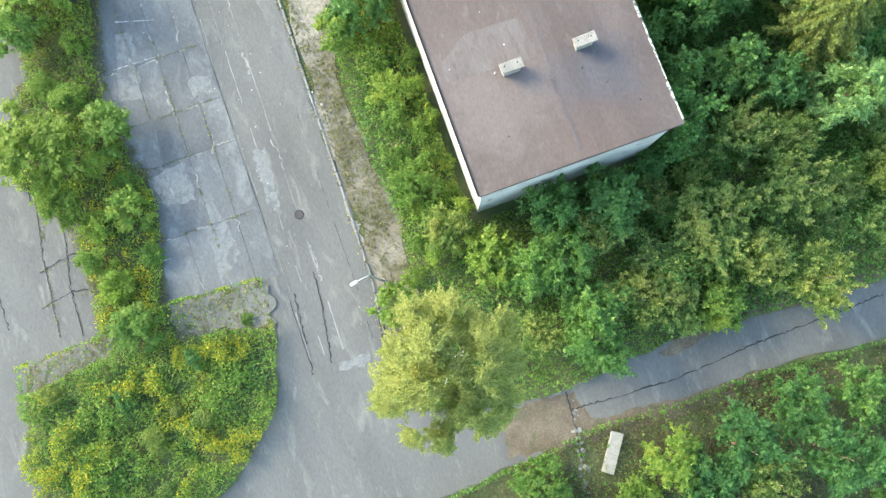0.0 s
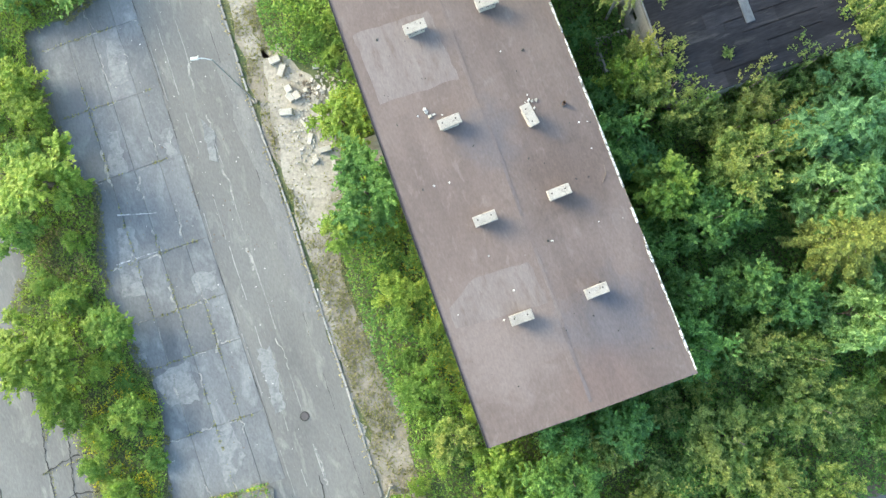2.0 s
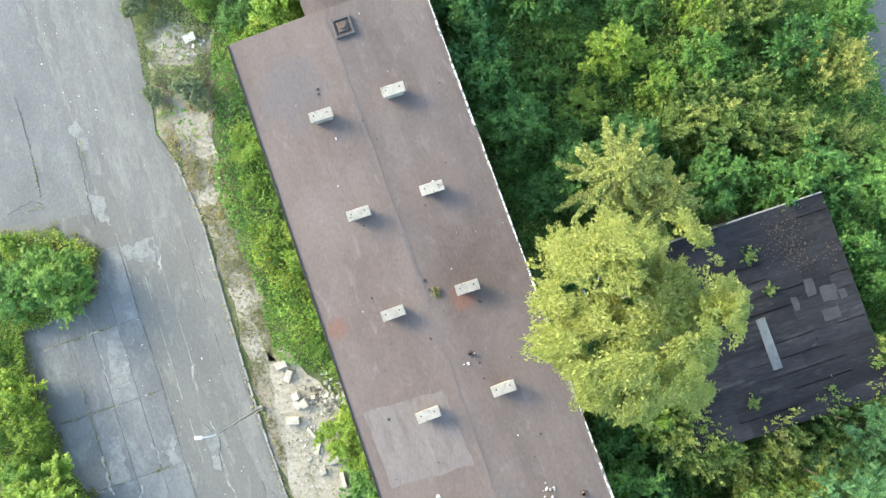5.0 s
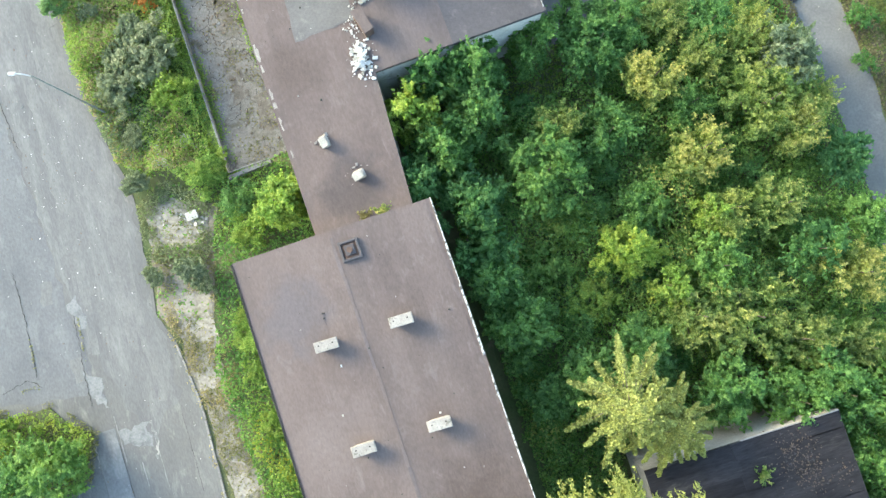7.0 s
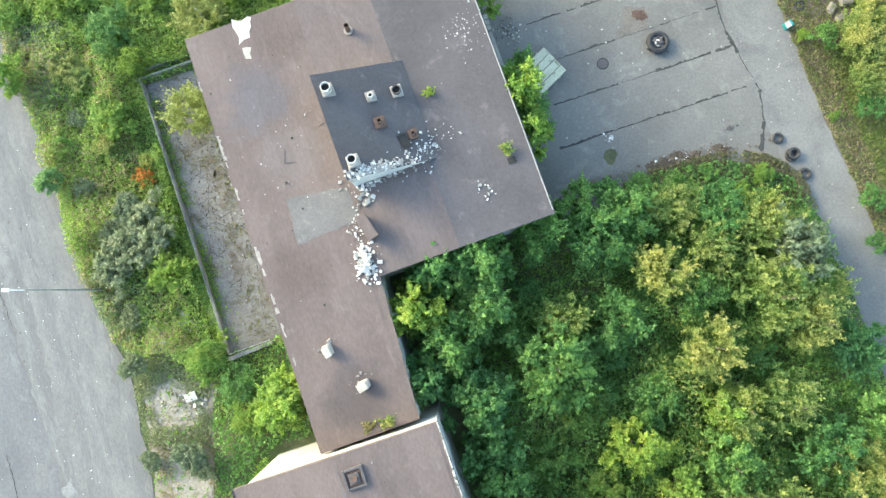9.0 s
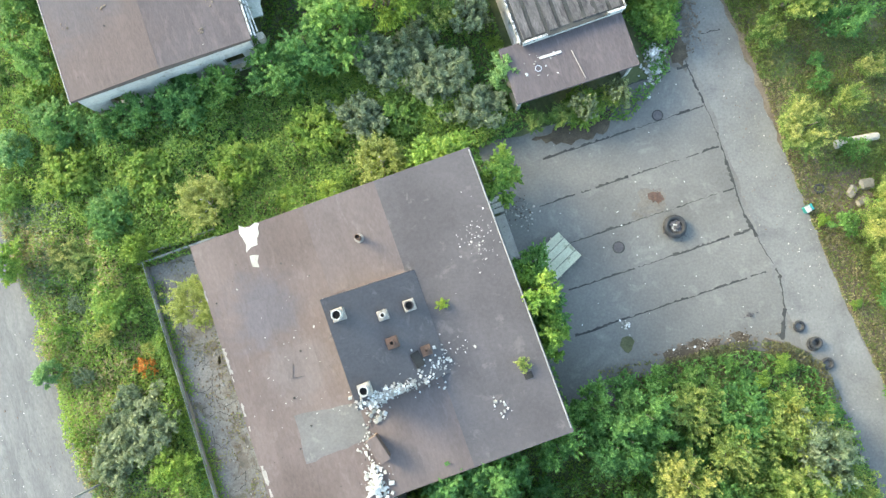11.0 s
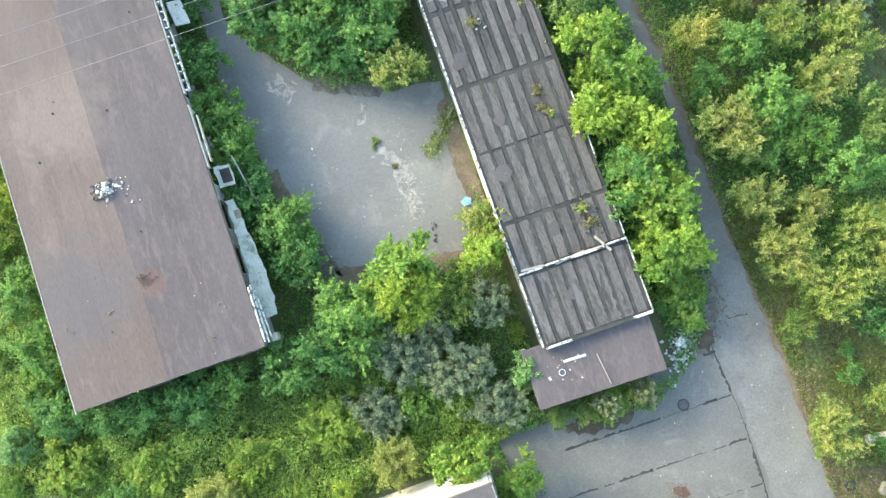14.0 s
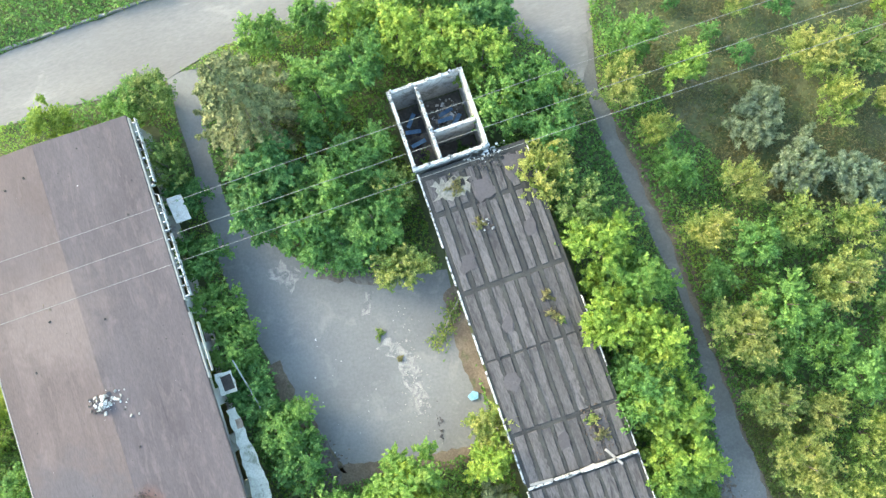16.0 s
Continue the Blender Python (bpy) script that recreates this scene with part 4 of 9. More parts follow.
# fenced patio beside the low block
CF = turned(-18.2, 76.7, 19.6)
PATIO = [CF(-5.6, 1.2), CF(-0.4, 1.0), CF(-0.6, -18.6), CF(-3.8, -19.0), CF(-5.9, -18.8)]
sheet("patio", PATIO, 0.05, 0.3, "patio_floor", "cracked concrete patio strewn with grit", "paving", rag=0.05, seed=31)
rngp = random.Random(77)
for k in range(46):
    u, v = rngp.uniform(-5.4, -0.9), rngp.uniform(-18, 0.3)
    a = rngp.choice((0.3, 1.6, 2.4, 4.6))
    pts = [CF(u, v), CF(u + 0.9 * math.cos(a), v + 0.9 * math.sin(a)), CF(u + 1.7 * math.cos(a + 0.5), v + 1.7 * math.sin(a + 0.5))]
    if all(inside(q, PATIO) for q in pts):
        solid("patio_crack", ribbon(pts, 0.06, 0.058, bmesh.new(), seed=300 + k, wobble=0.07, step=0.15), "joint", "dark crack in the concrete patio", "crack", kind="structure")
for k, (u, v, a, b) in enumerate(((-3.4, -2.6, 0.9, 2.2), (-2.2, -7.4, 1.1, 1.4), (-3.4, -12.6, 0.6, 1.8), (-1.9, -15.4, 0.9, 1.6), (-3.2, -6.0, 0.5, 1.0))):
    sheet("leaf_drift", [CF(u - a, v - b), CF(u + a, v - b * 0.7), CF(u + a * 0.8, v + b), CF(u - a * 0.7, v + b * 0.8)], 0.062, 0.02, "litter", "brown leaf litter drifted over the patio", "litter", rag=0.14, step=0.35, seed=140 + k)
# pale crumbled edges along the parking joints
rng = random.Random(62)
for u in US[1:-1] + (-9.7,):
    v = 3.0
    while v < 46:
        l = rng.uniform(0.8, 3.0)
        solid("crumbled_joint", ribbon([PU(u + rng.uniform(-0.2, 0.2), v), PU(u + rng.uniform(-0.2, 0.2), v + l / 2), PU(u + rng.uniform(-0.2, 0.2), v + l)], rng.uniform(0.08, 0.26), 0.053 if u > -11.9 else 0.0705, bmesh.new(), seed=int(v * 37), wobble=0.1, step=0.22), "pale_crust", "pale crumbled concrete along a joint", "crack", kind="structure")
        v += l + rng.uniform(1.5, 7.0)
for v in VS[1:-1]:
    u = -19.5
    while u < -12.6:
        l = rng.uniform(0.5, 1.6)
        solid("crumbled_joint", ribbon([PU(u, v + rng.uniform(-0.15, 0.15)), PU(u + l, v + rng.uniform(-0.15, 0.15))], rng.uniform(0.08, 0.22), 0.0705, bmesh.new(), seed=int(u * 31 + v), wobble=0.08, step=0.2), "pale_crust", "pale crumbled concrete along a joint", "crack", kind="structure")
        u += l + rng.uniform(0.8, 3.0)


# ---- buildings ----
def prism_roof(w, l, z, thick, rise, over=0.25, bm=None, gable=None):
    """A nearly flat felt roof with a low ridge along its length."""
    bm = bm or bmesh.new()
    pr = [(-over, z), (w / 2, z + rise), (w + over, z), (w + over, z - thick), (-over, z - thick)]
    rows = [[bm.verts.new((u, v, h)) for u, h in pr] for v in (-(over if gable is None else gable), l + (over if gable is None else gable))]
    n = len(pr)
    for i in range(n):
        bm.faces.new((rows[0][i], rows[0][(i + 1) % n], rows[1][(i + 1) % n], rows[1][i]))
    bm.faces.new(rows[0][::-1])
    bm.faces.new(rows[1])
    bmesh.ops.recalc_face_normals(bm, faces=bm.faces)
    return bm


def wall_run(a, b, z0, z1, thick, holes=(), bm=None):
    """An upright wall from a to b in plan, one closed mesh, with holes (from, to, sill, head) through it."""
    bm = bm or bmesh.new()
    a, b = Vector(a), Vector(b)
    d = (b - a).normalized()
    m = Matrix.Translation((a.x, a.y, 0)) @ Matrix.Rotation(math.atan2(d.y, d.x), 4, "Z")
    xs = sorted({0.0, (b - a).length, *(float(h[0]) for h in holes), *(float(h[1]) for h in holes)})
    zs = sorted({z0, z1, *(float(h[2]) for h in holes), *(float(h[3]) for h in holes)})
    full = lambda i, k: 0 <= i < len(xs) - 1 and 0 <= k < len(zs) - 1 and not any(h[0] < (xs[i] + xs[i + 1]) / 2 < h[1] and h[2] < (zs[k] + zs[k + 1]) / 2 < h[3] for h in holes)
    known = {}

    def at(i, k, side):
        if (i, k, side) not in known:
            known[i, k, side] = bm.verts.new(m @ Vector((xs[i], side * thick / 2, zs[k])))
        return known[i, k, side]

    for i in range(len(xs) - 1):
        for k in range(len(zs) - 1):
            if not full(i, k):
                continue
            bm.faces.new([at(i, k, -1), at(i + 1, k, -1), at(i + 1, k + 1, -1), at(i, k + 1, -1)])
            bm.faces.new([at(i, k, 1), at(i, k + 1, 1), at(i + 1, k + 1, 1), at(i + 1, k, 1)])
            for di, dk, p, q in ((-1, 0, (i, k), (i, k + 1)), (1, 0, (i + 1, k + 1), (i + 1, k)), (0, -1, (i + 1, k), (i, k)), (0, 1, (i, k + 1), (i + 1, k + 1))):
                if not full(i + di, k + dk):
                    bm.faces.new([at(*p, -1), at(*q, -1), at(*q, 1), at(*p, 1)])
    bmesh.ops.recalc_face_normals(bm, faces=bm.faces)
    return bm


def windows(l, step, wide, sill, head, first=1.5):
    return [(x, x + wide, sill, head) for x in np.arange(first, l - wide - 0.4, step)]


def shell(house, w, l, top, holes=(), t=0.35, mat="wall"):
    """Four walls and a dark floor inside."""
    for i, (a, b) in enumerate((((0, t / 2), (w, t / 2)), ((w - t / 2, t), (w - t / 2, l - t)), ((w, l - t / 2), (0, l - t / 2)), ((t / 2, l - t), (t / 2, t)))):
        part("wall", wall_run(a, b, 0, top, t, holes[i] if i < len(holes) else ()), mat, house)


# the long block
AL = turned(1.1, 4.5, 18.3)
block = thing("long_block", "long two-storey derelict block under a brown felt roof", "building", pose(1.1, 4.5, 0, 0, 0, 18.3))
AW, AN, AZ = 12.2, 48.0, 8.9
shell(block, AW, AN, 8.55, [[], windows(47.3, 3.0, 1.9, 5.2, 7.0), [], windows(47.3, 3.0, 1.9, 5.2, 7.0)])
# floor coloured near-black, so the rooms look unlit
part("floor", box(0.36, AW - 0.36, 0.36, AN - 0.36, 3.6, 3.8), "hole", block)
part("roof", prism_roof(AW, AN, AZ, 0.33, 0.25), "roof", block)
rng = random.Random(5)
v = 0.0
while v < AN:
    s = rng.uniform(0.35, 1.6)
    if rng.random() < 0.93:
        part("coping", box(AW + 0.15 + rng.uniform(-0.05, 0.04), AW + 0.25, v, v + s - 0.02, AZ - 0.05, AZ + rng.uniform(0.06, 0.11), bevel=0.015), "coping", block)
    v += s
part("gutter", box(-0.34, -0.24, -0.2, AN + 0.2, AZ - 0.12, AZ + 0.05), "hole", block, "dark metal gutter")


def vent(at):
    v = thing("vent_shaft", "pale concrete roof vent shaft with a slab cap", "vent", at, "vents on the long roof")
    part("shaft", box(-0.52, 0.52, -0.22, 0.22, -0.2, 0.72, bevel=0.02), "concrete", v)
    bm = box(-0.68, 0.68, -0.31, 0.31, 0.72, 0.86, bevel=0.025)
    part("cap", bm, "concrete", v)
    # flat black discs added on top, standing for the cap's dark round holes
    for x in (-0.42, 0.38):
        part("fixing", tube([(0, 0, 0.855), (0, 0, 0.868)], 0.045, 0.045, 8), "hole", v, m=pose(x, 0.06, 0))
    # solid black blocks; the openings' inner darkness is their colour
    for x in (-0.4, 0.0, 0.4):
        part("opening", box(x - 0.09, x + 0.09, -0.225, 0.225, 0.45, 0.62), "hole", v)
    return v


first = None
for i in range(7):
    for u, k in ((4.0, 0), (8.5, 1)):
        vv = 6.15 + 5.98 * i + (0.1 if i == 6 else 0) - (1.2 if i == 2 and k else 0)
        x, y = AL(u - 0.035 * i * (u / 8.5) - (0.2 if i == 6 else 0), vv)
        at = pose(x, y, AZ + 0.14, 0, 0, 18.3 + (98 if (i == 2 and k) else 2 * math.sin(7 * i + k)))
        if first is None:
            first = vent(at)
        else:
            copy_thing(first, at)

# the low block with its link
CL = turned(-18.2, 76.7, 19.6)
low = thing("low_block", "lower derelict block with a patched felt roof and broken light wedge", "building", pose(-18.2, 76.7, 0, 0, 0, 19.6))
CZ = 6.4
foot = [(0, 0), (17.3, 0), (17.3, -17.4), (6.1, -17.4), (5.5, -26.4), (-0.3, -26.3)]
NORTH_LIGHTS = [(u - 0.3, u + 0.3, 5.0, 5.8) for u in (1.99, 4.29, 6.59, 8.21, 9.98, 11.91)]
for i, (a, b) in enumerate(zip(foot, foot[1:] + foot[:1])):
    if i == 4:
        continue
    l = math.hypot(b[0] - a[0], b[1] - a[1])
    part("wall", wall_run(a, b, 0, CZ - 0.3, 0.35, NORTH_LIGHTS if i == 0 else windows(l, 3.0, 1.4, 3.9, 5.4) if i in (1, 5) else ()), "wall", low)
o = 0.25


def roof_plate(name, pts, z, thick, mat, parent):
    bm = bmesh.new()
    f = bm.faces.new([bm.verts.new((x, y, z)) for x, y in pts])
    g = bmesh.ops.extrude_face_region(bm, geom=[f])
    bmesh.ops.translate(bm, verts=[q for q in g["geom"] if isinstance(q, bmesh.types.BMVert)], vec=(0, 0, -thick))
    bmesh.ops.recalc_face_normals(bm, faces=bm.faces)
    return part(name, bm, mat, parent)


roof_plate("roof", [(-o, 0.23), (11.4, 0.23), (11.4, -17.4 - o), (6.3, -17.4 - o), (5.7, -26.45), (-0.3 - o, -26.45)], CZ, 0.3, "roof", low)
roof_plate("roof", [(11.4, 0.23), (17.3 + o, 0.23), (17.3 + o, -17.4 - o), (11.4, -17.4 - o)], CZ, 0.3, "roof_dark", low)
bm = bmesh.new()
a = [bm.verts.new(p) for p in ((6.7, -5.6, CZ - 0.1), (11.9, -5.6, CZ - 0.1), (11.9, -12.0, CZ - 0.1), (6.7, -12.0, CZ - 0.1))]
b = [bm.verts.new(p) for p in ((6.7, -5.6, 9.15), (11.9, -5.6, CZ + 0.02), (11.9, -12.0, CZ + 0.02), (6.7, -12.0, 9.15))]
for i in range(4):
    bm.faces.new((a[i], a[(i + 1) % 4], b[(i + 1) % 4], b[i]))
part("wedge_wall", bm, "wall", low, "white wall of the roof light")
bm = bmesh.new()
a = [bm.verts.new(p) for p in ((6.6, -5.62, 9.30), (11.95, -5.62, CZ + 0.04), (11.95, -12.02, CZ + 0.04), (6.6, -12.02, 9.30))]
b = [bm.verts.new(v.co - Vector((0, 0, 0.16))) for v in a]
bm.faces.new(a)
bm.faces.new(b[::-1])
for i in range(4):
    bm.faces.new((a[i], b[i], b[(i + 1) % 4], a[(i + 1) % 4]))
part("wedge_roof", bm, "roof_dark", low)

# the western hall
hall = thing("hall", "single-storey derelict hall with a brown felt roof", "building", pose(-27.1, 86.5, 0, 0, 0, 19.5))
HW, HN, HZ = 11.8, 29.5, 4.3
shell(hall, HW, HN, 4.0, [windows(11.8, 4, 1.4, 1.2, 2.6), windows(28.8, 3.1, 2.0, 1.0, 3.0), [], windows(28.8, 3.1, 2.0, 1.0, 3.0)])
part("roof", prism_roof(HW, HN, HZ, 0.28, 0.3, gable=0.05), "roof", hall)

# the ribbed shed
SL = turned(1.9, 90.3, 19.3)
shed = thing("ribbed_shed", "narrow shed with a grey ribbed panel roof and white eaves", "building", pose(1.9, 90.3, 0, 0, 0, 19.3))
shell(shed, 7.0, 25.9, 3.2, [[], windows(25.2, 3.6, 1.6, 1.0, 2.4), [], windows(25.2, 3.6, 1.6, 1.0, 2.4)])
part("roof_deck", box(-0.1, 7.1, 0, 25.9, 3.2, 3.40), "joint", shed, "black bitumen between the roof panels")
part("lower_deck", box(-0.1, 7.1, -0.05, 4.7, 3.4, 3.402), "joint", shed)
rng = random.Random(8)
for v0, v1 in ((0.25, 4.75), (5.15, 8.2), (8.45, 13.1), (13.2, 17.6), (17.85, 22.9), (23.2, 25.4)):
    for k in range(8):
        w = 7.0 / 8
        wide = 0.07 if v0 > 17 else 0.0
        a = w * k + 0.06 + wide + rng.uniform(0, 0.09)
        b = w * (k + 1) - 0.06 - wide - rng.uniform(0, 0.12)
        part("roof_panel", box(a, b, v0, v1 - rng.uniform(0, 0.1), 3.3, 3.45 + rng.uniform(-0.01, 0.015), bevel=0.02), "roof_plank", shed)
for u0, u1, top, d in ((-0.1, 1.5, 3.62, 0.0), (1.62, 3.3, 3.74, 0.05), (3.4, 5.6, 3.7, -0.04), (5.75, 7.1, 3.78, 0.03)):
    part("parapet", box(u0, u1, 4.88 + d, 5.02 + d, 3.2, top - 0.08, bevel=0.03), "coping", shed, "broken white parapet across the roof")
part("end_beam", box(-0.05, 1.7, -0.05, 0.11, 3.3, 3.56, bevel=0.03), "coping", shed, "white concrete beam")
part("end_beam", box(5.8, 7.1, -0.05, 0.13, 3.3, 3.55, bevel=0.03), "coping", shed, "white concrete beam")
for v in np.arange(0.1, 25.5, 2.6):
    for u0, u1 in ((-0.24, -0.12), (7.12, 7.2)):
        if rng.random() < (0.95 if u0 < 0 else 0.6):
            part("eave", box(u0, u1, v, v + 2.5 - rng.uniform(0, 0.5), 3.15, 3.48, bevel=0.02), "coping", shed, "white concrete eave")
porch = thing("porch", "brown felt porch roof at the shed's end", "porch", pose(1.5, 86.4, 0, 0, 0, 18.0))
part("roof", box(0, 8.5, 0, 3.9, 2.75, 2.95, bevel=0.02), "roof_hall", porch)
part("wall", box(0.2, 0.45, 0.2, 3.8, 0, 2.75), "wall", porch)
part("wall", box(8.05, 8.3, 0.2, 3.8, 0, 2.75), "wall", porch)
ruin = thing("roofless_room", "roofless white-walled room with a cross wall", "ruin", pose(-7.0, 115.0, 0, 0, 0, 19.3))
for a, b in (((-0.15, 0), (5.05, 0)), ((4.9, 0.15), (4.9, 5.15)), ((5.05, 5.3), (-0.15, 5.3)), ((0, 5.15), (0, 0.15)), ((1.8, 0.15), (1.8, 5.15)), ((1.95, 1.9), (4.75, 1.9))):
    part("wall", wall_run(a, b, 0, 4.0 + 0.12 * math.sin(9 * a[0] + 3 * a[1]), 0.2, [(1.2, 2.4, 1.0, 2.6)] if a[0] == 0 else ()), "old_plaster", ruin)
rng = random.Random(17)
for (u0, v0), (u1, v1) in (((0, 0), (4.9, 0)), ((4.9, 0), (4.9, 5.3)), ((4.9, 5.3), (0, 5.3)), ((0, 5.3), (0, 0)), ((1.8, 0), (1.8, 5.3))):
    n = int(math.hypot(u1 - u0, v1 - v0) / 0.38)
    for k in range(n):
        f = (k + rng.uniform(0.2, 0.8)) / n
        if rng.random() < 0.75:
            q = rng.uniform(0.07, 0.15)
            part("loose_brick", box(-q, q, -0.1, 0.1, 0, rng.uniform(0.06, 0.2), bevel=0.02), "coping", ruin, m=pose(u0 + (u1 - u0) * f, v0 + (v1 - v0) * f, 3.9, rng.uniform(-5, 5), rng.uniform(-5, 5), rng.uniform(0, 90)))
part("floor", box(0.2, 4.7, 0.2, 5.1, 0.0, 0.06), "litter", ruin)

# the black-roofed building
BL = turned(12.4, 30.9, 17.5)
black = thing("black_roofed_house", "square house with a black patched bitumen roof", "building", pose(12.4, 30.9, 0, 0, 0, 17.5))
for a, b in (((-0.15, -6), (12.35, -6)), ((12.2, -5.85), (12.2, 6.65)), ((12.35, 6.8), (-0.15, 6.8)), ((0, 6.65), (0, -5.85))):
    part("wall", wall_run(a, b, 0, 4.65, 0.3, [(5.2, 6.0, 1.8, 3.0)] if b == (0, -5.85) else ()), "brick_wall", black)
part("roof", box(-0.15, 12.35, -6.15, 6.95, 4.65, 4.84), "roof_black", black)
rng = random.Random(4)
for j in range(13):
    u = -0.1
    while u < 12.2:
        l = min(rng.uniform(2.5, 6), 12.3 - u)
        part("felt_strip", box(u, u + l - 0.03, -6.1 + j, -5.04 + j, 4.84, 4.852 + 0.006 * ((j + int(u)) % 3), bevel=0.003), "roof_black", black, m=pose(0, 0, 0, 0, 0, 0))
        u += l
for u0, v0, w, l in ((9.6, 1.6, 0.6, 1.1), (10.6, 0.9, 1.0, 1.0), (10.3, -0.4, 1.1, 0.7), (8.4, 0.9, 0.35, 0.9), (11.4, 0.6, 0.4, 0.6)):
    bm = bmesh.new()
    line = ragged([(u0 - w / 2, v0 - l / 2), (u0 + w / 2, v0 - l / 2), (u0 + w / 2, v0 + l / 2), (u0 - w / 2, v0 + l / 2)], 0.3, 0.06, int(u0 * 10))
    bm.faces.new([bm.verts.new((q.x, q.y, 4.876)) for q in line])
    part("bare_patch", bm, "bitumen_grey", black, "grey patch where the felt has gone")
part("skylight_strip", box(5.7, 6.3, -2.6, 0.7, 4.85, 4.93, bevel=0.02), "slab", black, "grey strip of sheet metal on the roof")
part("verge_board", box(6.0, 12.35, 6.95, 7.04, 4.6, 4.9, bevel=0.01), "concrete", black)
part("verge_board", box(-0.24, -0.15, -3.4, 1.2, 4.62, 4.9, bevel=0.01), "kerb", black)
yard_wall = thing("yard_wall", "low pale walled nook beside the black-roofed house", "wall", pose(12.4, 30.9, 0, 0, 0, 17.5))
part("wall", wall_run((-2.7, 0.7), (-0.25, 0.7), 0, 1.3, 0.14), "brick_wall", yard_wall)
part("wall", wall_run((-2.7, -1.7), (-2.7, 0.6), 0, 1.1, 0.14), "brick_wall", yard_wall)
part("floor", box(-2.6, -0.3, -1.7, 0.6, 0, 0.05), "litter", yard_wall)
solid("leaning_slab", box(-0.25, 0.25, -0.5, 0.5, 0, 0.08, bevel=0.02), "stone", "white slab thrown down by the wall", "slab", pose(12.0, 30.2, 0.3, 10, 14, 55))


# ---- roofing felt, patches and things on the roofs ----
def felt(house, u0, u1, v0, v1, height, mat, seed, wide=1.0, hole=None):
    """Strips of roofing felt, lapped a little, each its own tone."""
    rng = random.Random(seed)
    n = round((u1 - u0) / wide)
    w = (u1 - u0) / n
    for k in range(n):
        v = v0
        while v < v1 - 0.05:
            l = min(rng.uniform(5.0, 10.0), v1 - v)
            if v1 - v - l < 1.5:
                l = v1 - v
            uc, vc = u0 + w * (k + 0.5), v + l / 2
            if not (hole and hole[0] < uc < hole[1] and hole[2] < vc < hole[3]):
                tilt = math.degrees(math.atan2(height(uc + 0.1) - height(uc - 0.1), 0.2))
                part("felt_strip", box(-w / 2 - 0.02, w / 2 + 0.02, -l / 2 - 0.03, l / 2 + 0.03, 0.0, 0.010 + 0.0025 * ((k + int(v)) % 3) + rng.uniform(0, 0.002)), mat, house,
                     m=pose(uc, vc, height(uc), rng.uniform(-0.02, 0.02), -tilt - 0.1, 0))
            v += l


def patch(house, name, pts, z, mat, label, seed, rag=0.12, step_=0.5):
    bm = bmesh.new()
    line = ragged(pts, step_, rag, seed)
    f = bm.faces.new([bm.verts.new((q.x, q.y, z)) for q in line])
    f.normal_update()
    if f.normal.z < 0:
        f.normal_flip()
    return part(name, bm, mat, house, label)


def back(ox, oy, deg):
    """The other way: from the world's plan to a building's."""
    c, s = math.cos(radians(deg)), math.sin(radians(deg))
    return lambda x, y: ((x - ox) * c + (y - oy) * s, -(x - ox) * s + (y - oy) * c)


def chunk_mesh(name, places, lo, hi, mat, seed, flat=0.45):
    """Broken pieces: small boxes with every corner knocked about."""
    rng = random.Random(seed)
    V, F = [], []
    for x, y, z in places:
        s = lo + (hi - lo) * rng.random() ** 2
        q = Euler((rng.uniform(-0.4, 0.4), rng.uniform(-0.4, 0.4), rng.uniform(0, 6.28))).to_matrix()
        b = len(V)
        a1, a2 = rng.uniform(0.6, 1.3), rng.uniform(0.5, 1.0)
        for i in (-1, 1):
            for j in (-1, 1):
                for k in (-1, 1):
                    p = q @ Vector((i * s * a1 * rng.uniform(0.7, 1.1), j * s * a2 * rng.uniform(0.7, 1.1), k * s * flat * rng.uniform(0.7, 1.1))) * 0.5
                    V.append((x + p.x, y + p.y, z + p.z + s * flat * 0.3))
        F += [[b + i for i in f] for f in ((0, 1, 3, 2), (4, 6, 7, 5), (0, 4, 5, 1), (2, 3, 7, 6), (0, 2, 6, 4), (1, 5, 7, 3))]
    me = bpy.data.meshes.new(name)
    me.from_pydata(V, [], F)
    me.materials.append(M[mat])
    return me


def heap(name, label, category, x, y, rx, ry, n, lo, hi, mat, seed, z=0.0, turn=0.0, peak=0.0):
    """A scatter of broken pieces, thinning outwards."""
    rng = random.Random(seed)
    c, s = math.cos(radians(turn)), math.sin(radians(turn))
    P = []
    for _ in range(n):
        a, b = rng.gauss(0, 0.5), rng.gauss(0, 0.5)
        P.append((x + a * rx * c - b * ry * s, y + a * rx * s + b * ry * c, z + peak * max(0, 1 - (a * a + b * b) * 1.6)))
    return tagged(new(name, chunk_mesh(name, P, lo, hi, mat, seed)), label, category, kind="stuff")


def cyl(r, z0, z1, sides=14, r2=None):
    return tube([(0, 0, z0), (0, 0, z1)], r, r2 or r, sides)


def ring(r, w, z0, z1, sides=18, bm=None):
    """A pipe's open end: outer and inner wall and the rim."""
    bm = bm or bmesh.new()
    loops = []
    for rr, z in ((r, z0), (r, z1), (r - w, z1), (r - w, z0)):
        loops.append([bm.verts.new((rr * math.cos(2 * math.pi * k / sides), rr * math.sin(2 * math.pi * k / sides), z)) for k in range(sides)])
    for a, b in zip(loops, loops[1:] + loops[:1]):
        for k in range(sides):
            bm.faces.new((a[k], a[(k + 1) % sides], b[(k + 1) % sides], b[k]))
    return bm


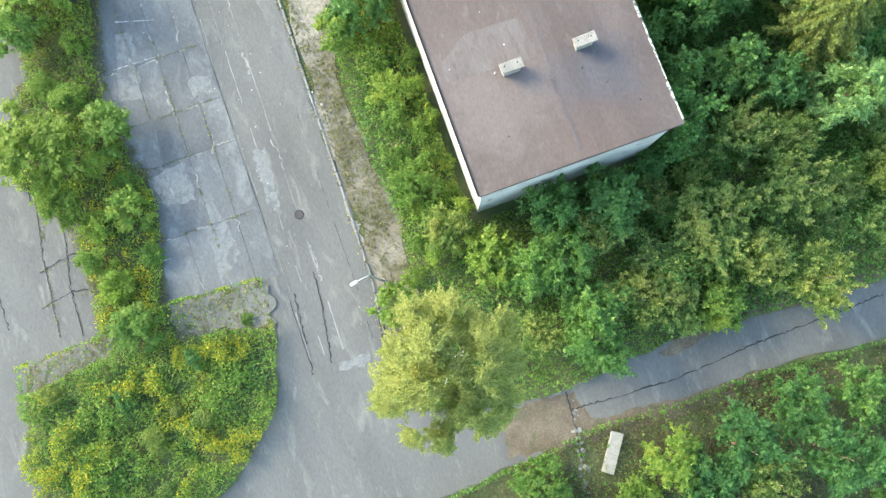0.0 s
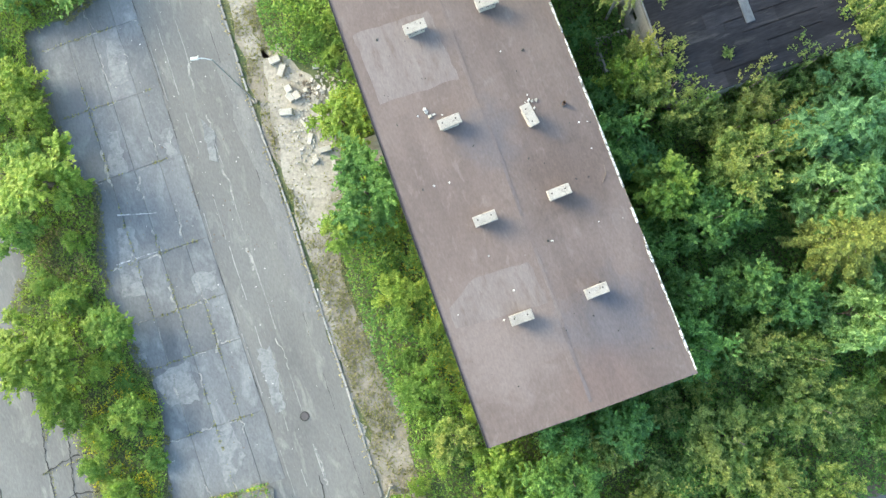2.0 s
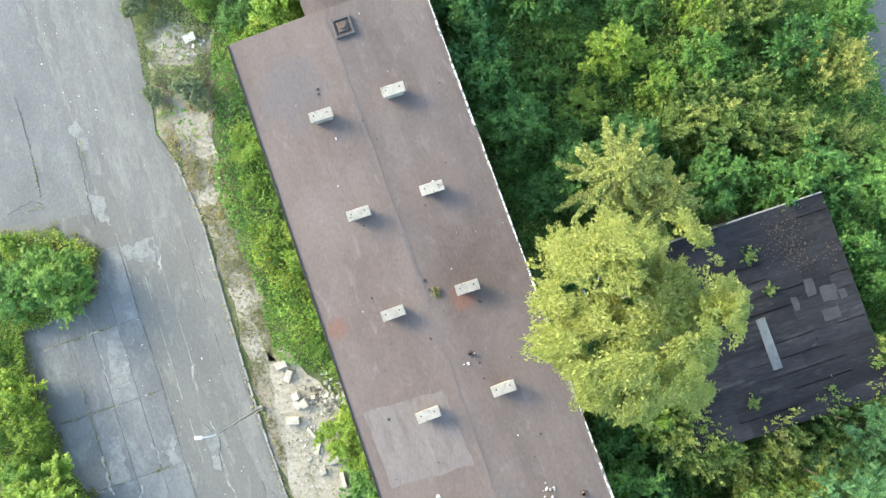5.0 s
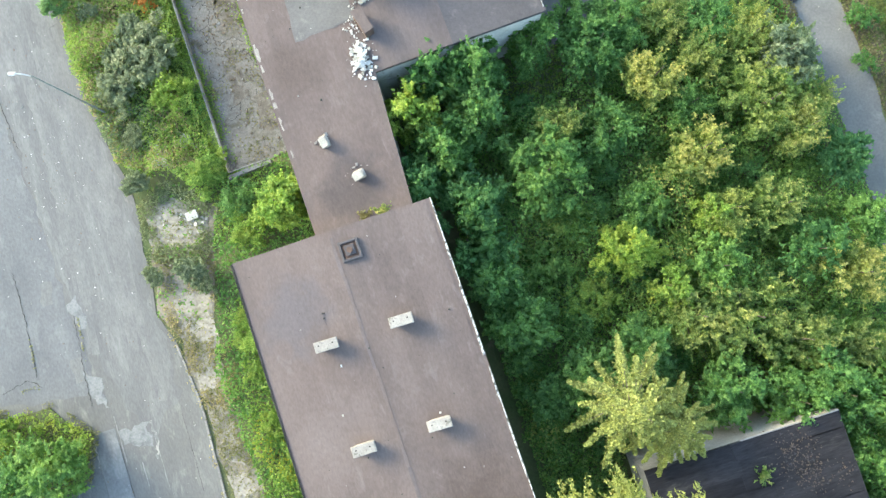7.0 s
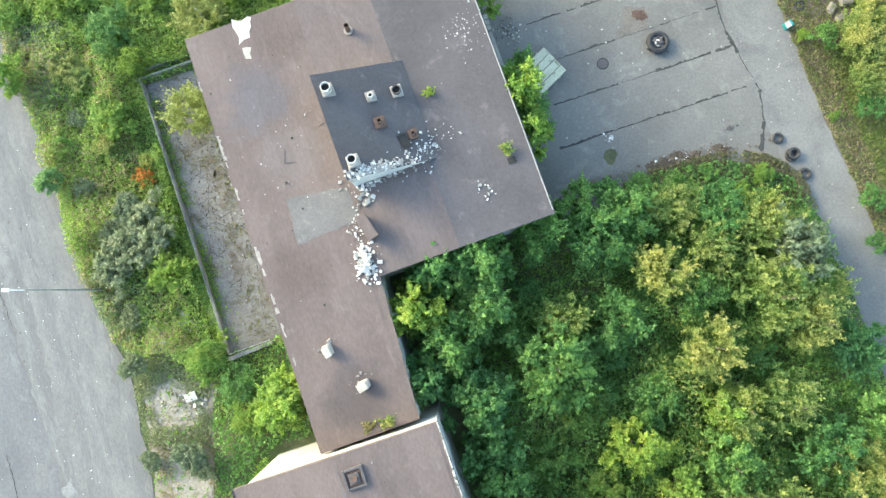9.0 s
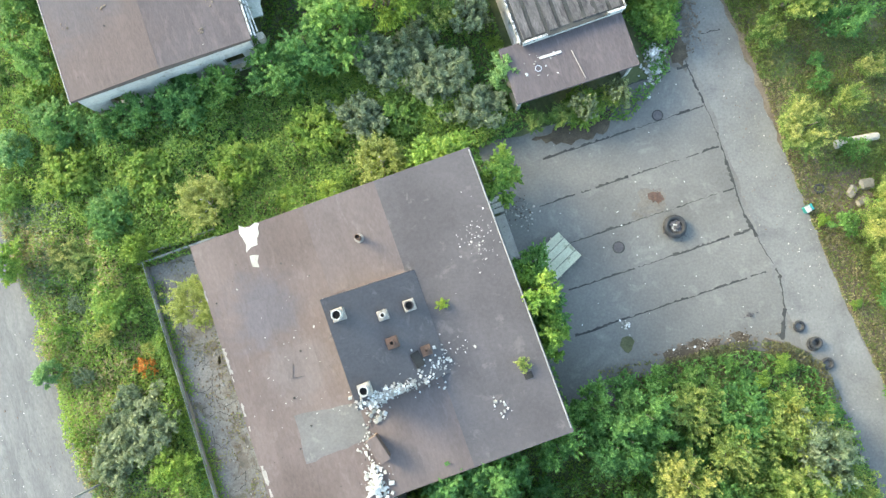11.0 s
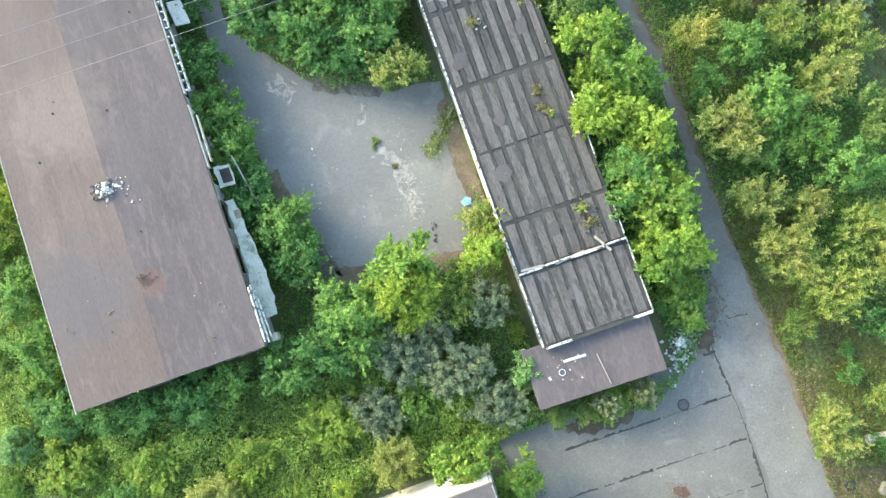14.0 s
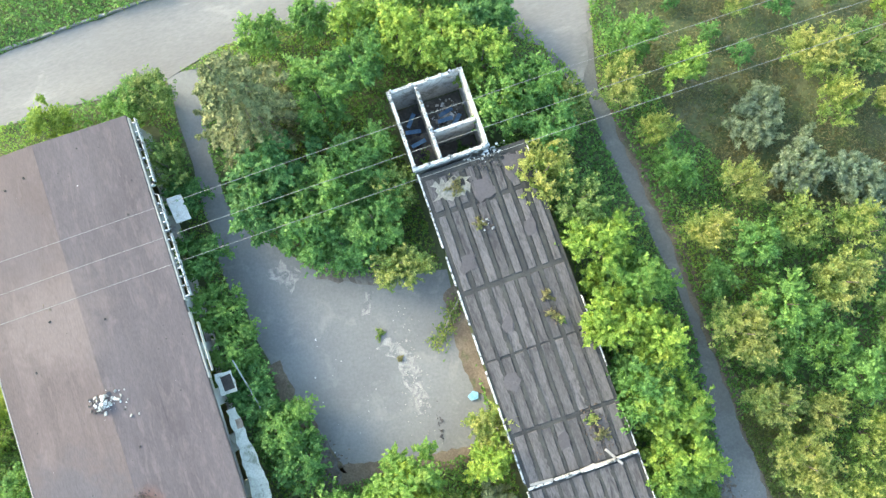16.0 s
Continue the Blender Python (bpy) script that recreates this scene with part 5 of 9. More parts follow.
def tuft(x, y, z, r, h, mat, label, seed):
    """A self-sown plant on a roof."""
    rng = np.random.default_rng(seed)
    n = int(420 * r)
    sprays = rng.normal(0, 1, (16, 3)) * rng.uniform(0.5, 1.3, (16, 1))
    sprays[:, 2] = np.abs(sprays[:, 2]) + 0.2
    sprays /= np.linalg.norm(sprays, axis=1, keepdims=True) / rng.uniform(0.55, 1.35, (16, 1))
    d = sprays[rng.integers(0, 16, n)] + rng.normal(0, 0.1, (n, 3))
    p = d * rng.uniform(0.1, 1, n)[:, None] * np.array([r, r, h])
    root = thing("roof_plant", label, "plant", pose(x, y, z))
    part("leaves", leaf_mesh("leaves", p, d * 0.4 + np.array([0, 0, 0.8]), 0.085, mat, 2.4, 0.2, seed, d), None, root)
    part("stem", tube([(0, 0, -0.05), (0.02, 0, h * 0.8)], 0.03, 0.008, 5), "bark", root)


za = lambda u: AZ + 0.25 * (1 - abs(u - AW / 2) / (AW / 2 + 0.25)) + 0.002
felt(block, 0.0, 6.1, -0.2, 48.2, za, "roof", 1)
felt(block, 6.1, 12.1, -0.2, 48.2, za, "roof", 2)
AB = back(1.1, 4.5, 18.3)
A2 = lambda pts: [AB(*p) for p in pts]


def on_a(name, pts, mat, label, seed, rag=0.12, lift=0.0):
    """A patch laid on the long roof, following its fall."""
    ob = patch(block, name, A2(pts), 0.0, mat, label, seed, rag)
    for v in ob.data.vertices:
        v.co.z = za(v.co.x) + 0.024 + lift
    return ob


on_a("felt_patch", [(-6.5, 28.6), (-1.8, 29.9), (-0.1, 25.7), (-4.9, 24.3)], "roof_pale", "paler patch of newer felt", 1, 0.07)
on_a("felt_patch", [(0.35, 13.9), (3.6, 14.8), (4.6, 12.4), (1.6, 11.6), (-0.8, 11.0), (-1.1, 12.2)], "roof_pale", "paler patch of newer felt", 3, 0.06, 0.004)
rng = random.Random(33)
v = 0.3
while v < 47.5:
    l = rng.uniform(2.5, 6.0)
    u = 6.1 + rng.uniform(-0.15, 0.1)
    on_a("ridge_strip", [AL(u - 0.1, v), AL(u + 0.1, v), AL(u + 0.1, min(v + l, 47.8)), AL(u - 0.1, min(v + l, 47.8))], rng.choice(("felt_light", "felt_damp")), "felt strip over the ridge", int(v * 9), 0.03, 0.006)
    v += l + rng.choice((0.02, 0.02, 2.0))
tuft(-2.1, 35.4, za(4) + 0.0, 0.4, 0.35, "dry", "dry brown tuft of moss and grass", 7)
for (x, y), n, sp in (((-2.2, 23.7), 7, 0.5), ((3.9, 24.2), 9, 0.5), ((-1.0, 23.5), 3, 0.4), ((6.8, 22.6), 3, 0.9), ((-0.4, 31.6), 3, 0.5)):
    heap("roof_debris", "bits of broken concrete on the felt roof", "debris", x, y, sp, sp, n, 0.08, 0.24, "white", int(x * 10) + 500, za(AB(x, y)[0]) + 0.02)
for x, y in ((5.9, 24.0), (-0.3, 31.9)):
    p = thing("vent_pipe", "short rusty vent pipe through the felt", "pipe", pose(x, y, za(AB(x, y)[0])))
    part("pipe", ring(0.11, 0.02, -0.1, 0.35), "rust", p)
    part("collar", cyl(0.2, -0.05, 0.05), "roof_dark", p)
hatch = thing("roof_hatch", "square roof hatch with a dark frame", "hatch", pose(-7.4, 51.0, za(6.0), 0, 0, 18.3))
for k in range(4):
    part("kerb", box(-0.6, 0.6, 0.44, 0.58, -0.05, 0.2, bevel=0.02), "roof_dark", hatch, m=pose(0, 0, 0.004 * (k % 2), 0, 0, 90 * k))
part("curb_top", box(-0.43, 0.43, -0.43, 0.43, -0.05, 0.1, bevel=0.01), "rust", hatch)
part("lid", box(-0.29, 0.29, -0.29, 0.29, 0.1, 0.22, bevel=0.02), "roof_dark", hatch)
part("shaft", cyl(0.17, 0.22, 0.34, 12), "rust", hatch)
stick = solid("stick", tube([(0, 0, 0), (0.2, 0.5, 0.02), (0.1, 1.1, 0.01)], 0.025, 0.01, 5), "bark", "thin fallen branch on the roof", "branch", pose(8.0, 19.3, za(11) + 0.04))

# the long block narrows a little towards its northern end
for ob in block.children:
    back_ = ob.matrix_basis.inverted()
    for vert in ob.data.vertices:
        p = ob.matrix_basis @ vert.co
        p.x -= 0.62 * min(max(p.y / AN, 0), 1) * max(p.x, 0) / (AW + 0.25)
        vert.co = back_ @ p

# the low block's roof
flat_c = lambda u: CZ + 0.002
felt(low, -0.2, 6.8, -17.5, 0.2, flat_c, "roof", 11)
felt(low, 6.8, 11.4, -5.3, 0.2, flat_c, "roof_warm", 12)
felt(low, 6.8, 11.4, -17.6, -12.4, flat_c, "roof_warm", 13)
felt(low, 11.4, 17.5, -17.6, 0.2, flat_c, "roof_dark", 14)
felt(low, -0.4, 5.6, -26.3, -17.5, flat_c, "roof", 15)
CB = back(-18.2, 76.7, 19.6)
C2 = lambda pts: [CB(*p) for p in pts]
patch(low, "felt_patch", C2([(-12.1, 66.9), (-8.4, 67.6), (-7.5, 65.6), (-11.3, 64.1)]), CZ + 0.03, "roof_grey", "square of grey felt", 21, 0.06)
patch(low, "render_patch", C2([(-15.6, 78.0), (-14.3, 78.2), (-14.5, 77.0), (-15.0, 76.5), (-15.3, 77.3)]), CZ + 0.03, "stone", "bare white screed", 22, 0.12, 0.3)
patch(low, "render_patch", C2([(-14.9, 76.2), (-14.4, 76.3), (-14.3, 75.6), (-14.7, 75.6)]), CZ + 0.03, "stone", "bare white screed", 23, 0.08, 0.25)
for i, (x, y) in enumerate(((-12.2, 69.5), (-11.9, 69.1), (-7.6, 66.6), (-9.8, 71.6))):
    part("felt_tear", box(-0.4, 0.4, -0.02, 0.02, 0, 0.02), "roof_dark", low, "dark tear in the felt", m=pose(*CB(x, y), CZ + 0.03, 0, 0, (70, -10, 85, 20)[i]))
wedge_at = lambda u, v: CZ + 0.05 + max(0.0, (11.95 - u) * 0.535 if 6.6 < u < 11.95 and -12.02 < v < -5.6 else 0.0)


def screed(label, x, y, rx, ry, turn, n, lo, hi, mat, seed):
    """Broken screed lying over the wedge's end and the flat roof below it."""
    rng = random.Random(seed)
    c, q = math.cos(radians(turn)), math.sin(radians(turn))
    P = []
    for _ in range(n):
        a, b = rng.gauss(0, 0.5) * rx, rng.gauss(0, 0.5) * ry
        px, py = x + a * c - b * q, y + a * q + b * c
        P.append((px, py, wedge_at(*CB(px, py)) + 0.02))
    tagged(new("broken_screed", chunk_mesh("broken_screed", P, lo, hi, mat, seed, 0.35)), label, "rubble", kind="stuff")


screed("white broken screed along the end of the roof wedge", -6.4, 68.35, 1.7, 0.36, 18, 210, 0.04, 0.24, "white", 31)
screed("grey mortar crumbs along the end of the roof wedge", -6.2, 68.4, 1.9, 0.4, 18, 240, 0.04, 0.24, "concrete", 131)
screed("white broken screed strewn over the grey roof", -3.6, 69.9, 1.7, 1.0, 35, 130, 0.03, 0.22, "white", 32)
screed("white lumps fallen below the roof wedge", -7.3, 67.2, 0.6, 0.7, 0, 50, 0.05, 0.34, "white", 132)
heap("broken_screed", "white broken screed in the roof's corner", "rubble", -7.2, 63.0, 0.7, 1.1, 230, 0.05, 0.34, "white", 33, CZ + 0.02, 0, 0.25)
heap("broken_screed", "white crumbs across the brown roof", "rubble", -7.7, 65.2, 0.5, 1.7, 80, 0.04, 0.2, "white", 34, CZ + 0.02)
heap("roof_crumbs", "pale crumbs on the grey felt roof", "debris", -1.2, 77.4, 1.5, 1.9, 110, 0.03, 0.13, "white", 35, CZ + 0.02)
heap("roof_crumbs", "pale crumbs on the grey felt roof", "debris", 0.0, 67.3, 0.6, 0.5, 14, 0.06, 0.25, "white", 36, CZ + 0.02)
heap("roof_crumbs", "pale crumbs on the brown felt roof", "debris", -12, 71.5, 5.0, 7.0, 60, 0.03, 0.09, "white", 37, CZ + 0.02)
part("fallen_plate", box(-0.75, 0.75, -0.2, 0.2, 0, 0.1, bevel=0.02), "white", low, "fallen white plate", m=pose(*CB(-7.2, 68.4), CZ + 0.45, 12, -18, 14))


def chimney(x, y, z, r, base, mat, label, h=0.9):
    p = thing("roof_vent", label, "vent", pose(x, y, z, 0, 0, 19.6), "vents on the roof wedge")
    part("base", box(-base, base, -base, base, -0.5, 0.32, bevel=0.03), "concrete" if mat != "rust" else "rust", p)
    pipe = part("pipe", ring(r, 0.06, 0.3, h), mat, p)
    # near-black plug paints the darkness down the pipe
    part("inside", cyl(r - 0.06, 0.3, h - 0.25), "hole", pipe, "near-black plug drawn as the inside of the pipe")
    return p


zw = lambda u: 9.32 - (u - 6.5) * (9.32 - CZ - 0.04) / 5.45
for x, y, r, b, mat, lab, h in ((-9.1, 72.8, 0.29, 0.36, "white", "white round roof vent on a square base", 0.95), (-7.6, 68.7, 0.28, 0.36, "white", "white round roof vent on a square base", 0.95),
                                (-6.75, 72.75, 0.17, 0.3, "white", "narrow white roof vent on a grey base", 0.6), (-6.2, 71.2, 0.16, 0.34, "rust", "rusty square roof vent", 0.75),
                                (-5.3, 73.3, 0.28, 0.34, "roof_dark", "dark round vent on a square base", 0.6), (-4.3, 70.7, 0.15, 0.3, "rust", "rusty square roof vent", 0.5)):
    chimney(x, y, zw(CB(x, y)[0]), r, b, mat, lab, h)
part("dish", ring(0.3, 0.05, 0, 0.12), "steel", low, "blue-grey metal ring", m=pose(*CB(-7.2, 73.2), zw(10.5) + 0.1, 0, 25, 0))
# black plate laid on the wedge, its colour standing for the hole's depth
part("roof_hole", box(-0.28, 0.28, -0.45, 0.45, 0, 0.03), "hole", low, "black plate drawn as a hole broken through the roof", m=pose(*CB(-4.8, 70.2), wedge_at(*CB(-4.8, 70.2)) + 0.1, 0, 24, 10))
ch = thing("chimney_block", "brown brick chimney stub on the low roof", "chimney", pose(-7.05, 65.1, CZ, 0, 0, 34))
part("shaft", box(-0.3, 0.3, -0.75, 0.75, -0.1, 0.9, bevel=0.03), "rust", ch)
part("cap", box(-0.34, 0.34, -0.8, 0.8, 0.9, 1.0, bevel=0.02), "roof", ch)
sp = thing("vent_pipe", "short pale vent pipe through the felt", "pipe", pose(-8.35, 77.3, CZ))
part("pipe", ring(0.16, 0.03, -0.1, 0.9), "rust", sp)
part("collar", cyl(0.28, -0.02, 0.12), "concrete", sp)
for x, y, w, d in ((-9.4, 57.8, 0.24, 0.34), (-7.25, 55.75, 0.34, 0.26)):
    p = thing("vent_shaft", "broken concrete vent stub with loose bits", "vent", pose(x, y, CZ, 0, 0, 25))
    part("shaft", box(-w, w, -d, d, -0.1, 0.55, bevel=0.05), "concrete", p)
    part("cap", box(-w * 1.15, w * 0.7, -d * 1.1, d * 0.8, 0.55, 0.63, bevel=0.02), "stone", p, m=pose(0, 0, 0, 3, -4, 6))
    heap("roof_debris", "loose bits round the broken vent", "debris", x - 0.3, y + 0.2, 0.7, 0.6, 12, 0.06, 0.25, "concrete", int(y), CZ + 0.02)
tuft(-3.4, 73.4, CZ, 0.45, 0.6, "yellowgreen", "yellow-green seedling on the grey roof", 41)
tuft(1.3, 69.8, CZ, 0.6, 0.9, "yellow", "yellowing seedling by a roof hole", 42)
tuft(-5.9, 53.6, CZ, 0.6, 0.4, "yellow", "yellow moss and weeds against the wall", 43)
tuft(-7.0, 53.2, CZ, 0.5, 0.25, "dry", "dry moss against the wall", 44)
# another black plate on the felt; the hole's darkness is painted
part("roof_hole", box(-0.25, 0.25, -0.2, 0.2, 0, 0.03), "hole", low, "black plate drawn as a hole in the roof", m=pose(*CB(1.65, 69.2), CZ + 0.03))
part("coping", box(17.42, 17.5, -17.4, 0.1, CZ - 0.05, CZ + 0.06, bevel=0.01), "kerb", low)
rng = random.Random(23)
for v, l, w in ((-2.6, 0.7, 0.07), (-6.2, 1.6, 0.1), (-7.9, 0.4, 0.06), (-9.6, 0.8, 0.08), (-11.0, 0.3, 0.05), (-13.4, 1.2, 0.12), (-14.8, 0.5, 0.08), (-16.4, 0.7, 0.1), (-17.3, 0.4, 0.14), (-18.3, 0.9, 0.1), (-20.5, 0.5, 0.06)):
    part("bare_edge", ribbon([(-0.25, v), (-0.26, v - l / 2), (-0.25, v - l)], 2.2 * w, CZ + 0.03, bmesh.new(), seed=int(-v * 10), wobble=0.03, step=0.16), "concrete", low, "pale bared roof edge")

# the hall's roof
zh = lambda u: HZ + 0.3 * (1 - abs(u - HW / 2) / (HW / 2 + 0.25)) + 0.002
felt(hall, -0.2, 5.9, -0.03, 29.53, zh, "roof_hall_warm", 16)
felt(hall, 5.9, 12.0, -0.03, 29.53, zh, "roof_hall", 17)
HB = back(-27.1, 86.5, 19.5)
on_h = lambda x, y: zh(HB(x, y)[0]) + 0.02
heap("chimney_rubble", "white and dark rubble of a fallen chimney", "rubble", -26.1, 100.2, 0.6, 0.6, 80, 0.05, 0.26, "white", 51, on_h(-26.1, 100.2), 0, 0.4)
heap("roof_crumbs", "pale crumbs on the hall roof", "debris", -25.4, 100.5, 1.7, 1.2, 24, 0.06, 0.22, "white", 52, on_h(-25.4, 100.5))
heap("chimney_rubble", "dark bits of a fallen chimney", "rubble", -26.2, 100.2, 0.7, 0.7, 26, 0.08, 0.3, "roof_dark", 53, on_h(-26.1, 100.2), 0, 0.3)
heap("roof_moss", "brown moss and debris round a roof outlet", "moss", -23.3, 94.5, 0.5, 0.45, 70, 0.04, 0.16, "moss", 54, on_h(-23.3, 94.5))
for x, y in ((-28.0, 91.3), (-18.9, 91.0), (-25.5, 92.5), (-18.5, 92.9), (-23.3, 94.2), (-30.0, 106.0)):
    heap("roof_moss", "dark moss clump on the felt", "moss", x, y, 0.35, 0.3, 9, 0.06, 0.2, "bark", int(x * 7 + y), on_h(x, y) - 0.02)
part("gutter", box(-0.33, -0.27, -0.2, HN + 0.2, HZ - 0.16, HZ + 0.03), "concrete", hall, "pale metal gutter")
# broken fascia: a white ledge with square pockets along the north, plain boards in the middle, a fallen slab at the south
for k, v in enumerate(np.arange(17.2, 29.2, 0.62)):
    part("fascia_rib", box(12.16, 12.42, v, v + 0.09, HZ - 0.5, HZ - 0.1, bevel=0.015), "coping", hall, "white rib of the broken fascia", m=pose(0, 0, 0, 0, 0, -0.25 * math.sin(5 * k)))
for v0, v1 in ((17.2, 21.4), (21.6, 24.0), (24.9, 29.3)):
    part("fascia_board", box(12.42, 12.5, v0, v1, HZ - 0.5, HZ - 0.14, bevel=0.015), "coping", hall, "white broken fascia board")
part("fascia", box(12.06, 12.16, 17.0, 29.4, HZ - 0.42, HZ - 0.03, bevel=0.02), "stone", hall, "white fascia ledge")
part("fascia", box(12.06, 12.16, 11.9, 16.2, HZ - 0.4, HZ - 0.03, bevel=0.02), "stone", hall, "pale fascia ledge")
part("fascia", box(12.2, 12.27, 12.4, 15.6, HZ - 0.45, HZ - 0.12, bevel=0.02), "stone", hall, "pale fascia board", m=pose(0, 0, 0, 0, 0, -0.6))


def ragged_slab(pts, thick, seed, rag=0.12):
    """A broken slab with an uneven outline."""
    bm = bmesh.new()
    f = bm.faces.new([bm.verts.new((q.x, q.y, 0)) for q in ragged(pts, 0.35, rag, seed)])
    g = bmesh.ops.extrude_face_region(bm, geom=[f])
    bmesh.ops.translate(bm, verts=[q for q in g["geom"] if isinstance(q, bmesh.types.BMVert)], vec=(0, 0, thick))
    bmesh.ops.recalc_face_normals(bm, faces=bm.faces)
    return bm


part("collapsed_plaster", box(-0.5, 0.5, -0.9, 0.9, 0, 0.12, bevel=0.04), "white", hall, "slumped white plaster", m=pose(13.0, 23.0, 2.9, 0, 22, 6))
part("canopy", ragged_slab([(0, -3.9), (1.1, -3.7), (1.15, -1.2), (0.85, 1.6), (0.5, 4.2), (0, 4.2)], 0.14, 5, 0.07), "mossy_slab", hall, "pale greenish collapsed canopy slab", m=pose(12.2, 5.4, 3.5, 0, 20, -1.0))
part("canopy", ragged_slab([(0, -0.7), (1.0, -0.7), (1.05, 0.7), (0, 0.8)], 0.14, 6, 0.07), "mossy_slab", hall, "pale greenish canopy slab", m=pose(12.2, 11.2, 3.5, 0, 14, 2))
# thin dark plate on the slab paints the shade in a gap
part("pocket", box(0.3, 0.95, -0.45, 0.5, 0.142, 0.16), "hole", hall, "dark plate drawn as a gap in the canopy", m=pose(12.2, 11.2, 3.5, 0, 14, 2))
part("pocket", box(0.35, 0.75, -0.3, 0.3, 0.142, 0.16), "bark", hall, "brown gap in the canopy", m=pose(12.2, 8.6, 3.5, 0, 20, -1.0))
for k, (l, w) in enumerate(((3.6, 0.06), (3.8, 0.05), (3.2, 0.04))):
    part("fallen_beam", box(-w, w, -l / 2, l / 2, -0.08, 0.08, bevel=0.01), "coping", hall, "white fallen beam", m=pose(12.14 + 0.17 * k, 2.0, HZ - 0.06 - 0.14 * k, 0.5, 0, 1.2 * k - 0.5))
part("end_block", box(12.3, 12.75, 0.1, 0.6, 2.6, 3.4, bevel=0.03), "wood", hall, "brown end block")
part("leaning_pipe", tube([(14.4, 4.0, 0.9), (14.1, 8.0, 2.0), (13.5, 12.5, 3.3)], 0.05, 0.05, 6), "rail", hall, "leaning steel pipe")

# on the shed and porch roofs
for x, y, r, h, mat, s in ((1.9, 105.8, 0.5, 0.4, "dry", 61), (2.3, 105.5, 0.35, 0.5, "yellow", 62), (4.1, 99.3, 0.5, 0.5, "yellow", 63), (-2.8, 111.5, 0.45, 0.35, "dry", 64), (4.9, 98.3, 0.6, 0.3, "dry", 65), (1.4, 107.0, 0.5, 0.2, "dry", 66), (-4.4, 114.0, 0.7, 0.15, "dry", 67)):
    tuft(x, y, 3.45, r, h, mat, "dry grass and moss on the panel roof", s)
heap("roof_debris", "broken brick of a fallen chimney on the panels", "debris", -2.5, 111.6, 0.5, 0.4, 16, 0.06, 0.25, "white", 68, 3.46)
for x, y, l, a in ((3.4, 96.1, 2.0, 25), (1.0, 95.4, 1.5, 15), (5.5, 97.0, 1.4, -40), (4.8, 96.6, 2.4, 18)):
    solid("broken_board", box(-l / 2, l / 2, -0.08, 0.08, 0, 0.07, bevel=0.01), "concrete", "pale broken board on the shed roof", "board", pose(x, y, 3.47 if y > 96.3 else 3.46, 0, 0, a))
# black plate on the panels, painted as the dark of an opening
solid("roof_opening", box(-0.3, 0.3, -0.22, 0.22, 0, 0.03), "hole", "black plate drawn as an opening in the panel roof", "opening", pose(-4.1, 114.2, 3.46, 0, 0, 19), kind="structure")
solid("board", box(-0.75, 0.75, -0.09, 0.09, 0, 0.05, bevel=0.01), "white", "white board lying on the porch roof", "board", pose(3.7, 89.7, 2.97, 0, 0, 17))
solid("pole", tube([(0, 0, 0), (0.9, -1.9, 0.02)], 0.03, 0.03, 6), "concrete", "thin pole lying on the porch roof", "pole", pose(5.1, 90.0, 2.99))
solid("metal_hoop", ring(0.22, 0.04, 0, 0.04), "steel", "thin metal hoop on the porch roof", "hoop", pose(2.9, 88.8, 2.96))
heap("roof_crumbs", "white crumbs on the porch roof", "debris", 3.5, 89.2, 1.8, 0.9, 14, 0.06, 0.2, "white", 69, 2.96, 18)
heap("white_rubble", "white plaster lumps heaped beside the porch", "rubble", 11.2, 90.6, 0.55, 1.0, 70, 0.12, 0.42, "white", 170, 0.15, -10, 0.6)
heap("white_rubble", "white rubble and glass spilled beside the porch", "rubble", 11.3, 89.9, 0.8, 1.5, 130, 0.06, 0.35, "white", 70, 0.05, -10, 0.1)
# tar run along the panel joints, and blotches of moss
rng = random.Random(91)
for k in range(1, 8):
    for v0, v1 in ((0.3, 4.7), (5.2, 8.2), (8.5, 17.6), (17.9, 25.6)):
        part("tar_run", ribbon([(0.875 * k + rng.uniform(-0.03, 0.03), v0), (0.875 * k + rng.uniform(-0.05, 0.05), (v0 + v1) / 2), (0.875 * k + rng.uniform(-0.03, 0.03), v1)], rng.uniform(0.2, 0.42), 3.472 + 0.0006 * k, bmesh.new(), seed=int(100 * k + v0), wobble=0.07, step=0.2), "joint", shed)
for k, (u, v, w) in enumerate(((5.2, 1.2, 0.5), (3.0, 7.0, 0.4), (1.2, 11.5, 0.45), (2.2, 15.0, 0.35), (1.0, 19.5, 0.5), (5.6, 20.4, 0.4), (3.6, 23.8, 0.6), (6.0, 24.4, 0.6), (2.6, 2.6, 0.35))):
    part("tar_blotch", ragged_slab([(u - w, v - w * 1.3), (u + w, v - w), (u + w * 0.8, v + w * 1.4), (u - w * 0.9, v + w)], 0.006, 60 + k, 0.25), "roof_dark", shed, "dark blotch on the panels", m=pose(0, 0, 3.466 + 0.0012 * k))
for x, y, w, n in ((4.3, 99.2, 0.9, 160), (-2.6, 111.5, 0.6, 70), (1.9, 105.8, 0.5, 60), (4.9, 97.6, 0.8, 60)):
    heap("roof_moss", "dry brown moss over the panel roof", "moss", x, y, w, w, n, 0.04, 0.14, "moss", int(x * 9 + y), 3.465)
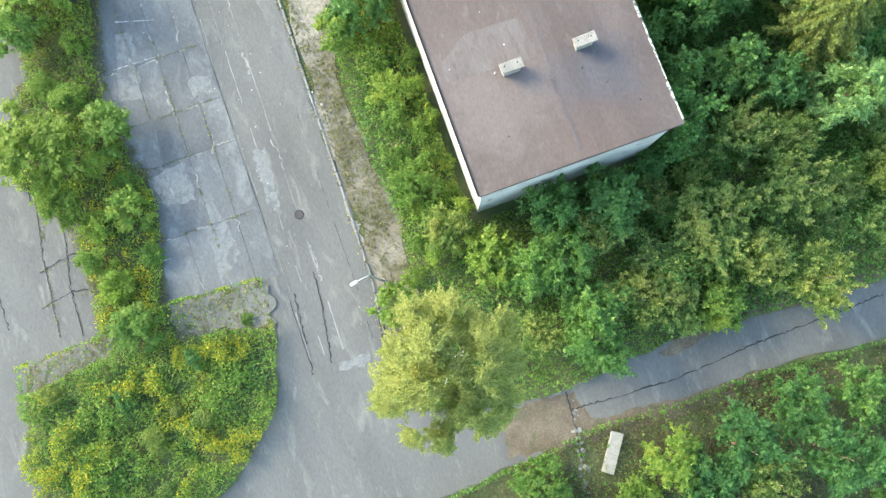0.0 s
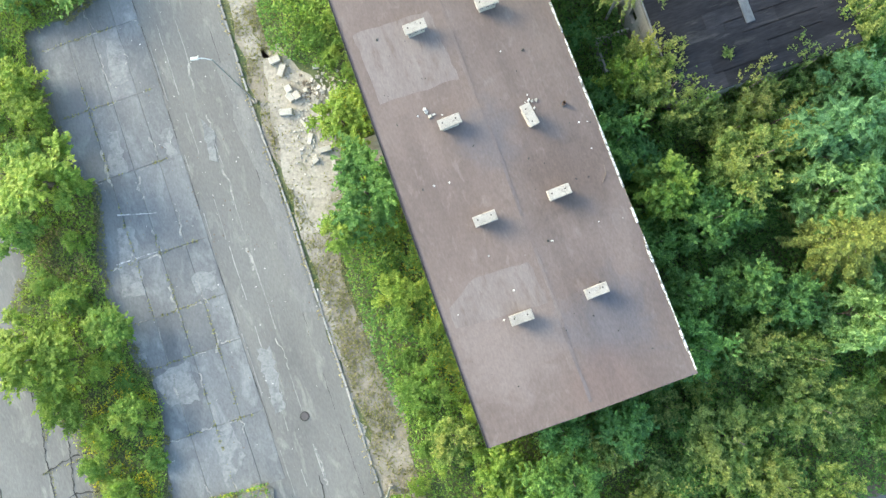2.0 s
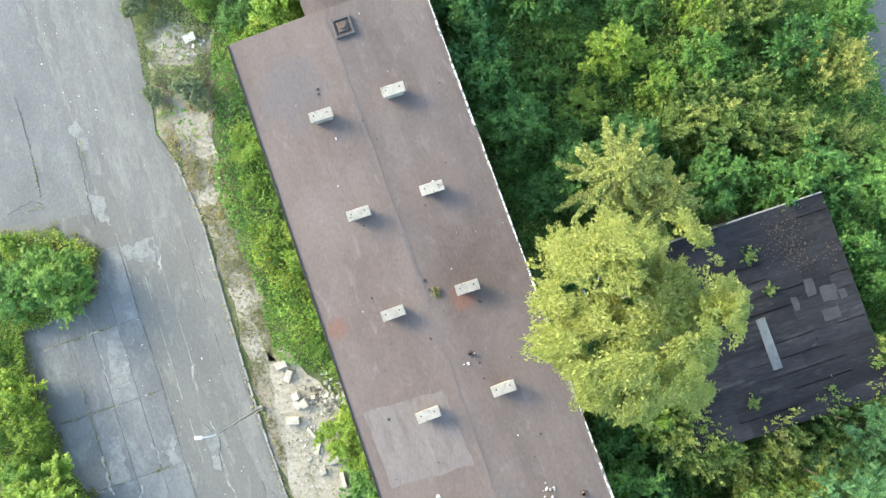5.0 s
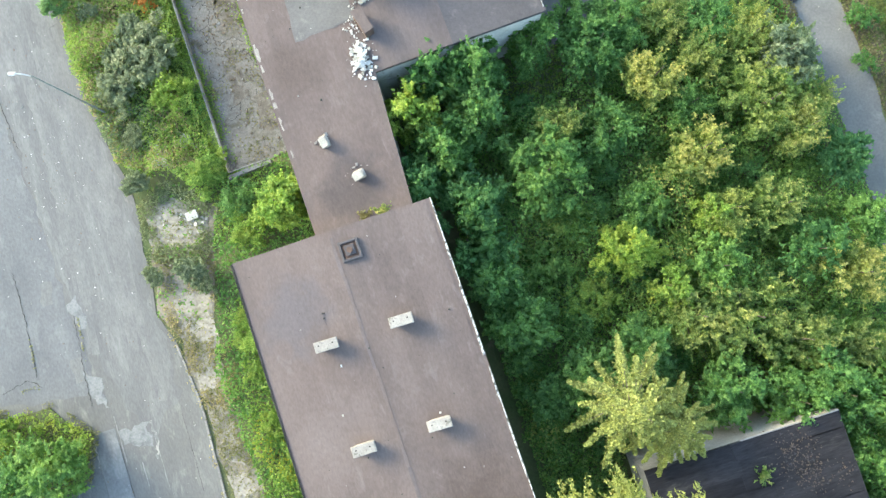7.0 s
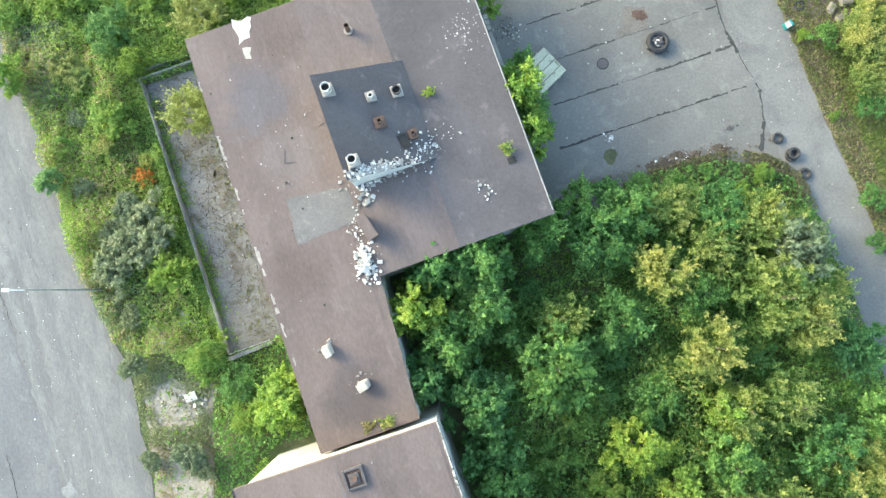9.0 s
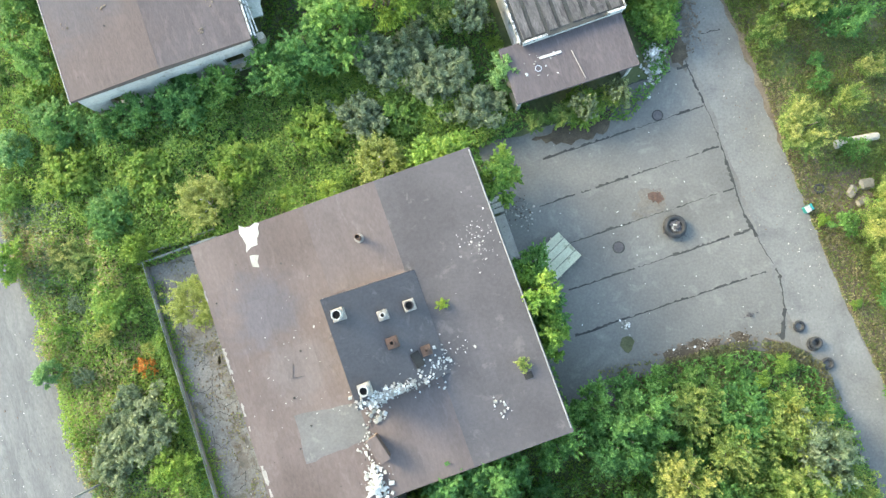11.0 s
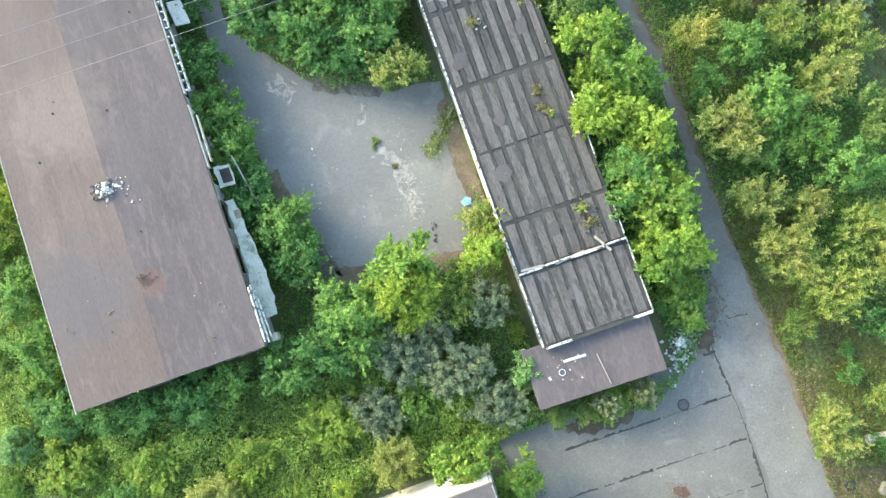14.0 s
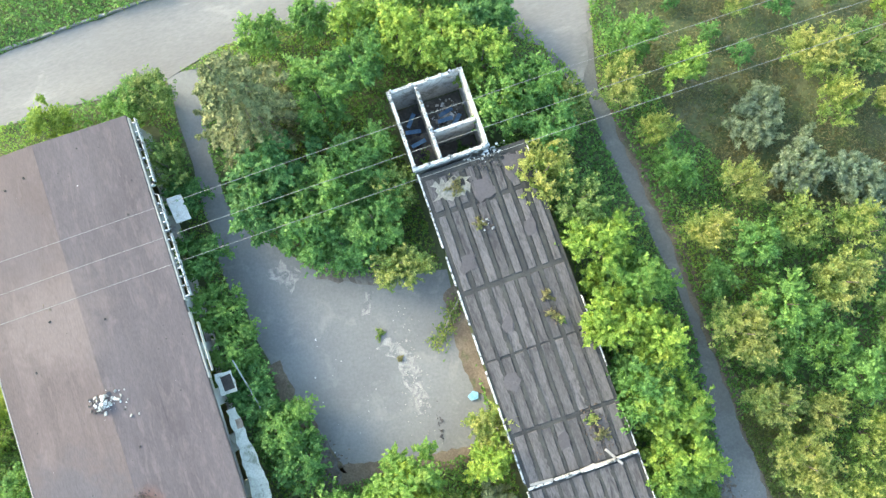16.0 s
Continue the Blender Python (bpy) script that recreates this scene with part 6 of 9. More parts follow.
# inside the roofless room
patch(shed, "moss_patch", [back(1.9, 90.3, 19.3)(*q) for q in ((-5.9, 114.2), (-3.6, 114.6), (-3.4, 113.5), (-5.6, 113.0))], 3.475, "gravel", "grey dry moss over the panels", 85, 0.3, 0.2)
heap("wall_crumbs", "white crumbs fallen on the panels", "debris", -2.6, 116.2, 1.3, 0.5, 90, 0.04, 0.2, "white", 86, 3.46, 19)
heap("dark_crumbs", "dark bitumen crumbs on the panels", "debris", -2.4, 115.6, 1.6, 0.8, 120, 0.05, 0.2, "joint", 87, 3.46, 19)
RL = turned(-7.0, 115.0, 19.3)
for u, v, a in ((3.2, 3.4, 20), (3.4, 3.9, 35), (0.9, 4.1, 70), (0.8, 3.3, 10), (3.9, 3.1, 60), (2.8, 2.6, -15), (0.9, 2.4, 30)):
    x, y = RL(u, v)
    solid("blue_board", box(-0.55, 0.55, -0.14, 0.14, 0, 0.06, bevel=0.01), "blue", "faded blue board lying among rubbish", "board", pose(x, y, 0.2 + 0.05 * (u % 1), 4, 6, a))
carpet_spots = [(1.0, 0.9), (3.6, 1.0)]
for k, (u, v) in enumerate(carpet_spots):
    tuft(*RL(u, v), 0.06, 0.8, 0.5, "maple", "green weeds growing on the roofless floor", 171 + k)
heap("rubbish", "white plaster rubbish on the roofless floor", "rubbish", *RL(3.4, 3.9), 1.1, 1.0, 70, 0.06, 0.3, "white", 74, 0.08)
heap("rubbish", "grey rubbish on the roofless floor", "rubbish", *RL(3.2, 3.4), 1.2, 1.2, 60, 0.08, 0.35, "concrete", 72, 0.08)
heap("rubbish", "dark rubbish on the roofless floor", "rubbish", *RL(0.9, 2.8), 0.6, 1.6, 50, 0.08, 0.35, "roof_dark", 73, 0.08)
# the black roof's growth
tuft(17.3, 37.2, 4.86, 0.7, 0.7, "olive", "olive seedling on the black roof", 81)
tuft(18.6, 35.1, 4.86, 0.5, 0.5, "yellow", "yellowing seedling on the black roof", 82)
tuft(17.3, 28.1, 4.86, 0.55, 0.5, "yellow", "yellowing seedling on the black roof", 83)
bx, by = back(12.4, 30.9, 17.5)(19.5, 38.6)
for k, (ox, oy, w, n) in enumerate(((19.5, 38.4, 1.5, 420), (20.4, 37.2, 1.0, 120), (22.3, 37.4, 0.9, 60))):
    heap("roof_moss", "dry brown moss over the black roof", "moss", ox, oy, w, w * 1.2, n, 0.03, 0.12, "moss", 85 + k, 4.86, 18)


# ---- trees and shrubs ----
def uneven(seed):
    """An uneven outline for a crown: reach by direction."""
    p = np.random.default_rng(seed + 900).uniform(0, 6.28, 3)
    return lambda a: 1 + 0.16 * math.sin(2 * a + p[0]) + 0.13 * math.sin(3 * a + p[1]) + 0.09 * math.sin(5 * a + p[2])


def crown_points(r, h0, h1, lobes, n, seed, twigs=17):
    """Leaf places and directions over a loose crown: sprays of leaves along twigs that fan out from many limbs, with gaps between."""
    rng = np.random.default_rng(seed)
    P, N, T = [], [], []
    m = n // (lobes * twigs)
    w = uneven(seed)
    for k in range(lobes):
        a, q = k * 2.39996 + rng.normal(0, 0.35), math.sqrt((k + 0.5) / lobes) * 0.8
        top = h1 - (h1 - h0) * 0.7 * q ** 2
        reach = r * q * w(a)
        c = np.array([reach * math.cos(a), reach * math.sin(a), h0 + (top - h0) * rng.uniform(0.35, 0.95)])
        lr = r * rng.uniform(0.18, 0.42)
        for _ in range(twigs):
            d = rng.normal(0, 0.9, 3) + np.array([1.0 * math.cos(a) * q, 1.0 * math.sin(a) * q, 0.7])
            d[2] = max(d[2], -0.15)
            d /= np.linalg.norm(d)
            t = rng.uniform(0.12, 1.0, m)[:, None] ** 0.8
            P.append(c + d * t * lr * rng.uniform(0.75, 1.75) + rng.normal(0, 0.075 * r / 2, (m, 3)) * (1.35 - t))
            N.append(np.tile(d * 0.25 + np.array([-0.14, 0.06, 0.85]), (m, 1)))
            T.append(np.tile(d, (m, 1)))
    return np.concatenate(P), np.concatenate(N), np.concatenate(T)


def broom_points(r, h0, h1, shoots, n, seed):
    """Leaves along upright shoots that fan out from a few stools, as willows grow."""
    rng = np.random.default_rng(seed)
    P, N, T = [], [], []
    m = n // shoots
    w = uneven(seed)
    stools = [(rng.uniform(0, 6.28), math.sqrt(rng.uniform(0, 1)) * 0.72, rng.uniform(0.72, 1.0)) for _ in range(32)]
    for k in range(shoots):
        sa, sq, sh = stools[k % 32]
        sx, sy = sq * math.cos(sa) * w(sa) * r, sq * math.sin(sa) * w(sa) * r
        a, lean = rng.uniform(0, 6.28), abs(rng.normal(0, 0.42))
        d = np.array([math.cos(a) * lean + 0.35 * sx / r, math.sin(a) * lean + 0.35 * sy / r, 1.0])
        d /= np.linalg.norm(d)
        z0 = h0 + (h1 - h0) * rng.uniform(0.0, 0.3)
        L = (h1 - z0) * sh * rng.uniform(0.55, 1.0) * (1 - 0.25 * min(lean, 1.2)) * (1 - 0.3 * sq ** 2)
        t = rng.uniform(0.15, 1.0, m)[:, None] ** 0.75
        P.append(np.array([sx, sy, z0]) + d * t * L + rng.normal(0, 0.17 * r / 2, (m, 3)) * (1.25 - t))
        N.append(np.tile(d * 0.2 + np.array([d[0] * 0.35 - 0.12, d[1] * 0.35 + 0.05, 0.85]), (m, 1)))
        T.append(np.tile(np.array([d[0], d[1], 0.35]), (m, 1)))
    return np.concatenate(P), np.concatenate(N), np.concatenate(T)


def trunk_mesh(r, h, material, limbs, seed, thick=None):
    rng = random.Random(seed)
    t = thick or 0.03 * h
    bm = tube([(0, 0, -0.2), (0.05, 0, h * 0.3), (0.0, 0.08, h * 0.6), (0.05, 0.05, h * 0.88)], t, t * 0.25, 7)
    for k in range(limbs):
        a = 2 * math.pi * (k + rng.random() * 0.6) / limbs
        z = h * rng.uniform(0.2, 0.6)
        q = r * rng.uniform(0.5, 0.85)
        tube([(0, 0, z), (q * 0.45 * math.cos(a), q * 0.45 * math.sin(a), z + h * 0.1), (q * math.cos(a), q * math.sin(a), z + h * 0.22)], t * 0.45, t * 0.1, 5, bm)
    return mesh_of("trunk", bm, material)


def spruce_parts(r, h, seed, n, size, material, boughs=9, levels=13, spread=0.17, start=0.08):
    """Whorls of drooping boughs with needles along each."""
    rng = np.random.default_rng(seed)
    P, N = [], []
    bm = tube([(0, 0, -0.2), (0, 0, h * 0.5), (0, 0, h)], 0.02 * h, 0.01, 7)
    per = n // (levels * boughs)
    for i in range(levels):
        f = (i + 0.5) / levels
        z, reach = h * (start + (0.98 - start) * f), r * (1 - f) ** 0.7 + 0.12
        for k in range(boughs):
            a = 2 * np.pi * (k + 0.5 * (i % 2)) / boughs + rng.normal(0, 0.15)
            L = reach * rng.uniform(0.7, 1.1)
            s = np.sqrt(rng.uniform(0.0, 1, per))
            side = rng.normal(0, 1, per) * spread * L * (1.08 - s)
            dx, dy = math.cos(a), math.sin(a)
            P.append(np.stack([dx * s * L - dy * side, dy * s * L + dx * side, z - 0.22 * L * s + 0.1 * L * s ** 2 - np.abs(side) * 0.5 + rng.normal(0, 0.05, per)], 1))
            N.append(np.tile(np.array([dx * 0.4, dy * 0.4, 0.85]), (per, 1)))
            tube([(0, 0, z), (dx * L * 0.9, dy * L * 0.9, z - 0.13 * L)], 0.03, 0.008, 4, bm, cap=False)
    return leaf_mesh("crown", np.concatenate(P), np.concatenate(N), size, material, 2.4, 0.1, seed), mesh_of("trunk", bm, "bark")


def birch_points(r, h, strands, per, seed):
    """Long thin strands of small leaves that hang and fan outwards from a high dome of arching limbs."""
    rng = np.random.default_rng(seed)
    full = uneven(seed)
    w = lambda a: 0.55 + 0.45 * full(a)
    P, N, T = [], [], []
    limbs = [(k * 2.39996 + rng.normal(0, 0.25), math.sqrt((k + 0.5) / 46) * rng.uniform(0.85, 1.1), rng.uniform(0.74, 1.0)) for k in range(46)]
    for k in range(strands):
        la, lq, lh = limbs[k % 46]
        x, y = r * lq * 0.82 * w(la) * math.cos(la) + rng.normal(0, 0.27), r * lq * 0.82 * w(la) * math.sin(la) + rng.normal(0, 0.27)
        q = min(math.hypot(x, y) / r, 1.2)
        top = h * (1 - 0.36 * q ** 2.2) * lh
        a = math.atan2(y, x) + rng.normal(0, 0.6)
        t = rng.uniform(0, 1, per)[:, None]
        L = rng.uniform(0.6, 1.7)
        d = np.array([math.cos(a), math.sin(a), 0.0])
        P.append(np.array([x, y, top]) + d * t * L * 0.62 + np.array([0, 0, 1.0]) * (0.25 * t - 1.15 * t * t) * L + rng.normal(0, 0.075, (per, 3)))
        N.append(np.tile(d * 0.35 + np.array([-0.12, 0.05, 0.8]), (per, 1)))
        T.append(np.tile(d + np.array([0, 0, -0.6]), (per, 1)))
    return np.concatenate(P), np.concatenate(N), np.concatenate(T)


KINDS = {}


def kind(name, thing_name, label, category, r, h, variants):
    KINDS[name] = (thing_name, label, category, r, h, variants)


GROWN = []


def tree(name, x, y, r, h, rng=random):
    thing_name, label, category, r0, h0, variants = KINDS[name]
    crown, trunk, *limbs = rng.choice(variants)
    root = thing(thing_name, label, category, pose(x, y, 0, 0, 0, rng.uniform(0, 360)) @ Matrix.Diagonal((r / r0, r / r0, h / h0, 1)))
    stem = part("trunk", trunk, None, root)
    for me in limbs:
        part("limb", me, None, stem)
    part("crown", crown, None, root)
    GROWN.append((x, y, r))
    return root


def broad(material, r, h, lobes, n, size, seeds, bark="bark", base=0.2, long=1.5, broom=False):
    out = []
    for sd in seeds:
        P, N, T = broom_points(r, h * base, h, lobes, n, sd) if broom else crown_points(r, h * base, h, lobes, n, sd)
        limbs = []
        for k in range(4):
            a, z = 1.57 * k + 0.4 * math.sin(sd + 3 * k), h * (0.12 + 0.05 * k)
            dx, dy = r * 0.6 * math.cos(a), r * 0.6 * math.sin(a)
            limbs.append(mesh_of("limb", tube([(0, 0, z), (dx * 0.5, dy * 0.5, z + h * 0.16), (dx, dy, z + h * 0.42)], 0.012 * h, 0.004 * h, 5), bark))
        out.append((leaf_mesh("crown", P, N, size, material, long, 0.25, sd, T), trunk_mesh(r, h, bark, 0, sd), *limbs))
    return out


kind("maple", "broadleaf_tree", "leafy green broadleaf tree with a dense lumpy crown", "tree", 2.2, 5.5, broad("maple", 2.2, 5.5, 28, 4700, 0.178, (1, 2, 3, 31)))
kind("dark", "shade_tree", "deep green broadleaf tree in thick undergrowth", "tree", 2.2, 5.5, broad("dark", 2.2, 5.5, 26, 3900, 0.21, (4, 5, 6)))
kind("bright", "young_maple", "bright yellow-green young maple with large leaves", "tree", 2.0, 5.0, broad("bright", 2.0, 5.0, 26, 4500, 0.18, (7, 8, 17)))
kind("pale", "walnut_tree", "pale bluish-green tree with long compound leaves", "tree", 2.4, 7.0, broad("pale", 2.4, 7.0, 26, 5300, 0.19, (18, 19), long=2.4))
kind("olive", "goat_willow", "olive-green shrubby willow, yellower and lighter at the tips", "tree", 2.0, 5.0, broad("olive", 2.0, 5.0, 220, 5800, 0.102, (9, 10, 11), long=1.9, broom=True))
kind("yellow", "yellowing_willow", "shrubby willow, yellower and lighter at the top", "tree", 2.0, 5.0, broad("yellow", 2.0, 5.0, 220, 6000, 0.10, (20, 21, 24), long=1.9, broom=True))
kind("yellowgreen", "robinia", "yellow-green tree with feathery leaves", "tree", 2.0, 5.0, broad("yellowgreen", 2.0, 5.0, 26, 5300, 0.15, (22, 23), long=2.0))
kind("willow", "grey_willow", "grey-green willow shrub with narrow leaves", "shrub", 1.6, 3.0, broad("willow", 1.6, 3.0, 130, 4000, 0.115, (12, 13), long=2.6, broom=True))
kind("weed", "bush", "low green bush with dense small leaves", "bush", 1.5, 2.0, broad("weed", 1.5, 2.0, 24, 2700, 0.13, (14, 15, 16), base=0.1))
kind("sapling", "sapling", "low green sapling in the undergrowth", "sapling", 1.2, 2.8, broad("maple", 1.2, 2.8, 20, 1250, 0.15, (51, 52, 53), base=0.1))
kind("young_birch", "young_birch", "feathery yellow-green young birch", "birch", 1.7, 4.0, broad("birch", 1.7, 4.0, 210, 6000, 0.075, (61, 62), bark="birch_bark", long=2.0, broom=True))
kind("spruce", "spruce", "dark olive spruce with layered drooping boughs", "spruce", 2.6, 9.0, [spruce_parts(2.6, 9.0, s, 15000, 0.11, "spruce", 12, 9, 0.1, 0.1) for s in (1, 2)])
kind("gold_spruce", "gold_spruce", "golden-green spruce with long radiating boughs", "spruce", 4.4, 13.0, [spruce_parts(4.4, 13.0, 3, 15000, 0.14, "gold_spruce", 9, 5, 0.075, 0.5)])
kind("cypress", "cypress", "golden cypress with dense fanned boughs", "cypress", 3.1, 10.5, [spruce_parts(3.2, 10.5, 33, 26000, 0.12, "cypress", 14, 9, 0.11, 0.25)])
bv = []
for sd in (5, 6):
    P, N, T = birch_points(4.6, 21.0, 1900, 40, sd)
    bv.append((leaf_mesh("crown", P, N, 0.078, "birch", 2.4, 0.2, sd, T), trunk_mesh(2.2, 15.5, "birch_bark", 10, sd, 0.2)))
kind("birch", "birch", "tall birch with yellowing drooping fine-leaved branches", "birch", 4.6, 21.0, bv)

BLOCKED = [
    [AL(-0.6, -0.6), AL(12.9, -0.6), AL(12.9, 48.6), AL(-0.6, 48.6)],
    [CL(-0.6, 0.6), CL(18.0, 0.6), CL(18.0, -18.0), CL(6.4, -18.0), CL(6.2, -26), CL(-0.6, -26)],
    [turned(-27.1, 86.5, 19.5)(*p) for p in ((-0.6, -0.6), (12.4, -0.6), (12.4, 30.1), (-0.6, 30.1))],
    [turned(1.9, 90.3, 19.3)(*p) for p in ((-0.6, -4.5), (8.3, -4.5), (7.5, 32.2), (-0.6, 32.2))],
    [turned(12.4, 30.9, 17.5)(*p) for p in ((-0.6, -5), (13.0, -6.6), (13.0, 7.4), (-0.6, 7.4))],
    WEST, EAST, COURT, NORTH, PATIO,
]


BARE = [(-24.2, 53.8), (-22.6, 58.6), (-20.4, 57.2), (-18.4, 54.8), (-18.6, 50.6), (-17.8, 48.8), (-18.2, 45.8), (-23.0, 45.8), (-23.0, 50.0)]
SLABSIDE = [(-0.3, 81.0), (2.6, 81.0), (3.4, 79.0), (2.4, 77.0), (1.7, 76.2), (0.6, 76.2)]
BLOCKED += [BARE, SLABSIDE, [(-7.4, 21.9), (-5.2, 22.6), (-5.6, 25.0), (-7.8, 24.3)]]


def plant(name, places):
    for i, (x, y, r, h) in enumerate(places):
        if inside((x, y), BARE) or inside((x, y), SLABSIDE):
            continue
        tree(name, x, y, r, h, random.Random(int(x * 131 + y * 17 + i)))


# the crowns that stand out: x, y, radius, height
plant("bright", [(13.5, -12.6, 1.86, 3.5), (-22.8, -3, 1.61, 2.5), (17, -2.8, 1.5, 3), (17.4, -2.1, 1.43, 3), (-23.3, 5.2, 1.45, 2.5), (-24.8, 11.1, 1.76, 3), (-4.8, 13.4, 1.53, 2), (-27.6, 13.4, 1.13, 2.2), (-8.4, 17.5, 1.5, 3), (-31.2, 18.1, 1.74, 3.5), (12.8, 19.7, 1.97, 6), (12.6, 19.7, 2.29, 7), (11.1, 27, 1.79, 6), (-31.6, 28.9, 1.6, 3), (12.7, 48.9, 1.45, 5)])
plant("bright", [(9.8, 51.3, 2, 5), (15.3, 53.7, 1.27, 5), (-12.1, 54.8, 1.95, 6.5), (-18.7, 56.8, 1.51, 2.5), (-4.3, 60, 1.93, 7), (-25.6, 73.1, 1.51, 2.5), (0.9, 74.1, 1.08, 5.5), (0.2, 81.7, 1.66, 4), (-3.4, 82.9, 1.89, 5), (-7.3, 95.5, 2.15, 6), (9.1, 96.3, 1.82, 5), (-2.1, 96.6, 1.45, 5), (10, 97.2, 2.16, 5.5), (9.7, 99.6, 2.16, 5.5), (8.2, 100.8, 1.98, 5.5), (8.3, 104.3, 2.15, 6), (5.4, 105.7, 2.15, 6), (7, 108.1, 2.15, 6), (4.8, 110.3, 2.15, 6), (10.8, 122.2, 1.53, 5)])
plant("bright", [(-2.6, 122.4, 1.98, 5.5), (-5.4, 123.9, 2.16, 5.5), (-8.3, 124.3, 2.16, 5.5)])
plant("maple", [(15.5, -14, 1.85, 4), (23.6, -12.1, 2.7, 5.5), (18, -11.8, 2.38, 4.5), (21.6, -9.1, 2.03, 4), (25.9, -8.5, 1.85, 4), (8.5, -4.4, 2.18, 5), (8.1, -2.8, 2.18, 5), (5.1, 0.4, 2, 5), (6.5, 0.8, 2.18, 5), (5.8, 4.3, 1.79, 6), (14.2, 9.3, 1.89, 8.5), (12.4, 16, 1.61, 6), (9.9, 16.8, 1.97, 6), (15.9, 17.4, 2.11, 7), (16.9, 18.8, 1.97, 6), (23.1, 19.2, 1.93, 7), (-6.6, 19.9, 2.91, 5)])
plant("maple", [(9.9, 22.6, 2.11, 7), (26.4, 35.7, 1.79, 6), (24.2, 38, 1.61, 6), (20.2, 41.7, 1.97, 6), (26.2, 41.8, 2.11, 7), (23, 42.2, 1.97, 6), (16, 42.4, 2.15, 6), (22.5, 43.4, 1.98, 5.5), (15.6, 50.2, 1.98, 5.5), (21.7, 51.3, 1.98, 5.5), (25.4, 53.3, 1.64, 5), (-21.2, 53.9, 1.53, 2), (-16.4, 55, 1.32, 2.5), (4.5, 56.4, 2.68, 6), (-2.2, 57.8, 2.31, 6.5), (8.7, 59.1, 1.82, 5), (-3, 62.9, 2.29, 7), (-0.2, 63.2, 2.46, 7), (3.5, 64.7, 1.61, 6), (8, 65, 1.98, 5.5)])
plant("maple", [(2.9, 72.8, 1.76, 4.5), (2.1, 75.7, 1.39, 4.5), (-26.2, 79.4, 1.7, 2.5), (-29.7, 85.7, 1.88, 3), (-21, 87.2, 1.86, 3.5), (-14.6, 89.2, 2.03, 4), (-31, 90.5, 1.85, 4), (-12.4, 90.6, 1.83, 4.5), (-10.5, 92.4, 2.55, 5), (-32.3, 93.9, 1.66, 4), (-14.2, 96.1, 1.66, 4), (-15, 98.2, 2.03, 4), (-15.6, 98.4, 1.48, 4), (-17.5, 100.5, 1.79, 3.5), (7.2, 101.5, 2.32, 6), (-18.7, 103.4, 1.79, 3.5), (-20.1, 106.1, 1.79, 3.5)])
plant("maple", [(-21.5, 109.4, 1.68, 3.5), (-11.7, 110.3, 2.02, 4.5), (-14.4, 111.2, 2.36, 5), (-9.7, 111.9, 2.36, 5), (-22.7, 113.4, 1.43, 3), (-12.4, 113.9, 2.7, 5.5), (1.9, 118.1, 1.8, 5.5), (-1.5, 119.4, 1.98, 5.5), (-13.4, 119.8, 2.34, 5.5), (-27, 120, 1.49, 3.5), (0.3, 120.9, 1.98, 5.5), (-11.2, 122.2, 2.16, 5.5), (7.5, 124.1, 1.64, 5)])
plant("olive", [(19.5, -13.8, 1.82, 5), (20, 0.4, 2.18, 5), (12.9, 0.9, 1.48, 4), (9.1, 2.7, 1.75, 5), (16.9, 3.2, 3.07, 5.5), (-1.1, 3.3, 1.66, 4), (22.2, 5.2, 2.5, 6), (22.1, 8.4, 1.79, 6), (18.9, 8.9, 2.15, 6), (18.4, 21.1, 2.72, 9), (21.5, 22.2, 1.9, 8), (17.6, 23.3, 1.79, 6), (20.7, 23.8, 2.48, 6.5), (13.2, 25.8, 2.25, 8), (14.8, 26.1, 1.61, 6), (25.9, 30.5, 2.11, 7), (20.8, 45.5, 2.16, 5.5), (14, 47, 2.32, 6), (17.5, 47, 2.68, 6), (16.3, 53.8, 1.79, 6)])
plant("olive", [(19.5, 54.1, 1.97, 6), (5.1, 59.5, 1.61, 6), (18.8, 60.9, 2.66, 6.5), (14.9, 64.5, 1.8, 5.5), (18, 65.2, 1.8, 5.5), (-4, 93.1, 1.48, 4), (-20.2, 100.8, 1.04, 3.5), (3.7, 113.1, 1.79, 6), (-8.3, 113.9, 1.64, 5), (-23.6, 115.5, 1.54, 4.5), (21.3, 120.1, 1.66, 4)])
plant("olive", [(-25, 120.5, 1.77, 4), (23.4, 124.1, 2.05, 3.5)])
plant("cypress", [(24.0, 15.9, 3.4, 10.5)])
plant("pale", [(25.3, 11.1, 2.25, 8), (23.4, 19, 2.55, 9), (23.2, 22.4, 2.72, 9), (26.4, 24, 2.94, 8), (25, 25.8, 2.07, 8), (0.8, 88.8, 1.19, 3.5)])
plant("dark", [(9.7, 4.6, 2.15, 6), (20.9, 12.1, 1.97, 6), (14.4, 12.6, 1.79, 6), (18.4, 13.2, 2.15, 6), (17.8, 18.5, 1.79, 6), (11.6, 21.6, 1.61, 6), (9.3, 25.5, 1.64, 5), (4.6, 41.6, 1.64, 5), (6.8, 42.7, 2.15, 6), (10.5, 44.8, 2.16, 5.5), (2.8, 46.3, 2.32, 6), (1.2, 49.2, 1.97, 6), (0.2, 51.3, 1.97, 6), (-0.4, 54.4, 2.15, 6), (-4, 55.7, 1.97, 6), (0, 60.1, 2.15, 6), (-17.3, 112.4, 2, 5), (-16.2, 115.3, 2.52, 5.5), (-10.5, 116.2, 2, 5)])
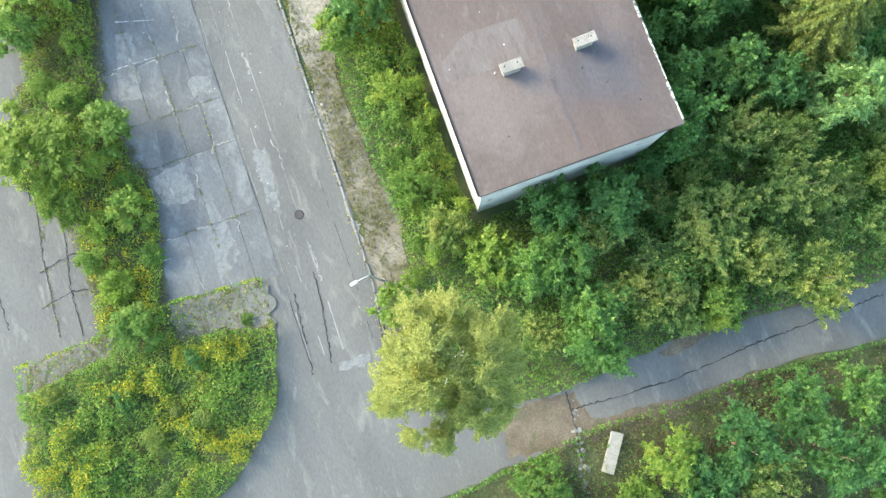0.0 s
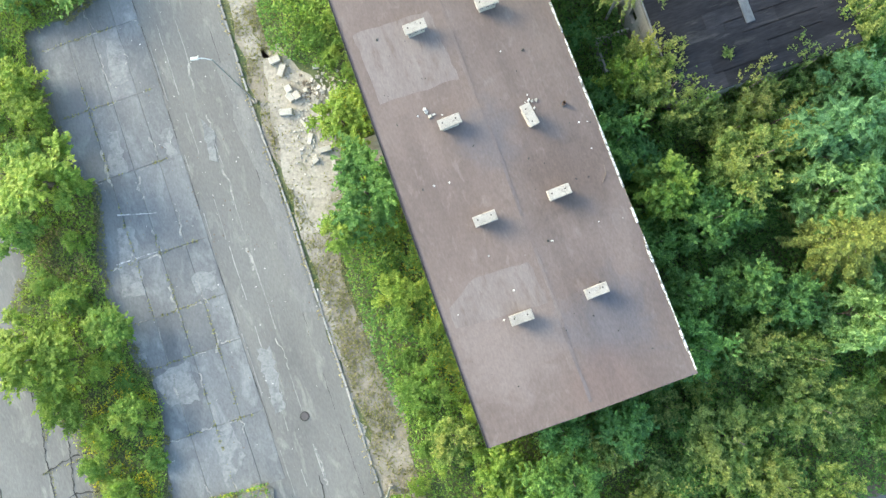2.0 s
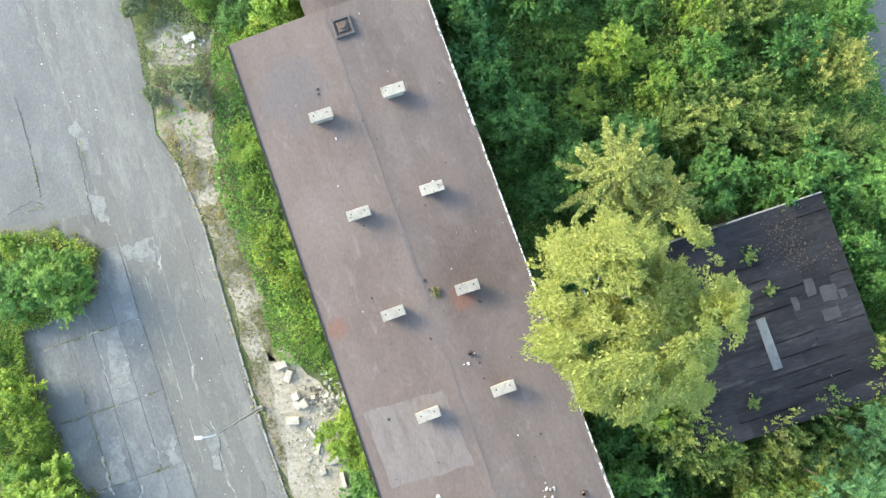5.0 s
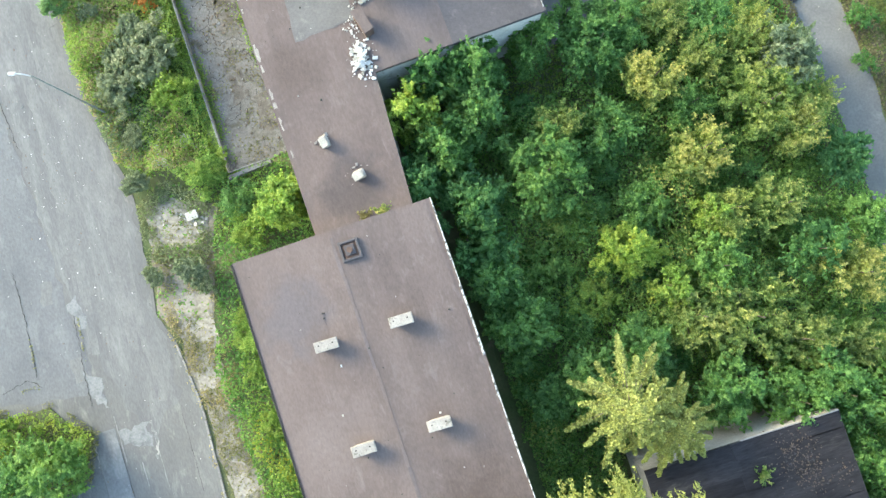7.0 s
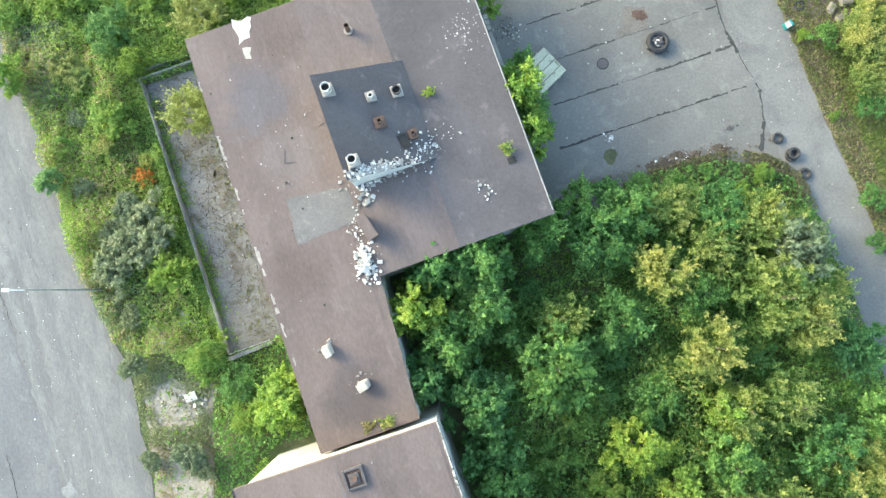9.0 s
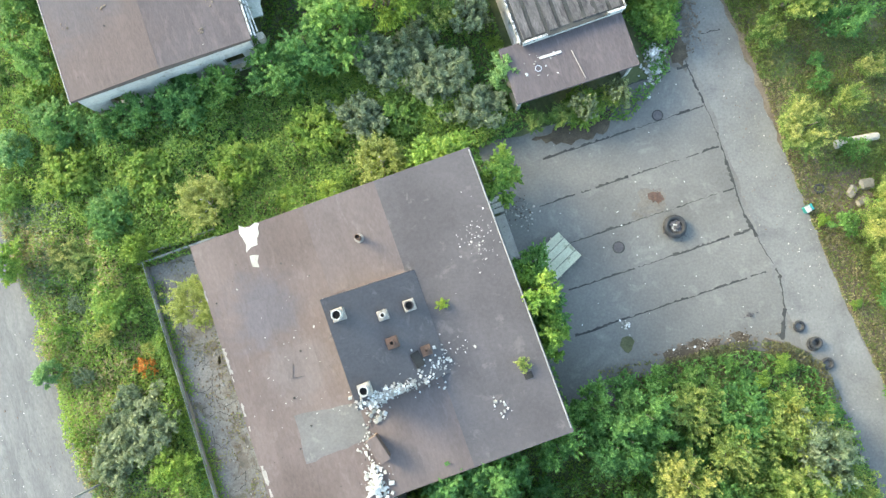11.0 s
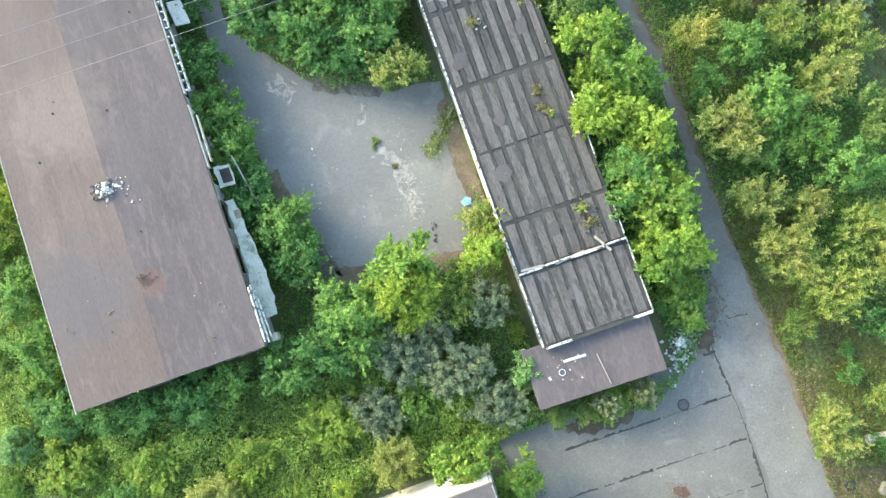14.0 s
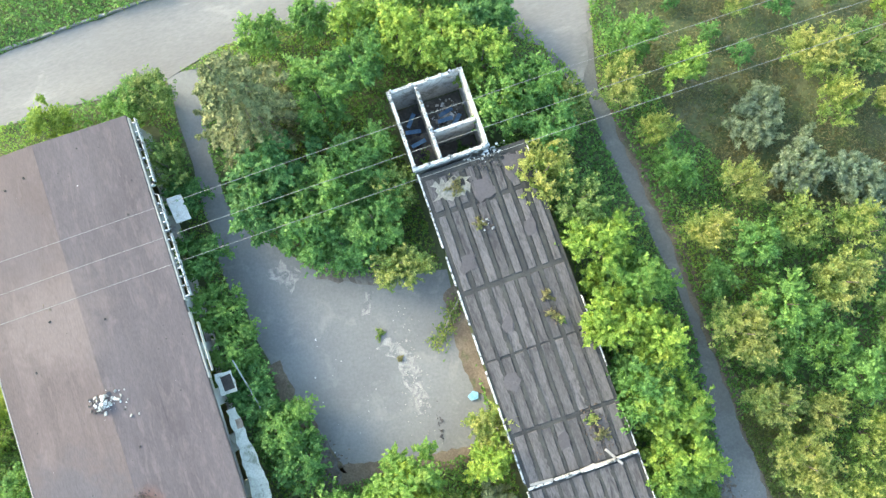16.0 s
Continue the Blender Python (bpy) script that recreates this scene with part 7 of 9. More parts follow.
plant("weed", [(4.9, -14.2, 1.92, 1.6), (-4.7, -1.9, 1.69, 3), (-24.2, 0.1, 1.46, 2), (3, 0.2, 1.7, 2.5), (1.8, 1.2, 2.07, 3), (-25.5, 4.1, 1.3, 2), (-3.2, 6.7, 1.72, 2), (-27.9, 13.2, 1.3, 2), (-30.9, 23.4, 1.77, 2.5), (-8.5, 25.4, 2.08, 2.5), (7.8, 48, 1.91, 2), (4.4, 49.9, 1.89, 2.5), (6.3, 53, 1.89, 2.5), (-15.7, 53.1, 1.53, 2), (-21.4, 62.6, 1.53, 2), (-23.9, 82.4, 2.1, 2), (-29.2, 82.4, 1.91, 2), (-17.5, 83.1, 1.91, 2), (-11.9, 85.4, 2.1, 2), (-6.2, 86.5, 1.91, 2)])
plant("weed", [(6.2, 86.9, 1.53, 1.8), (-31.7, 87.3, 1.53, 2), (11.2, 93.2, 1.6, 2), (6.8, 96.9, 1.34, 2)])
plant("yellow", [(24.3, 49.8, 2.32, 6), (14.5, 57.7, 2.13, 6.5), (21.4, 59.2, 1.79, 6), (11.6, 62.5, 1.95, 6.5), (-28.9, 76.4, 1.53, 2), (-1.7, 98.6, 1.65, 4.5), (-7.9, 109, 1.74, 5.3), (1.3, 114.9, 2.15, 6)])
plant("yellow", [(3.2, 120.1, 1.48, 4), (6.5, 121.3, 1.65, 4.5), (20.2, 123.7, 2.24, 3.5)])
plant("willow", [(-23.2, 55.9, 1.53, 2), (-25, 63, 1.7, 2.5), (20.2, 64, 2.15, 6), (-23.1, 65.3, 2.26, 2.8), (-9, 85.9, 1.81, 2.8), (-1, 86.5, 1.88, 3), (-3.6, 88.8, 2.42, 3.5), (-7.7, 90.1, 2.24, 3.5), (-5.1, 91.7, 1.5, 3), (-1.8, 93.3, 1.66, 4), (22.6, 115, 2.25, 3), (18.6, 115.8, 2.07, 3), (16.3, 119.3, 2.27, 2.5)])
plant("yellowgreen", [(-30.5, 26.5, 1.6, 3), (-7, 93.8, 2.14, 6.2), (-31.7, 118.5, 1.49, 3.5)])
plant("olive", [])
plant("yellow", [])
plant("young_birch", [(-19.8, 73.3, 1.9, 4), (-7.6, 82.9, 1.8, 3.8), (-19.3, 80.2, 2.0, 3.4)])
plant("yellowgreen", [(-29.2, 9.3, 2.9, 4.4), (-28.0, 5.6, 1.5, 2.6)])
plant("bright", [(-29.0, 21.4, 2.9, 4.6), (-30.6, 23.4, 1.6, 3.0)])
plant("olive", [(14, -2.4, 1.85, 4), (11.6, -1.9, 2.1, 4), (23.6, -0.9, 2.18, 5)])
# the separate crowns beyond the eastern lane
plant("yellow", [(13.9, 104.7, 2.3, 5.5), (16.2, 100.2, 1.7, 4.5), (17.6, 96.5, 2.2, 5), (19.4, 99.5, 1.4, 4), (20.5, 107.9, 2.0, 5), (14.6, 114.6, 1.6, 4), (12.2, 111.4, 1.6, 4.5), (20.6, 84.9, 1.9, 4), (24.7, 96.5, 1.8, 5)])
plant("maple", [(16.8, 106.4, 2.0, 5), (13.0, 108.0, 1.2, 3.2), (16.4, 103.1, 1.3, 3.6), (15.0, 110.4, 1.6, 4.5), (19.4, 104.0, 1.6, 4.5), (22.0, 102.2, 1.8, 5), (10.2, 115.4, 1.4, 3.8), (23.4, 92.2, 1.4, 4)])
plant("olive", [(20.4, 94.2, 2.2, 5), (18.8, 91.8, 1.2, 3), (22.6, 98.0, 1.8, 4.8), (17.9, 111.6, 1.9, 4.5), (22.2, 111.2, 2.0, 4.5), (9.2, 118.4, 1.3, 3.4), (24.4, 105.6, 2.0, 5)])
plant("maple", [(-31.4, 35.9, 1.9, 3.5), (-28.5, 36.8, 2.4, 3.8)])
plant("spruce", [(-17.6, 118.9, 4.3, 12.0)])
plant("birch", [(-0.9, -5.2, 4.2, 20.5), (7.3, 34.4, 5.4, 22.5), (10.6, 32.6, 3, 14)])
plant("maple", [(9.4, 66.3, 1.8, 5), (15.6, 66.4, 1.8, 4.6), (7.2, 64.6, 1.9, 5.2)])
plant("olive", [(12.5, 66.9, 1.9, 4.8), (18.4, 66.2, 1.7, 4.4), (20.6, 64.6, 1.6, 4.2), (22.4, 62, 1.6, 4.2)])
kind("orange", "turning_bush", "small bush with orange autumn leaves", "bush", 1.0, 1.6, broad("orange", 1.0, 1.6, 14, 900, 0.12, (41,), base=0.1))
plant("yellow", [(12.7, 28.2, 1.7, 7.6), (18.8, 26, 1.8, 7)])
plant("olive", [(15.4, 25, 1.9, 7), (22.4, 27.3, 1.7, 6.8), (25.2, 28.2, 1.6, 6.4)])
plant("bright", [(1.3, 77, 1.2, 7.4), (2.3, 74.2, 1.5, 7.6), (0.9, 79.6, 1, 7), (3.2, 71.4, 1.4, 6.6)])
plant("maple", [(-24.2, 86.2, 1.4, 3.8), (-21.8, 87, 1.3, 3.6), (-26.4, 85.4, 1.2, 3), (-18.6, 88, 1.4, 3.8)])
plant("olive", [(4.6, 86.2, 0.9, 2.6), (6.2, 86.8, 1, 2.8), (8, 87.4, 0.9, 2.6), (3, 85.8, 0.8, 2.4)])
plant("maple", [(3.4, 65.9, 1.6, 5.6), (5.9, 66.9, 1.4, 5)])
plant("bright", [(11.5, 92.2, 1, 2.6), (-12.8, 54.3, 1.8, 6.8)])
plant("weed", [(11.9, 94.2, 1, 1.8), (11.4, 95.8, 0.9, 2)])
plant("bright", [(10.6, 94.0, 1.3, 2.2)])
plant("orange", [(-23.5, 69.2, 0.75, 1.4)])
plant("willow", [(-24.2, 66.9, 1.3, 2.4), (-25.4, 65.2, 1, 2), (-27.6, 68.5, 0.8, 1.6), (-24, 59.6, 0.9, 1.6), (-22, 51, 0.9, 1.2)])
plant("yellow", [(-26, 71.4, 0.9, 2.2), (-23, 70.4, 0.6, 1.8)])
for x, y, r, h in ((-24.0, 56.2, 1.0, 1.8), (-19.9, 50.2, 1.2, 1.8), (-22.6, 49.8, 0.8, 1.2), (-18.9, 49.2, 0.8, 1.4)):
    tree("willow", x, y, r, h, random.Random(int(x * 7 + y)))
plant("gold_spruce", [(8.6, 42, 4.2, 12.5), (11.4, 40.6, 3.4, 10.5)])


def scatter(region, mix, gap, lo, hi, seed, stop=300, blocked=True):
    """Trees of mixed kinds between those already standing."""
    rng = random.Random(seed)
    xs, ys = [p[0] for p in region], [p[1] for p in region]
    names, weights = zip(*mix)
    miss = 0
    while miss < stop:
        p = (rng.uniform(min(xs), max(xs)), rng.uniform(min(ys), max(ys)))
        s = rng.uniform(lo, hi)
        if not inside(p, region) or (blocked and any(inside(p, b) for b in BLOCKED)) or any((p[0] - x) ** 2 + (p[1] - y) ** 2 < (gap * (r + s)) ** 2 for x, y, r in GROWN):
            miss += 1
            continue
        miss = 0
        k = rng.choices(names, weights)[0]
        tree(k, p[0], p[1], s, s * rng.uniform(1.2, 1.5) * KINDS[k][4] / KINDS[k][3] * 0.7, rng)


scatter([(13.6, 8.0), (7.5, 5.4), (2.5, 2.5), (1, -4), (7, -6), (14, -3), (20, -1.5), (30, 1.5), (31.5, 8)], (("olive", 5), ("yellow", 2), ("maple", 2)), 0.84, 1.3, 2.0, 99)
scatter([(13.6, 8.0), (7.5, 5.4), (2.5, 2.5), (1, -4), (7, -6), (14, -3), (20, -1.5), (30, 1.5), (31.5, 5), (31.5, 40), (28, 52), (24, 61), (21, 66), (12, 66), (6, 63), (-4, 60), (-2, 54)],
        (("dark", 4), ("maple", 4), ("olive", 3)), 0.84, 1.4, 2.1, 100)
scatter([(8, -14), (12, -12), (20, -9.5), (32, -5), (32, -18), (0, -19), (-1, -18)], (("maple", 3), ("olive", 1), ("weed", 2)), 0.95, 1.2, 1.8, 101)
scatter([(-3.5, -2), (0.5, 4), (-14.5, 49), (-17, 47), (-13, 36), (-8.4, 28), (-7, 18), (-4, 6)], (("weed", 4), ("bright", 1)), 0.75, 0.6, 1.0, 102)
scatter(HEDGE, (("weed", 3), ("bright", 2)), 0.95, 0.7, 1.2, 103, blocked=False)
scatter([(-35, 82), (-32, 73), (-28.5, 65), (-26, 60), (-23, 57), (-18, 56), (-24, 77), (-19, 78), (-2, 83.5), (2, 86), (1, 92), (-3, 96), (-13, 93), (-15, 89), (-28, 85.5), (-35, 104), (-36, 100)],
        (("weed", 3), ("bright", 4), ("pale", 2), ("willow", 1), ("yellowgreen", 1)), 1.1, 0.7, 1.4, 104)
scatter([(-22, 120), (-19, 113), (-12, 109), (-6, 110), (-9, 116), (-9.5, 122), (-3, 122.6), (-1, 118), (3, 119.5), (0, 125), (-6, 128.5), (-12, 127), (-20, 124)], (("maple", 4), ("dark", 2), ("bright", 1)), 0.82, 1.4, 2.0, 105)
scatter([(23.5, 84), (27, 76), (31, 66), (33, 62), (33, 133), (10, 133), (9, 124), (11, 118.5), (18.3, 100)], (("olive", 3), ("sapling", 3), ("yellow", 2), ("weed", 2)), 1.25, 0.7, 1.2, 108)


# saplings in the gaps of the wood
TALL, GROWN = GROWN, []
scatter([(13.4, 9.0), (8, 6.4), (14, -1.5), (31, 3), (29, 40), (26, 54), (22, 62), (18, 66), (9, 65), (2, 61.5), (-3, 59), (-1.6, 54.5), (5.4, 33)], (("sapling", 1),), 1.3, 0.9, 1.4, 120)
GROWN = TALL + GROWN

# ---- undergrowth ----
def grid_noise(cell, seed, size=256):
    g = np.random.default_rng(seed).uniform(0, 1, (size, size))

    def at(x, y):
        u, v = (x + 400) / cell, (y + 400) / cell
        i, j = np.floor(u).astype(int), np.floor(v).astype(int)
        fu, fv = u - i, v - j
        fu, fv = fu * fu * (3 - 2 * fu), fv * fv * (3 - 2 * fv)
        a = g[i % size, j % size] * (1 - fu) + g[(i + 1) % size, j % size] * fu
        b = g[i % size, (j + 1) % size] * (1 - fu) + g[(i + 1) % size, (j + 1) % size] * fu
        return a * (1 - fv) + b * fv

    return at


def inside_many(x, y, poly):
    hit = np.zeros(len(x), bool)
    for (x0, y0), (x1, y1) in zip(poly, list(poly[1:]) + list(poly[:1])):
        if y0 != y1:
            hit ^= ((y0 > y) != (y1 > y)) & (x < (x1 - x0) * (y - y0) / (y1 - y0) + x0)
    return hit


step = lambda v, a, b: np.clip((v - a) / (b - a), 0, 1)
BIG, MIDDLE, SMALL = grid_noise(6.0, 1), grid_noise(2.2, 2), grid_noise(0.8, 3)


def grown(poly, d):
    """An outline pushed outwards by d."""
    turn = 1 if sum(a[0] * b[1] - b[0] * a[1] for a, b in zip(poly, poly[1:] + poly[:1])) > 0 else -1
    out = []
    for a, b, c in zip(poly[-1:] + poly[:-1], poly, poly[1:] + poly[:1]):
        t = (Vector(c) - Vector(a)).normalized()
        out.append((b[0] + turn * t.y * d, b[1] - turn * t.x * d))
    return out


def carpet(name, label, material, per_m2, size, region, height, take, seed, blocked=True, lift=0.0, long=1.6, category="undergrowth"):
    """Low plants over a region: leaves on a rolling, tufted canopy."""
    rng = np.random.default_rng(seed)
    xs, ys = [p[0] for p in region], [p[1] for p in region]
    n = int((max(xs) - min(xs)) * (max(ys) - min(ys)) * per_m2)
    x, y = rng.uniform(min(xs), max(xs), n), rng.uniform(min(ys), max(ys), n)
    keep = inside_many(x, y, region) & (take(x, y) > rng.uniform(0, 1, n))
    if blocked:
        for b in BLOCKED:
            if b is BARE:
                continue
            keep &= ~inside_many(x, y, b)
    x, y = x[keep], y[keep]
    z = lift + height * (0.25 + 0.9 * MIDDLE(x, y) ** 2 + 0.5 * SMALL(x, y)) * rng.uniform(0.45, 1.0, len(x))
    N = np.stack([rng.normal(0, 0.3, len(x)), rng.normal(0, 0.3, len(x)), np.full(len(x), 0.9)], 1)
    th = 14 * SMALL(x, y) + 5 * MIDDLE(x, y)
    ob = new(name, leaf_mesh(name, np.stack([x, y, z], 1), N, size, material, long, 0.25, seed, np.stack([np.cos(th), np.sin(th), np.full(len(x), 0.5)], 1)))
    return tagged(ob, label, category, kind="stuff")


ALL = [(-38, -22), (36, -22), (36, 138), (-48, 138), (-42, 96), (-30, 66), (-22, 46)]
MASK = [(x - 0.6, y) for x, y in KERB + LANE[:3]] + VERGE[11:]
DUMP = [(-24.0, 54.2), (-22.2, 58.4), (-20.6, 56.4), (-18.8, 54.6), (-19.0, 50.6), (-18.2, 48.8), (-18.6, 46.4), (-22.6, 46.8), (-22.4, 49.4), (-20.6, 50.2), (-22.6, 52.4)]
SOUTHERN = [(-2, -15.6), (5.1, -12.6), (9.0, -10.8), (14.5, -9.4), (19.7, -7.6), (29.0, -5.2), (36, -3.4), (36, -22), (-2, -22)]
SWARD = [(14.6, 98.6), (18.4, 88.9), (20.3, 81.8), (23.1, 74.1), (27.1, 64.4), (30.6, 53), (36, 53), (36, 92), (22, 94), (17.5, 102)]
SCRUB = [(-22.6, 57.0), (-25.4, 57.6), (-28.6, 64.4), (-31.0, 71.8), (-34.4, 79.8), (-30.0, 80.5), (-25.6, 77.0), (-24.4, 72.0), (-19.2, 57.4)]
EASTERN = [(7.6, 123), (16, 114), (26, 108), (38, 100), (38, 142), (5, 142)]
off_verge = lambda x, y: np.where(inside_many(x, y, MASK) | inside_many(x, y, SANDY) | inside_many(x, y, DUMP), np.where(inside_many(x, y, DUMP), 0.1, 0.0), np.where(inside_many(x, y, SWARD) | inside_many(x, y, EASTERN), 0.0 * x, np.where(inside_many(x, y, SCRUB), 0.35, np.where(inside_many(x, y, SOUTHERN), 0.1, 1.0))))
sheet("sward_soil", [(x + 0.5, y) for x, y in SWARD[:6]] + SWARD[6:], 0.033, 0.1, "turf", "thin brown-green turf beside the lane", "grass", rag=0.3, step=0.8, seed=620)
carpet("sward", "short mixed grass, brown and green, beside the lane", "brown_grass", 170, 0.075, SWARD, 0.22, lambda x, y: 0.3 + 0.7 * step(1 - MIDDLE(x, y), 0.3, 0.7), 240, long=2.8)
TRODDEN = [(21.3, 82.2), (22.9, 82.4), (25.0, 82.6), (26.2, 80.4), (25.0, 78.4), (23.6, 77.6), (22.6, 78.6)]
LANE_EDGE = [(x - 0.3, y) for x, y in SWARD[1:6]] + [(x + 2.4, y) for x, y in SWARD[5:0:-1]]
carpet("lane_dry_grass", "dry tan grass along the lane", "straw", 90, 0.085, LANE_EDGE, 0.2, lambda x, y: 0.2 + 0.8 * step(SMALL(x, y) + MIDDLE(x, y), 0.8, 1.3), 271, long=2.8)
carpet("sward_green", "soft green grass beside the lane", "grass", 190, 0.095, SWARD, 0.3, lambda x, y: np.where(inside_many(x, y, TRODDEN) | inside_many(x, y, LANE_EDGE), 0.15, 0.3 + 0.7 * step(MIDDLE(x + 2, y) + BIG(x, y), 0.6, 1.1)), 241, long=2.4)
carpet("undergrowth_green", "dense green undergrowth of nettles and seedlings", "maple", 36, 0.16, ALL, 0.9, lambda x, y: off_verge(x, y) * step(BIG(x, y), 0.3, 0.55), 201)
carpet("undergrowth_weeds", "yellow-green tall weeds and goldenrod", "weed", 64, 0.092, ALL, 0.8, lambda x, y: off_verge(x, y) * step(1 - BIG(x, y), 0.35, 0.6), 202)
carpet("undergrowth_dark", "low foliage in the shade of the trees", "maple", 13, 0.19, ALL, 0.5, lambda x, y: off_verge(x, y), 203)
MEADOW = [(-34, 80), (-31, 72), (-28.5, 64.5), (-24.5, 57), (-18, 56), (-24, 77), (-19, 78), (-2, 83.5), (2, 86), (-3, 90), (-13, 90), (-15, 88.5), (-28, 85.5), (-36, 104), (-38, 96)]
carpet("meadow_base", "lush green undergrowth between the buildings", "meadow", 150, 0.105, MEADOW, 1.6, lambda x, y: off_verge(x, y) * (0.45 + 0.55 * step(MIDDLE(x + 2, y + 2), 0.2, 0.5)), 260)
carpet("meadow_weeds", "dense thicket of bright green weeds", "meadow", 60, 0.13, MEADOW, 1.5, lambda x, y: off_verge(x, y) * step(MIDDLE(x + 7, y), 0.35, 0.7), 213)
carpet("meadow_yellow", "yellow-green goldenrod thicket", "weed", 60, 0.12, MEADOW, 1.3, lambda x, y: off_verge(x, y) * step(BIG(x + 3, y + 8), 0.3, 0.6), 214)
ROADSIDE = [(-22.8, 57.0), (-25.0, 57.6), (-28.4, 64.0), (-30.6, 71.0), (-34.2, 79.4), (-31.0, 79.6), (-27.0, 70.0), (-24.6, 62.0)]
carpet("scrub_grey", "grey-green mugwort among the roadside weeds", "willow", 170, 0.10, SCRUB, 1.3, lambda x, y: step(BIG(x + 5, y + 2), 0.35, 0.6), 250, long=2.2)
carpet("scrub_yellow", "yellowing goldenrod among the roadside weeds", "meadow", 80, 0.11, SCRUB, 1.5, lambda x, y: step(1 - BIG(x + 5, y + 2), 0.35, 0.65), 251, long=2.0)
carpet("scrub_dry", "dry stalks among the roadside weeds", "straw", 95, 0.09, SCRUB, 1.5, lambda x, y: step(MIDDLE(x, y + 9), 0.3, 0.65), 252, long=2.8)
carpet("roadside_straw", "dry straw-coloured stalks along the lane", "straw", 70, 0.10, ROADSIDE, 1.0, lambda x, y: 0.3 + 0.7 * step(SMALL(x, y), 0.3, 0.7), 242, long=2.8)
carpet("meadow_straw", "dry stalks among the weeds", "dry", 12, 0.10, MEADOW, 1.5, lambda x, y: step(1 - MIDDLE(x + 7, y), 0.35, 0.65), 243, long=2.8)
THICKET = [(13.4, 9.0), (8, 6.4), (14, -1.5), (31, 3), (31, 40), (27, 54), (24, 60), (20, 66), (9, 65), (5, 62), (-5, 60), (-2.6, 54.5), (4.5, 33)]
carpet("thicket", "head-high thicket of saplings between the trees", "maple", 70, 0.13, THICKET, 2.8, lambda x, y: 0.35 + 0.65 * step(MIDDLE(x + 5, y + 3), 0.2, 0.55), 215)
carpet("thicket_olive", "olive-green saplings between the trees", "olive", 60, 0.12, THICKET, 2.8, lambda x, y: step(1 - MIDDLE(x + 5, y + 3), 0.3, 0.6) * step(BIG(x, y + 4), 0.3, 0.6), 216)
carpet("verge_grass", "thin dry grass over the sandy verge", "verge", 90, 0.075, VERGE, 0.16, lambda x, y: np.where(inside_many(x, y, SANDY) | inside_many(x, y, DUMP), np.where(inside_many(x, y, DUMP), 0.35 * step(SMALL(x, y), 0.4, 0.7), 0.06), 0.25 + 0.75 * step(SMALL(x, y) + MIDDLE(x, y), 0.7, 1.2)), 217, long=3.2)
for k, pts in enumerate(([(-23.6, 54.0), (-22.2, 55.6), (-20.1, 54.9), (-18.8, 53.2), (-19.6, 51.4), (-22.9, 51.4)], [(-19.1, 41.0), (-17.3, 40.8), (-18.0, 44.0), (-18.8, 48.5), (-21.6, 48.8), (-20.6, 45.4)])):
    carpet("sand_edge_grass", "grey-green and dry grass round the bared sand", ("willow", "straw")[k], (200, 60)[k], 0.08, grown(pts, 1.0), 0.3, lambda x, y, q=grown(pts, -0.7): np.where(inside_many(x, y, q), 0.02, step(SMALL(x, y) + MIDDLE(x, y), 0.6, 1.2)), 265 + k, long=2.6)
carpet("dry_grass", "dry straw-coloured grass on the verges", "dry", 40, 0.08, ALL, 0.22, lambda x, y: np.where(inside_many(x, y, VERGE), 0.28 * step(MIDDLE(x, y), 0.35, 0.75), 0.1), 204, long=3.0)
WESTSTRIP = [AL(-0.4, 0), AL(-0.4, 48.5), (-17.4, 47.5), (-15.2, 38), (-12.4, 32), (-9.4, 28.5), (-8.3, 20), (-6.6, 12), (-3.4, 1)]
carpet("strip_weeds", "tall bright weeds along the long block's wall", "bright", 60, 0.14, WESTSTRIP, 1.4, lambda x, y: 0.25 + 0.75 * step(MIDDLE(x, y), 0.35, 0.6), 205)
carpet("strip_flowers", "yellow-flowering goldenrod by the wall", "flower", 30, 0.09, WESTSTRIP, 1.6, lambda x, y: step(BIG(x + 9, y), 0.62, 0.8), 206)
WOODSIDE = [(6.8, 68.9), (9.9, 69.5), (12.6, 69.8), (14.9, 70.5), (17.4, 70.9), (19.8, 70.7), (22.0, 69.4), (23.2, 66.9), (23.9, 64.3), (22.6, 64.5), (21.0, 67.2), (18.6, 68.0), (14.0, 67.4), (9.5, 67.2)]
carpet("woodside_grass", "brown and green grass at the wood's edge", "brown_grass", 240, 0.09, WOODSIDE, 0.4, lambda x, y: 0.15 + 0.85 * step(SMALL(x, y) + MIDDLE(x, y), 0.75, 1.25), 270, blocked=False, lift=0.03, long=2.6)
plant("sapling", [(15.7, 69.2, 0.6, 1.0), (16.6, 68.3, 0.7, 1.2), (13.2, 68.6, 0.8, 1.5), (10.6, 68.3, 1.0, 2.2), (8.4, 68.0, 1.0, 2.4), (21.9, 66.2, 0.8, 1.6), (24.2, 84.2, 0.6, 0.8), (28.6, 88.8, 0.7, 0.9), (22.4, 90.2, 0.6, 0.8)])
plant("bright", [(17.8, 68.2, 0.6, 1.0), (19.3, 69.3, 0.7, 1.1)])
plant("yellow", [(25.6, 78.4, 1.7, 3.6), (26.3, 75.4, 1.3, 3.0), (26.7, 80.4, 1.5, 3.4)])
plant("sapling", [(23.6, 78.7, 0.9, 2.0), (26.6, 73.8, 1.0, 2.0), (26.7, 67.5, 1.0, 1.8), (26.9, 64.4, 0.8, 1.4)])
plant("bright", [(22.4, 79.0, 0.45, 0.7), (24.4, 73.3, 0.4, 0.6)])
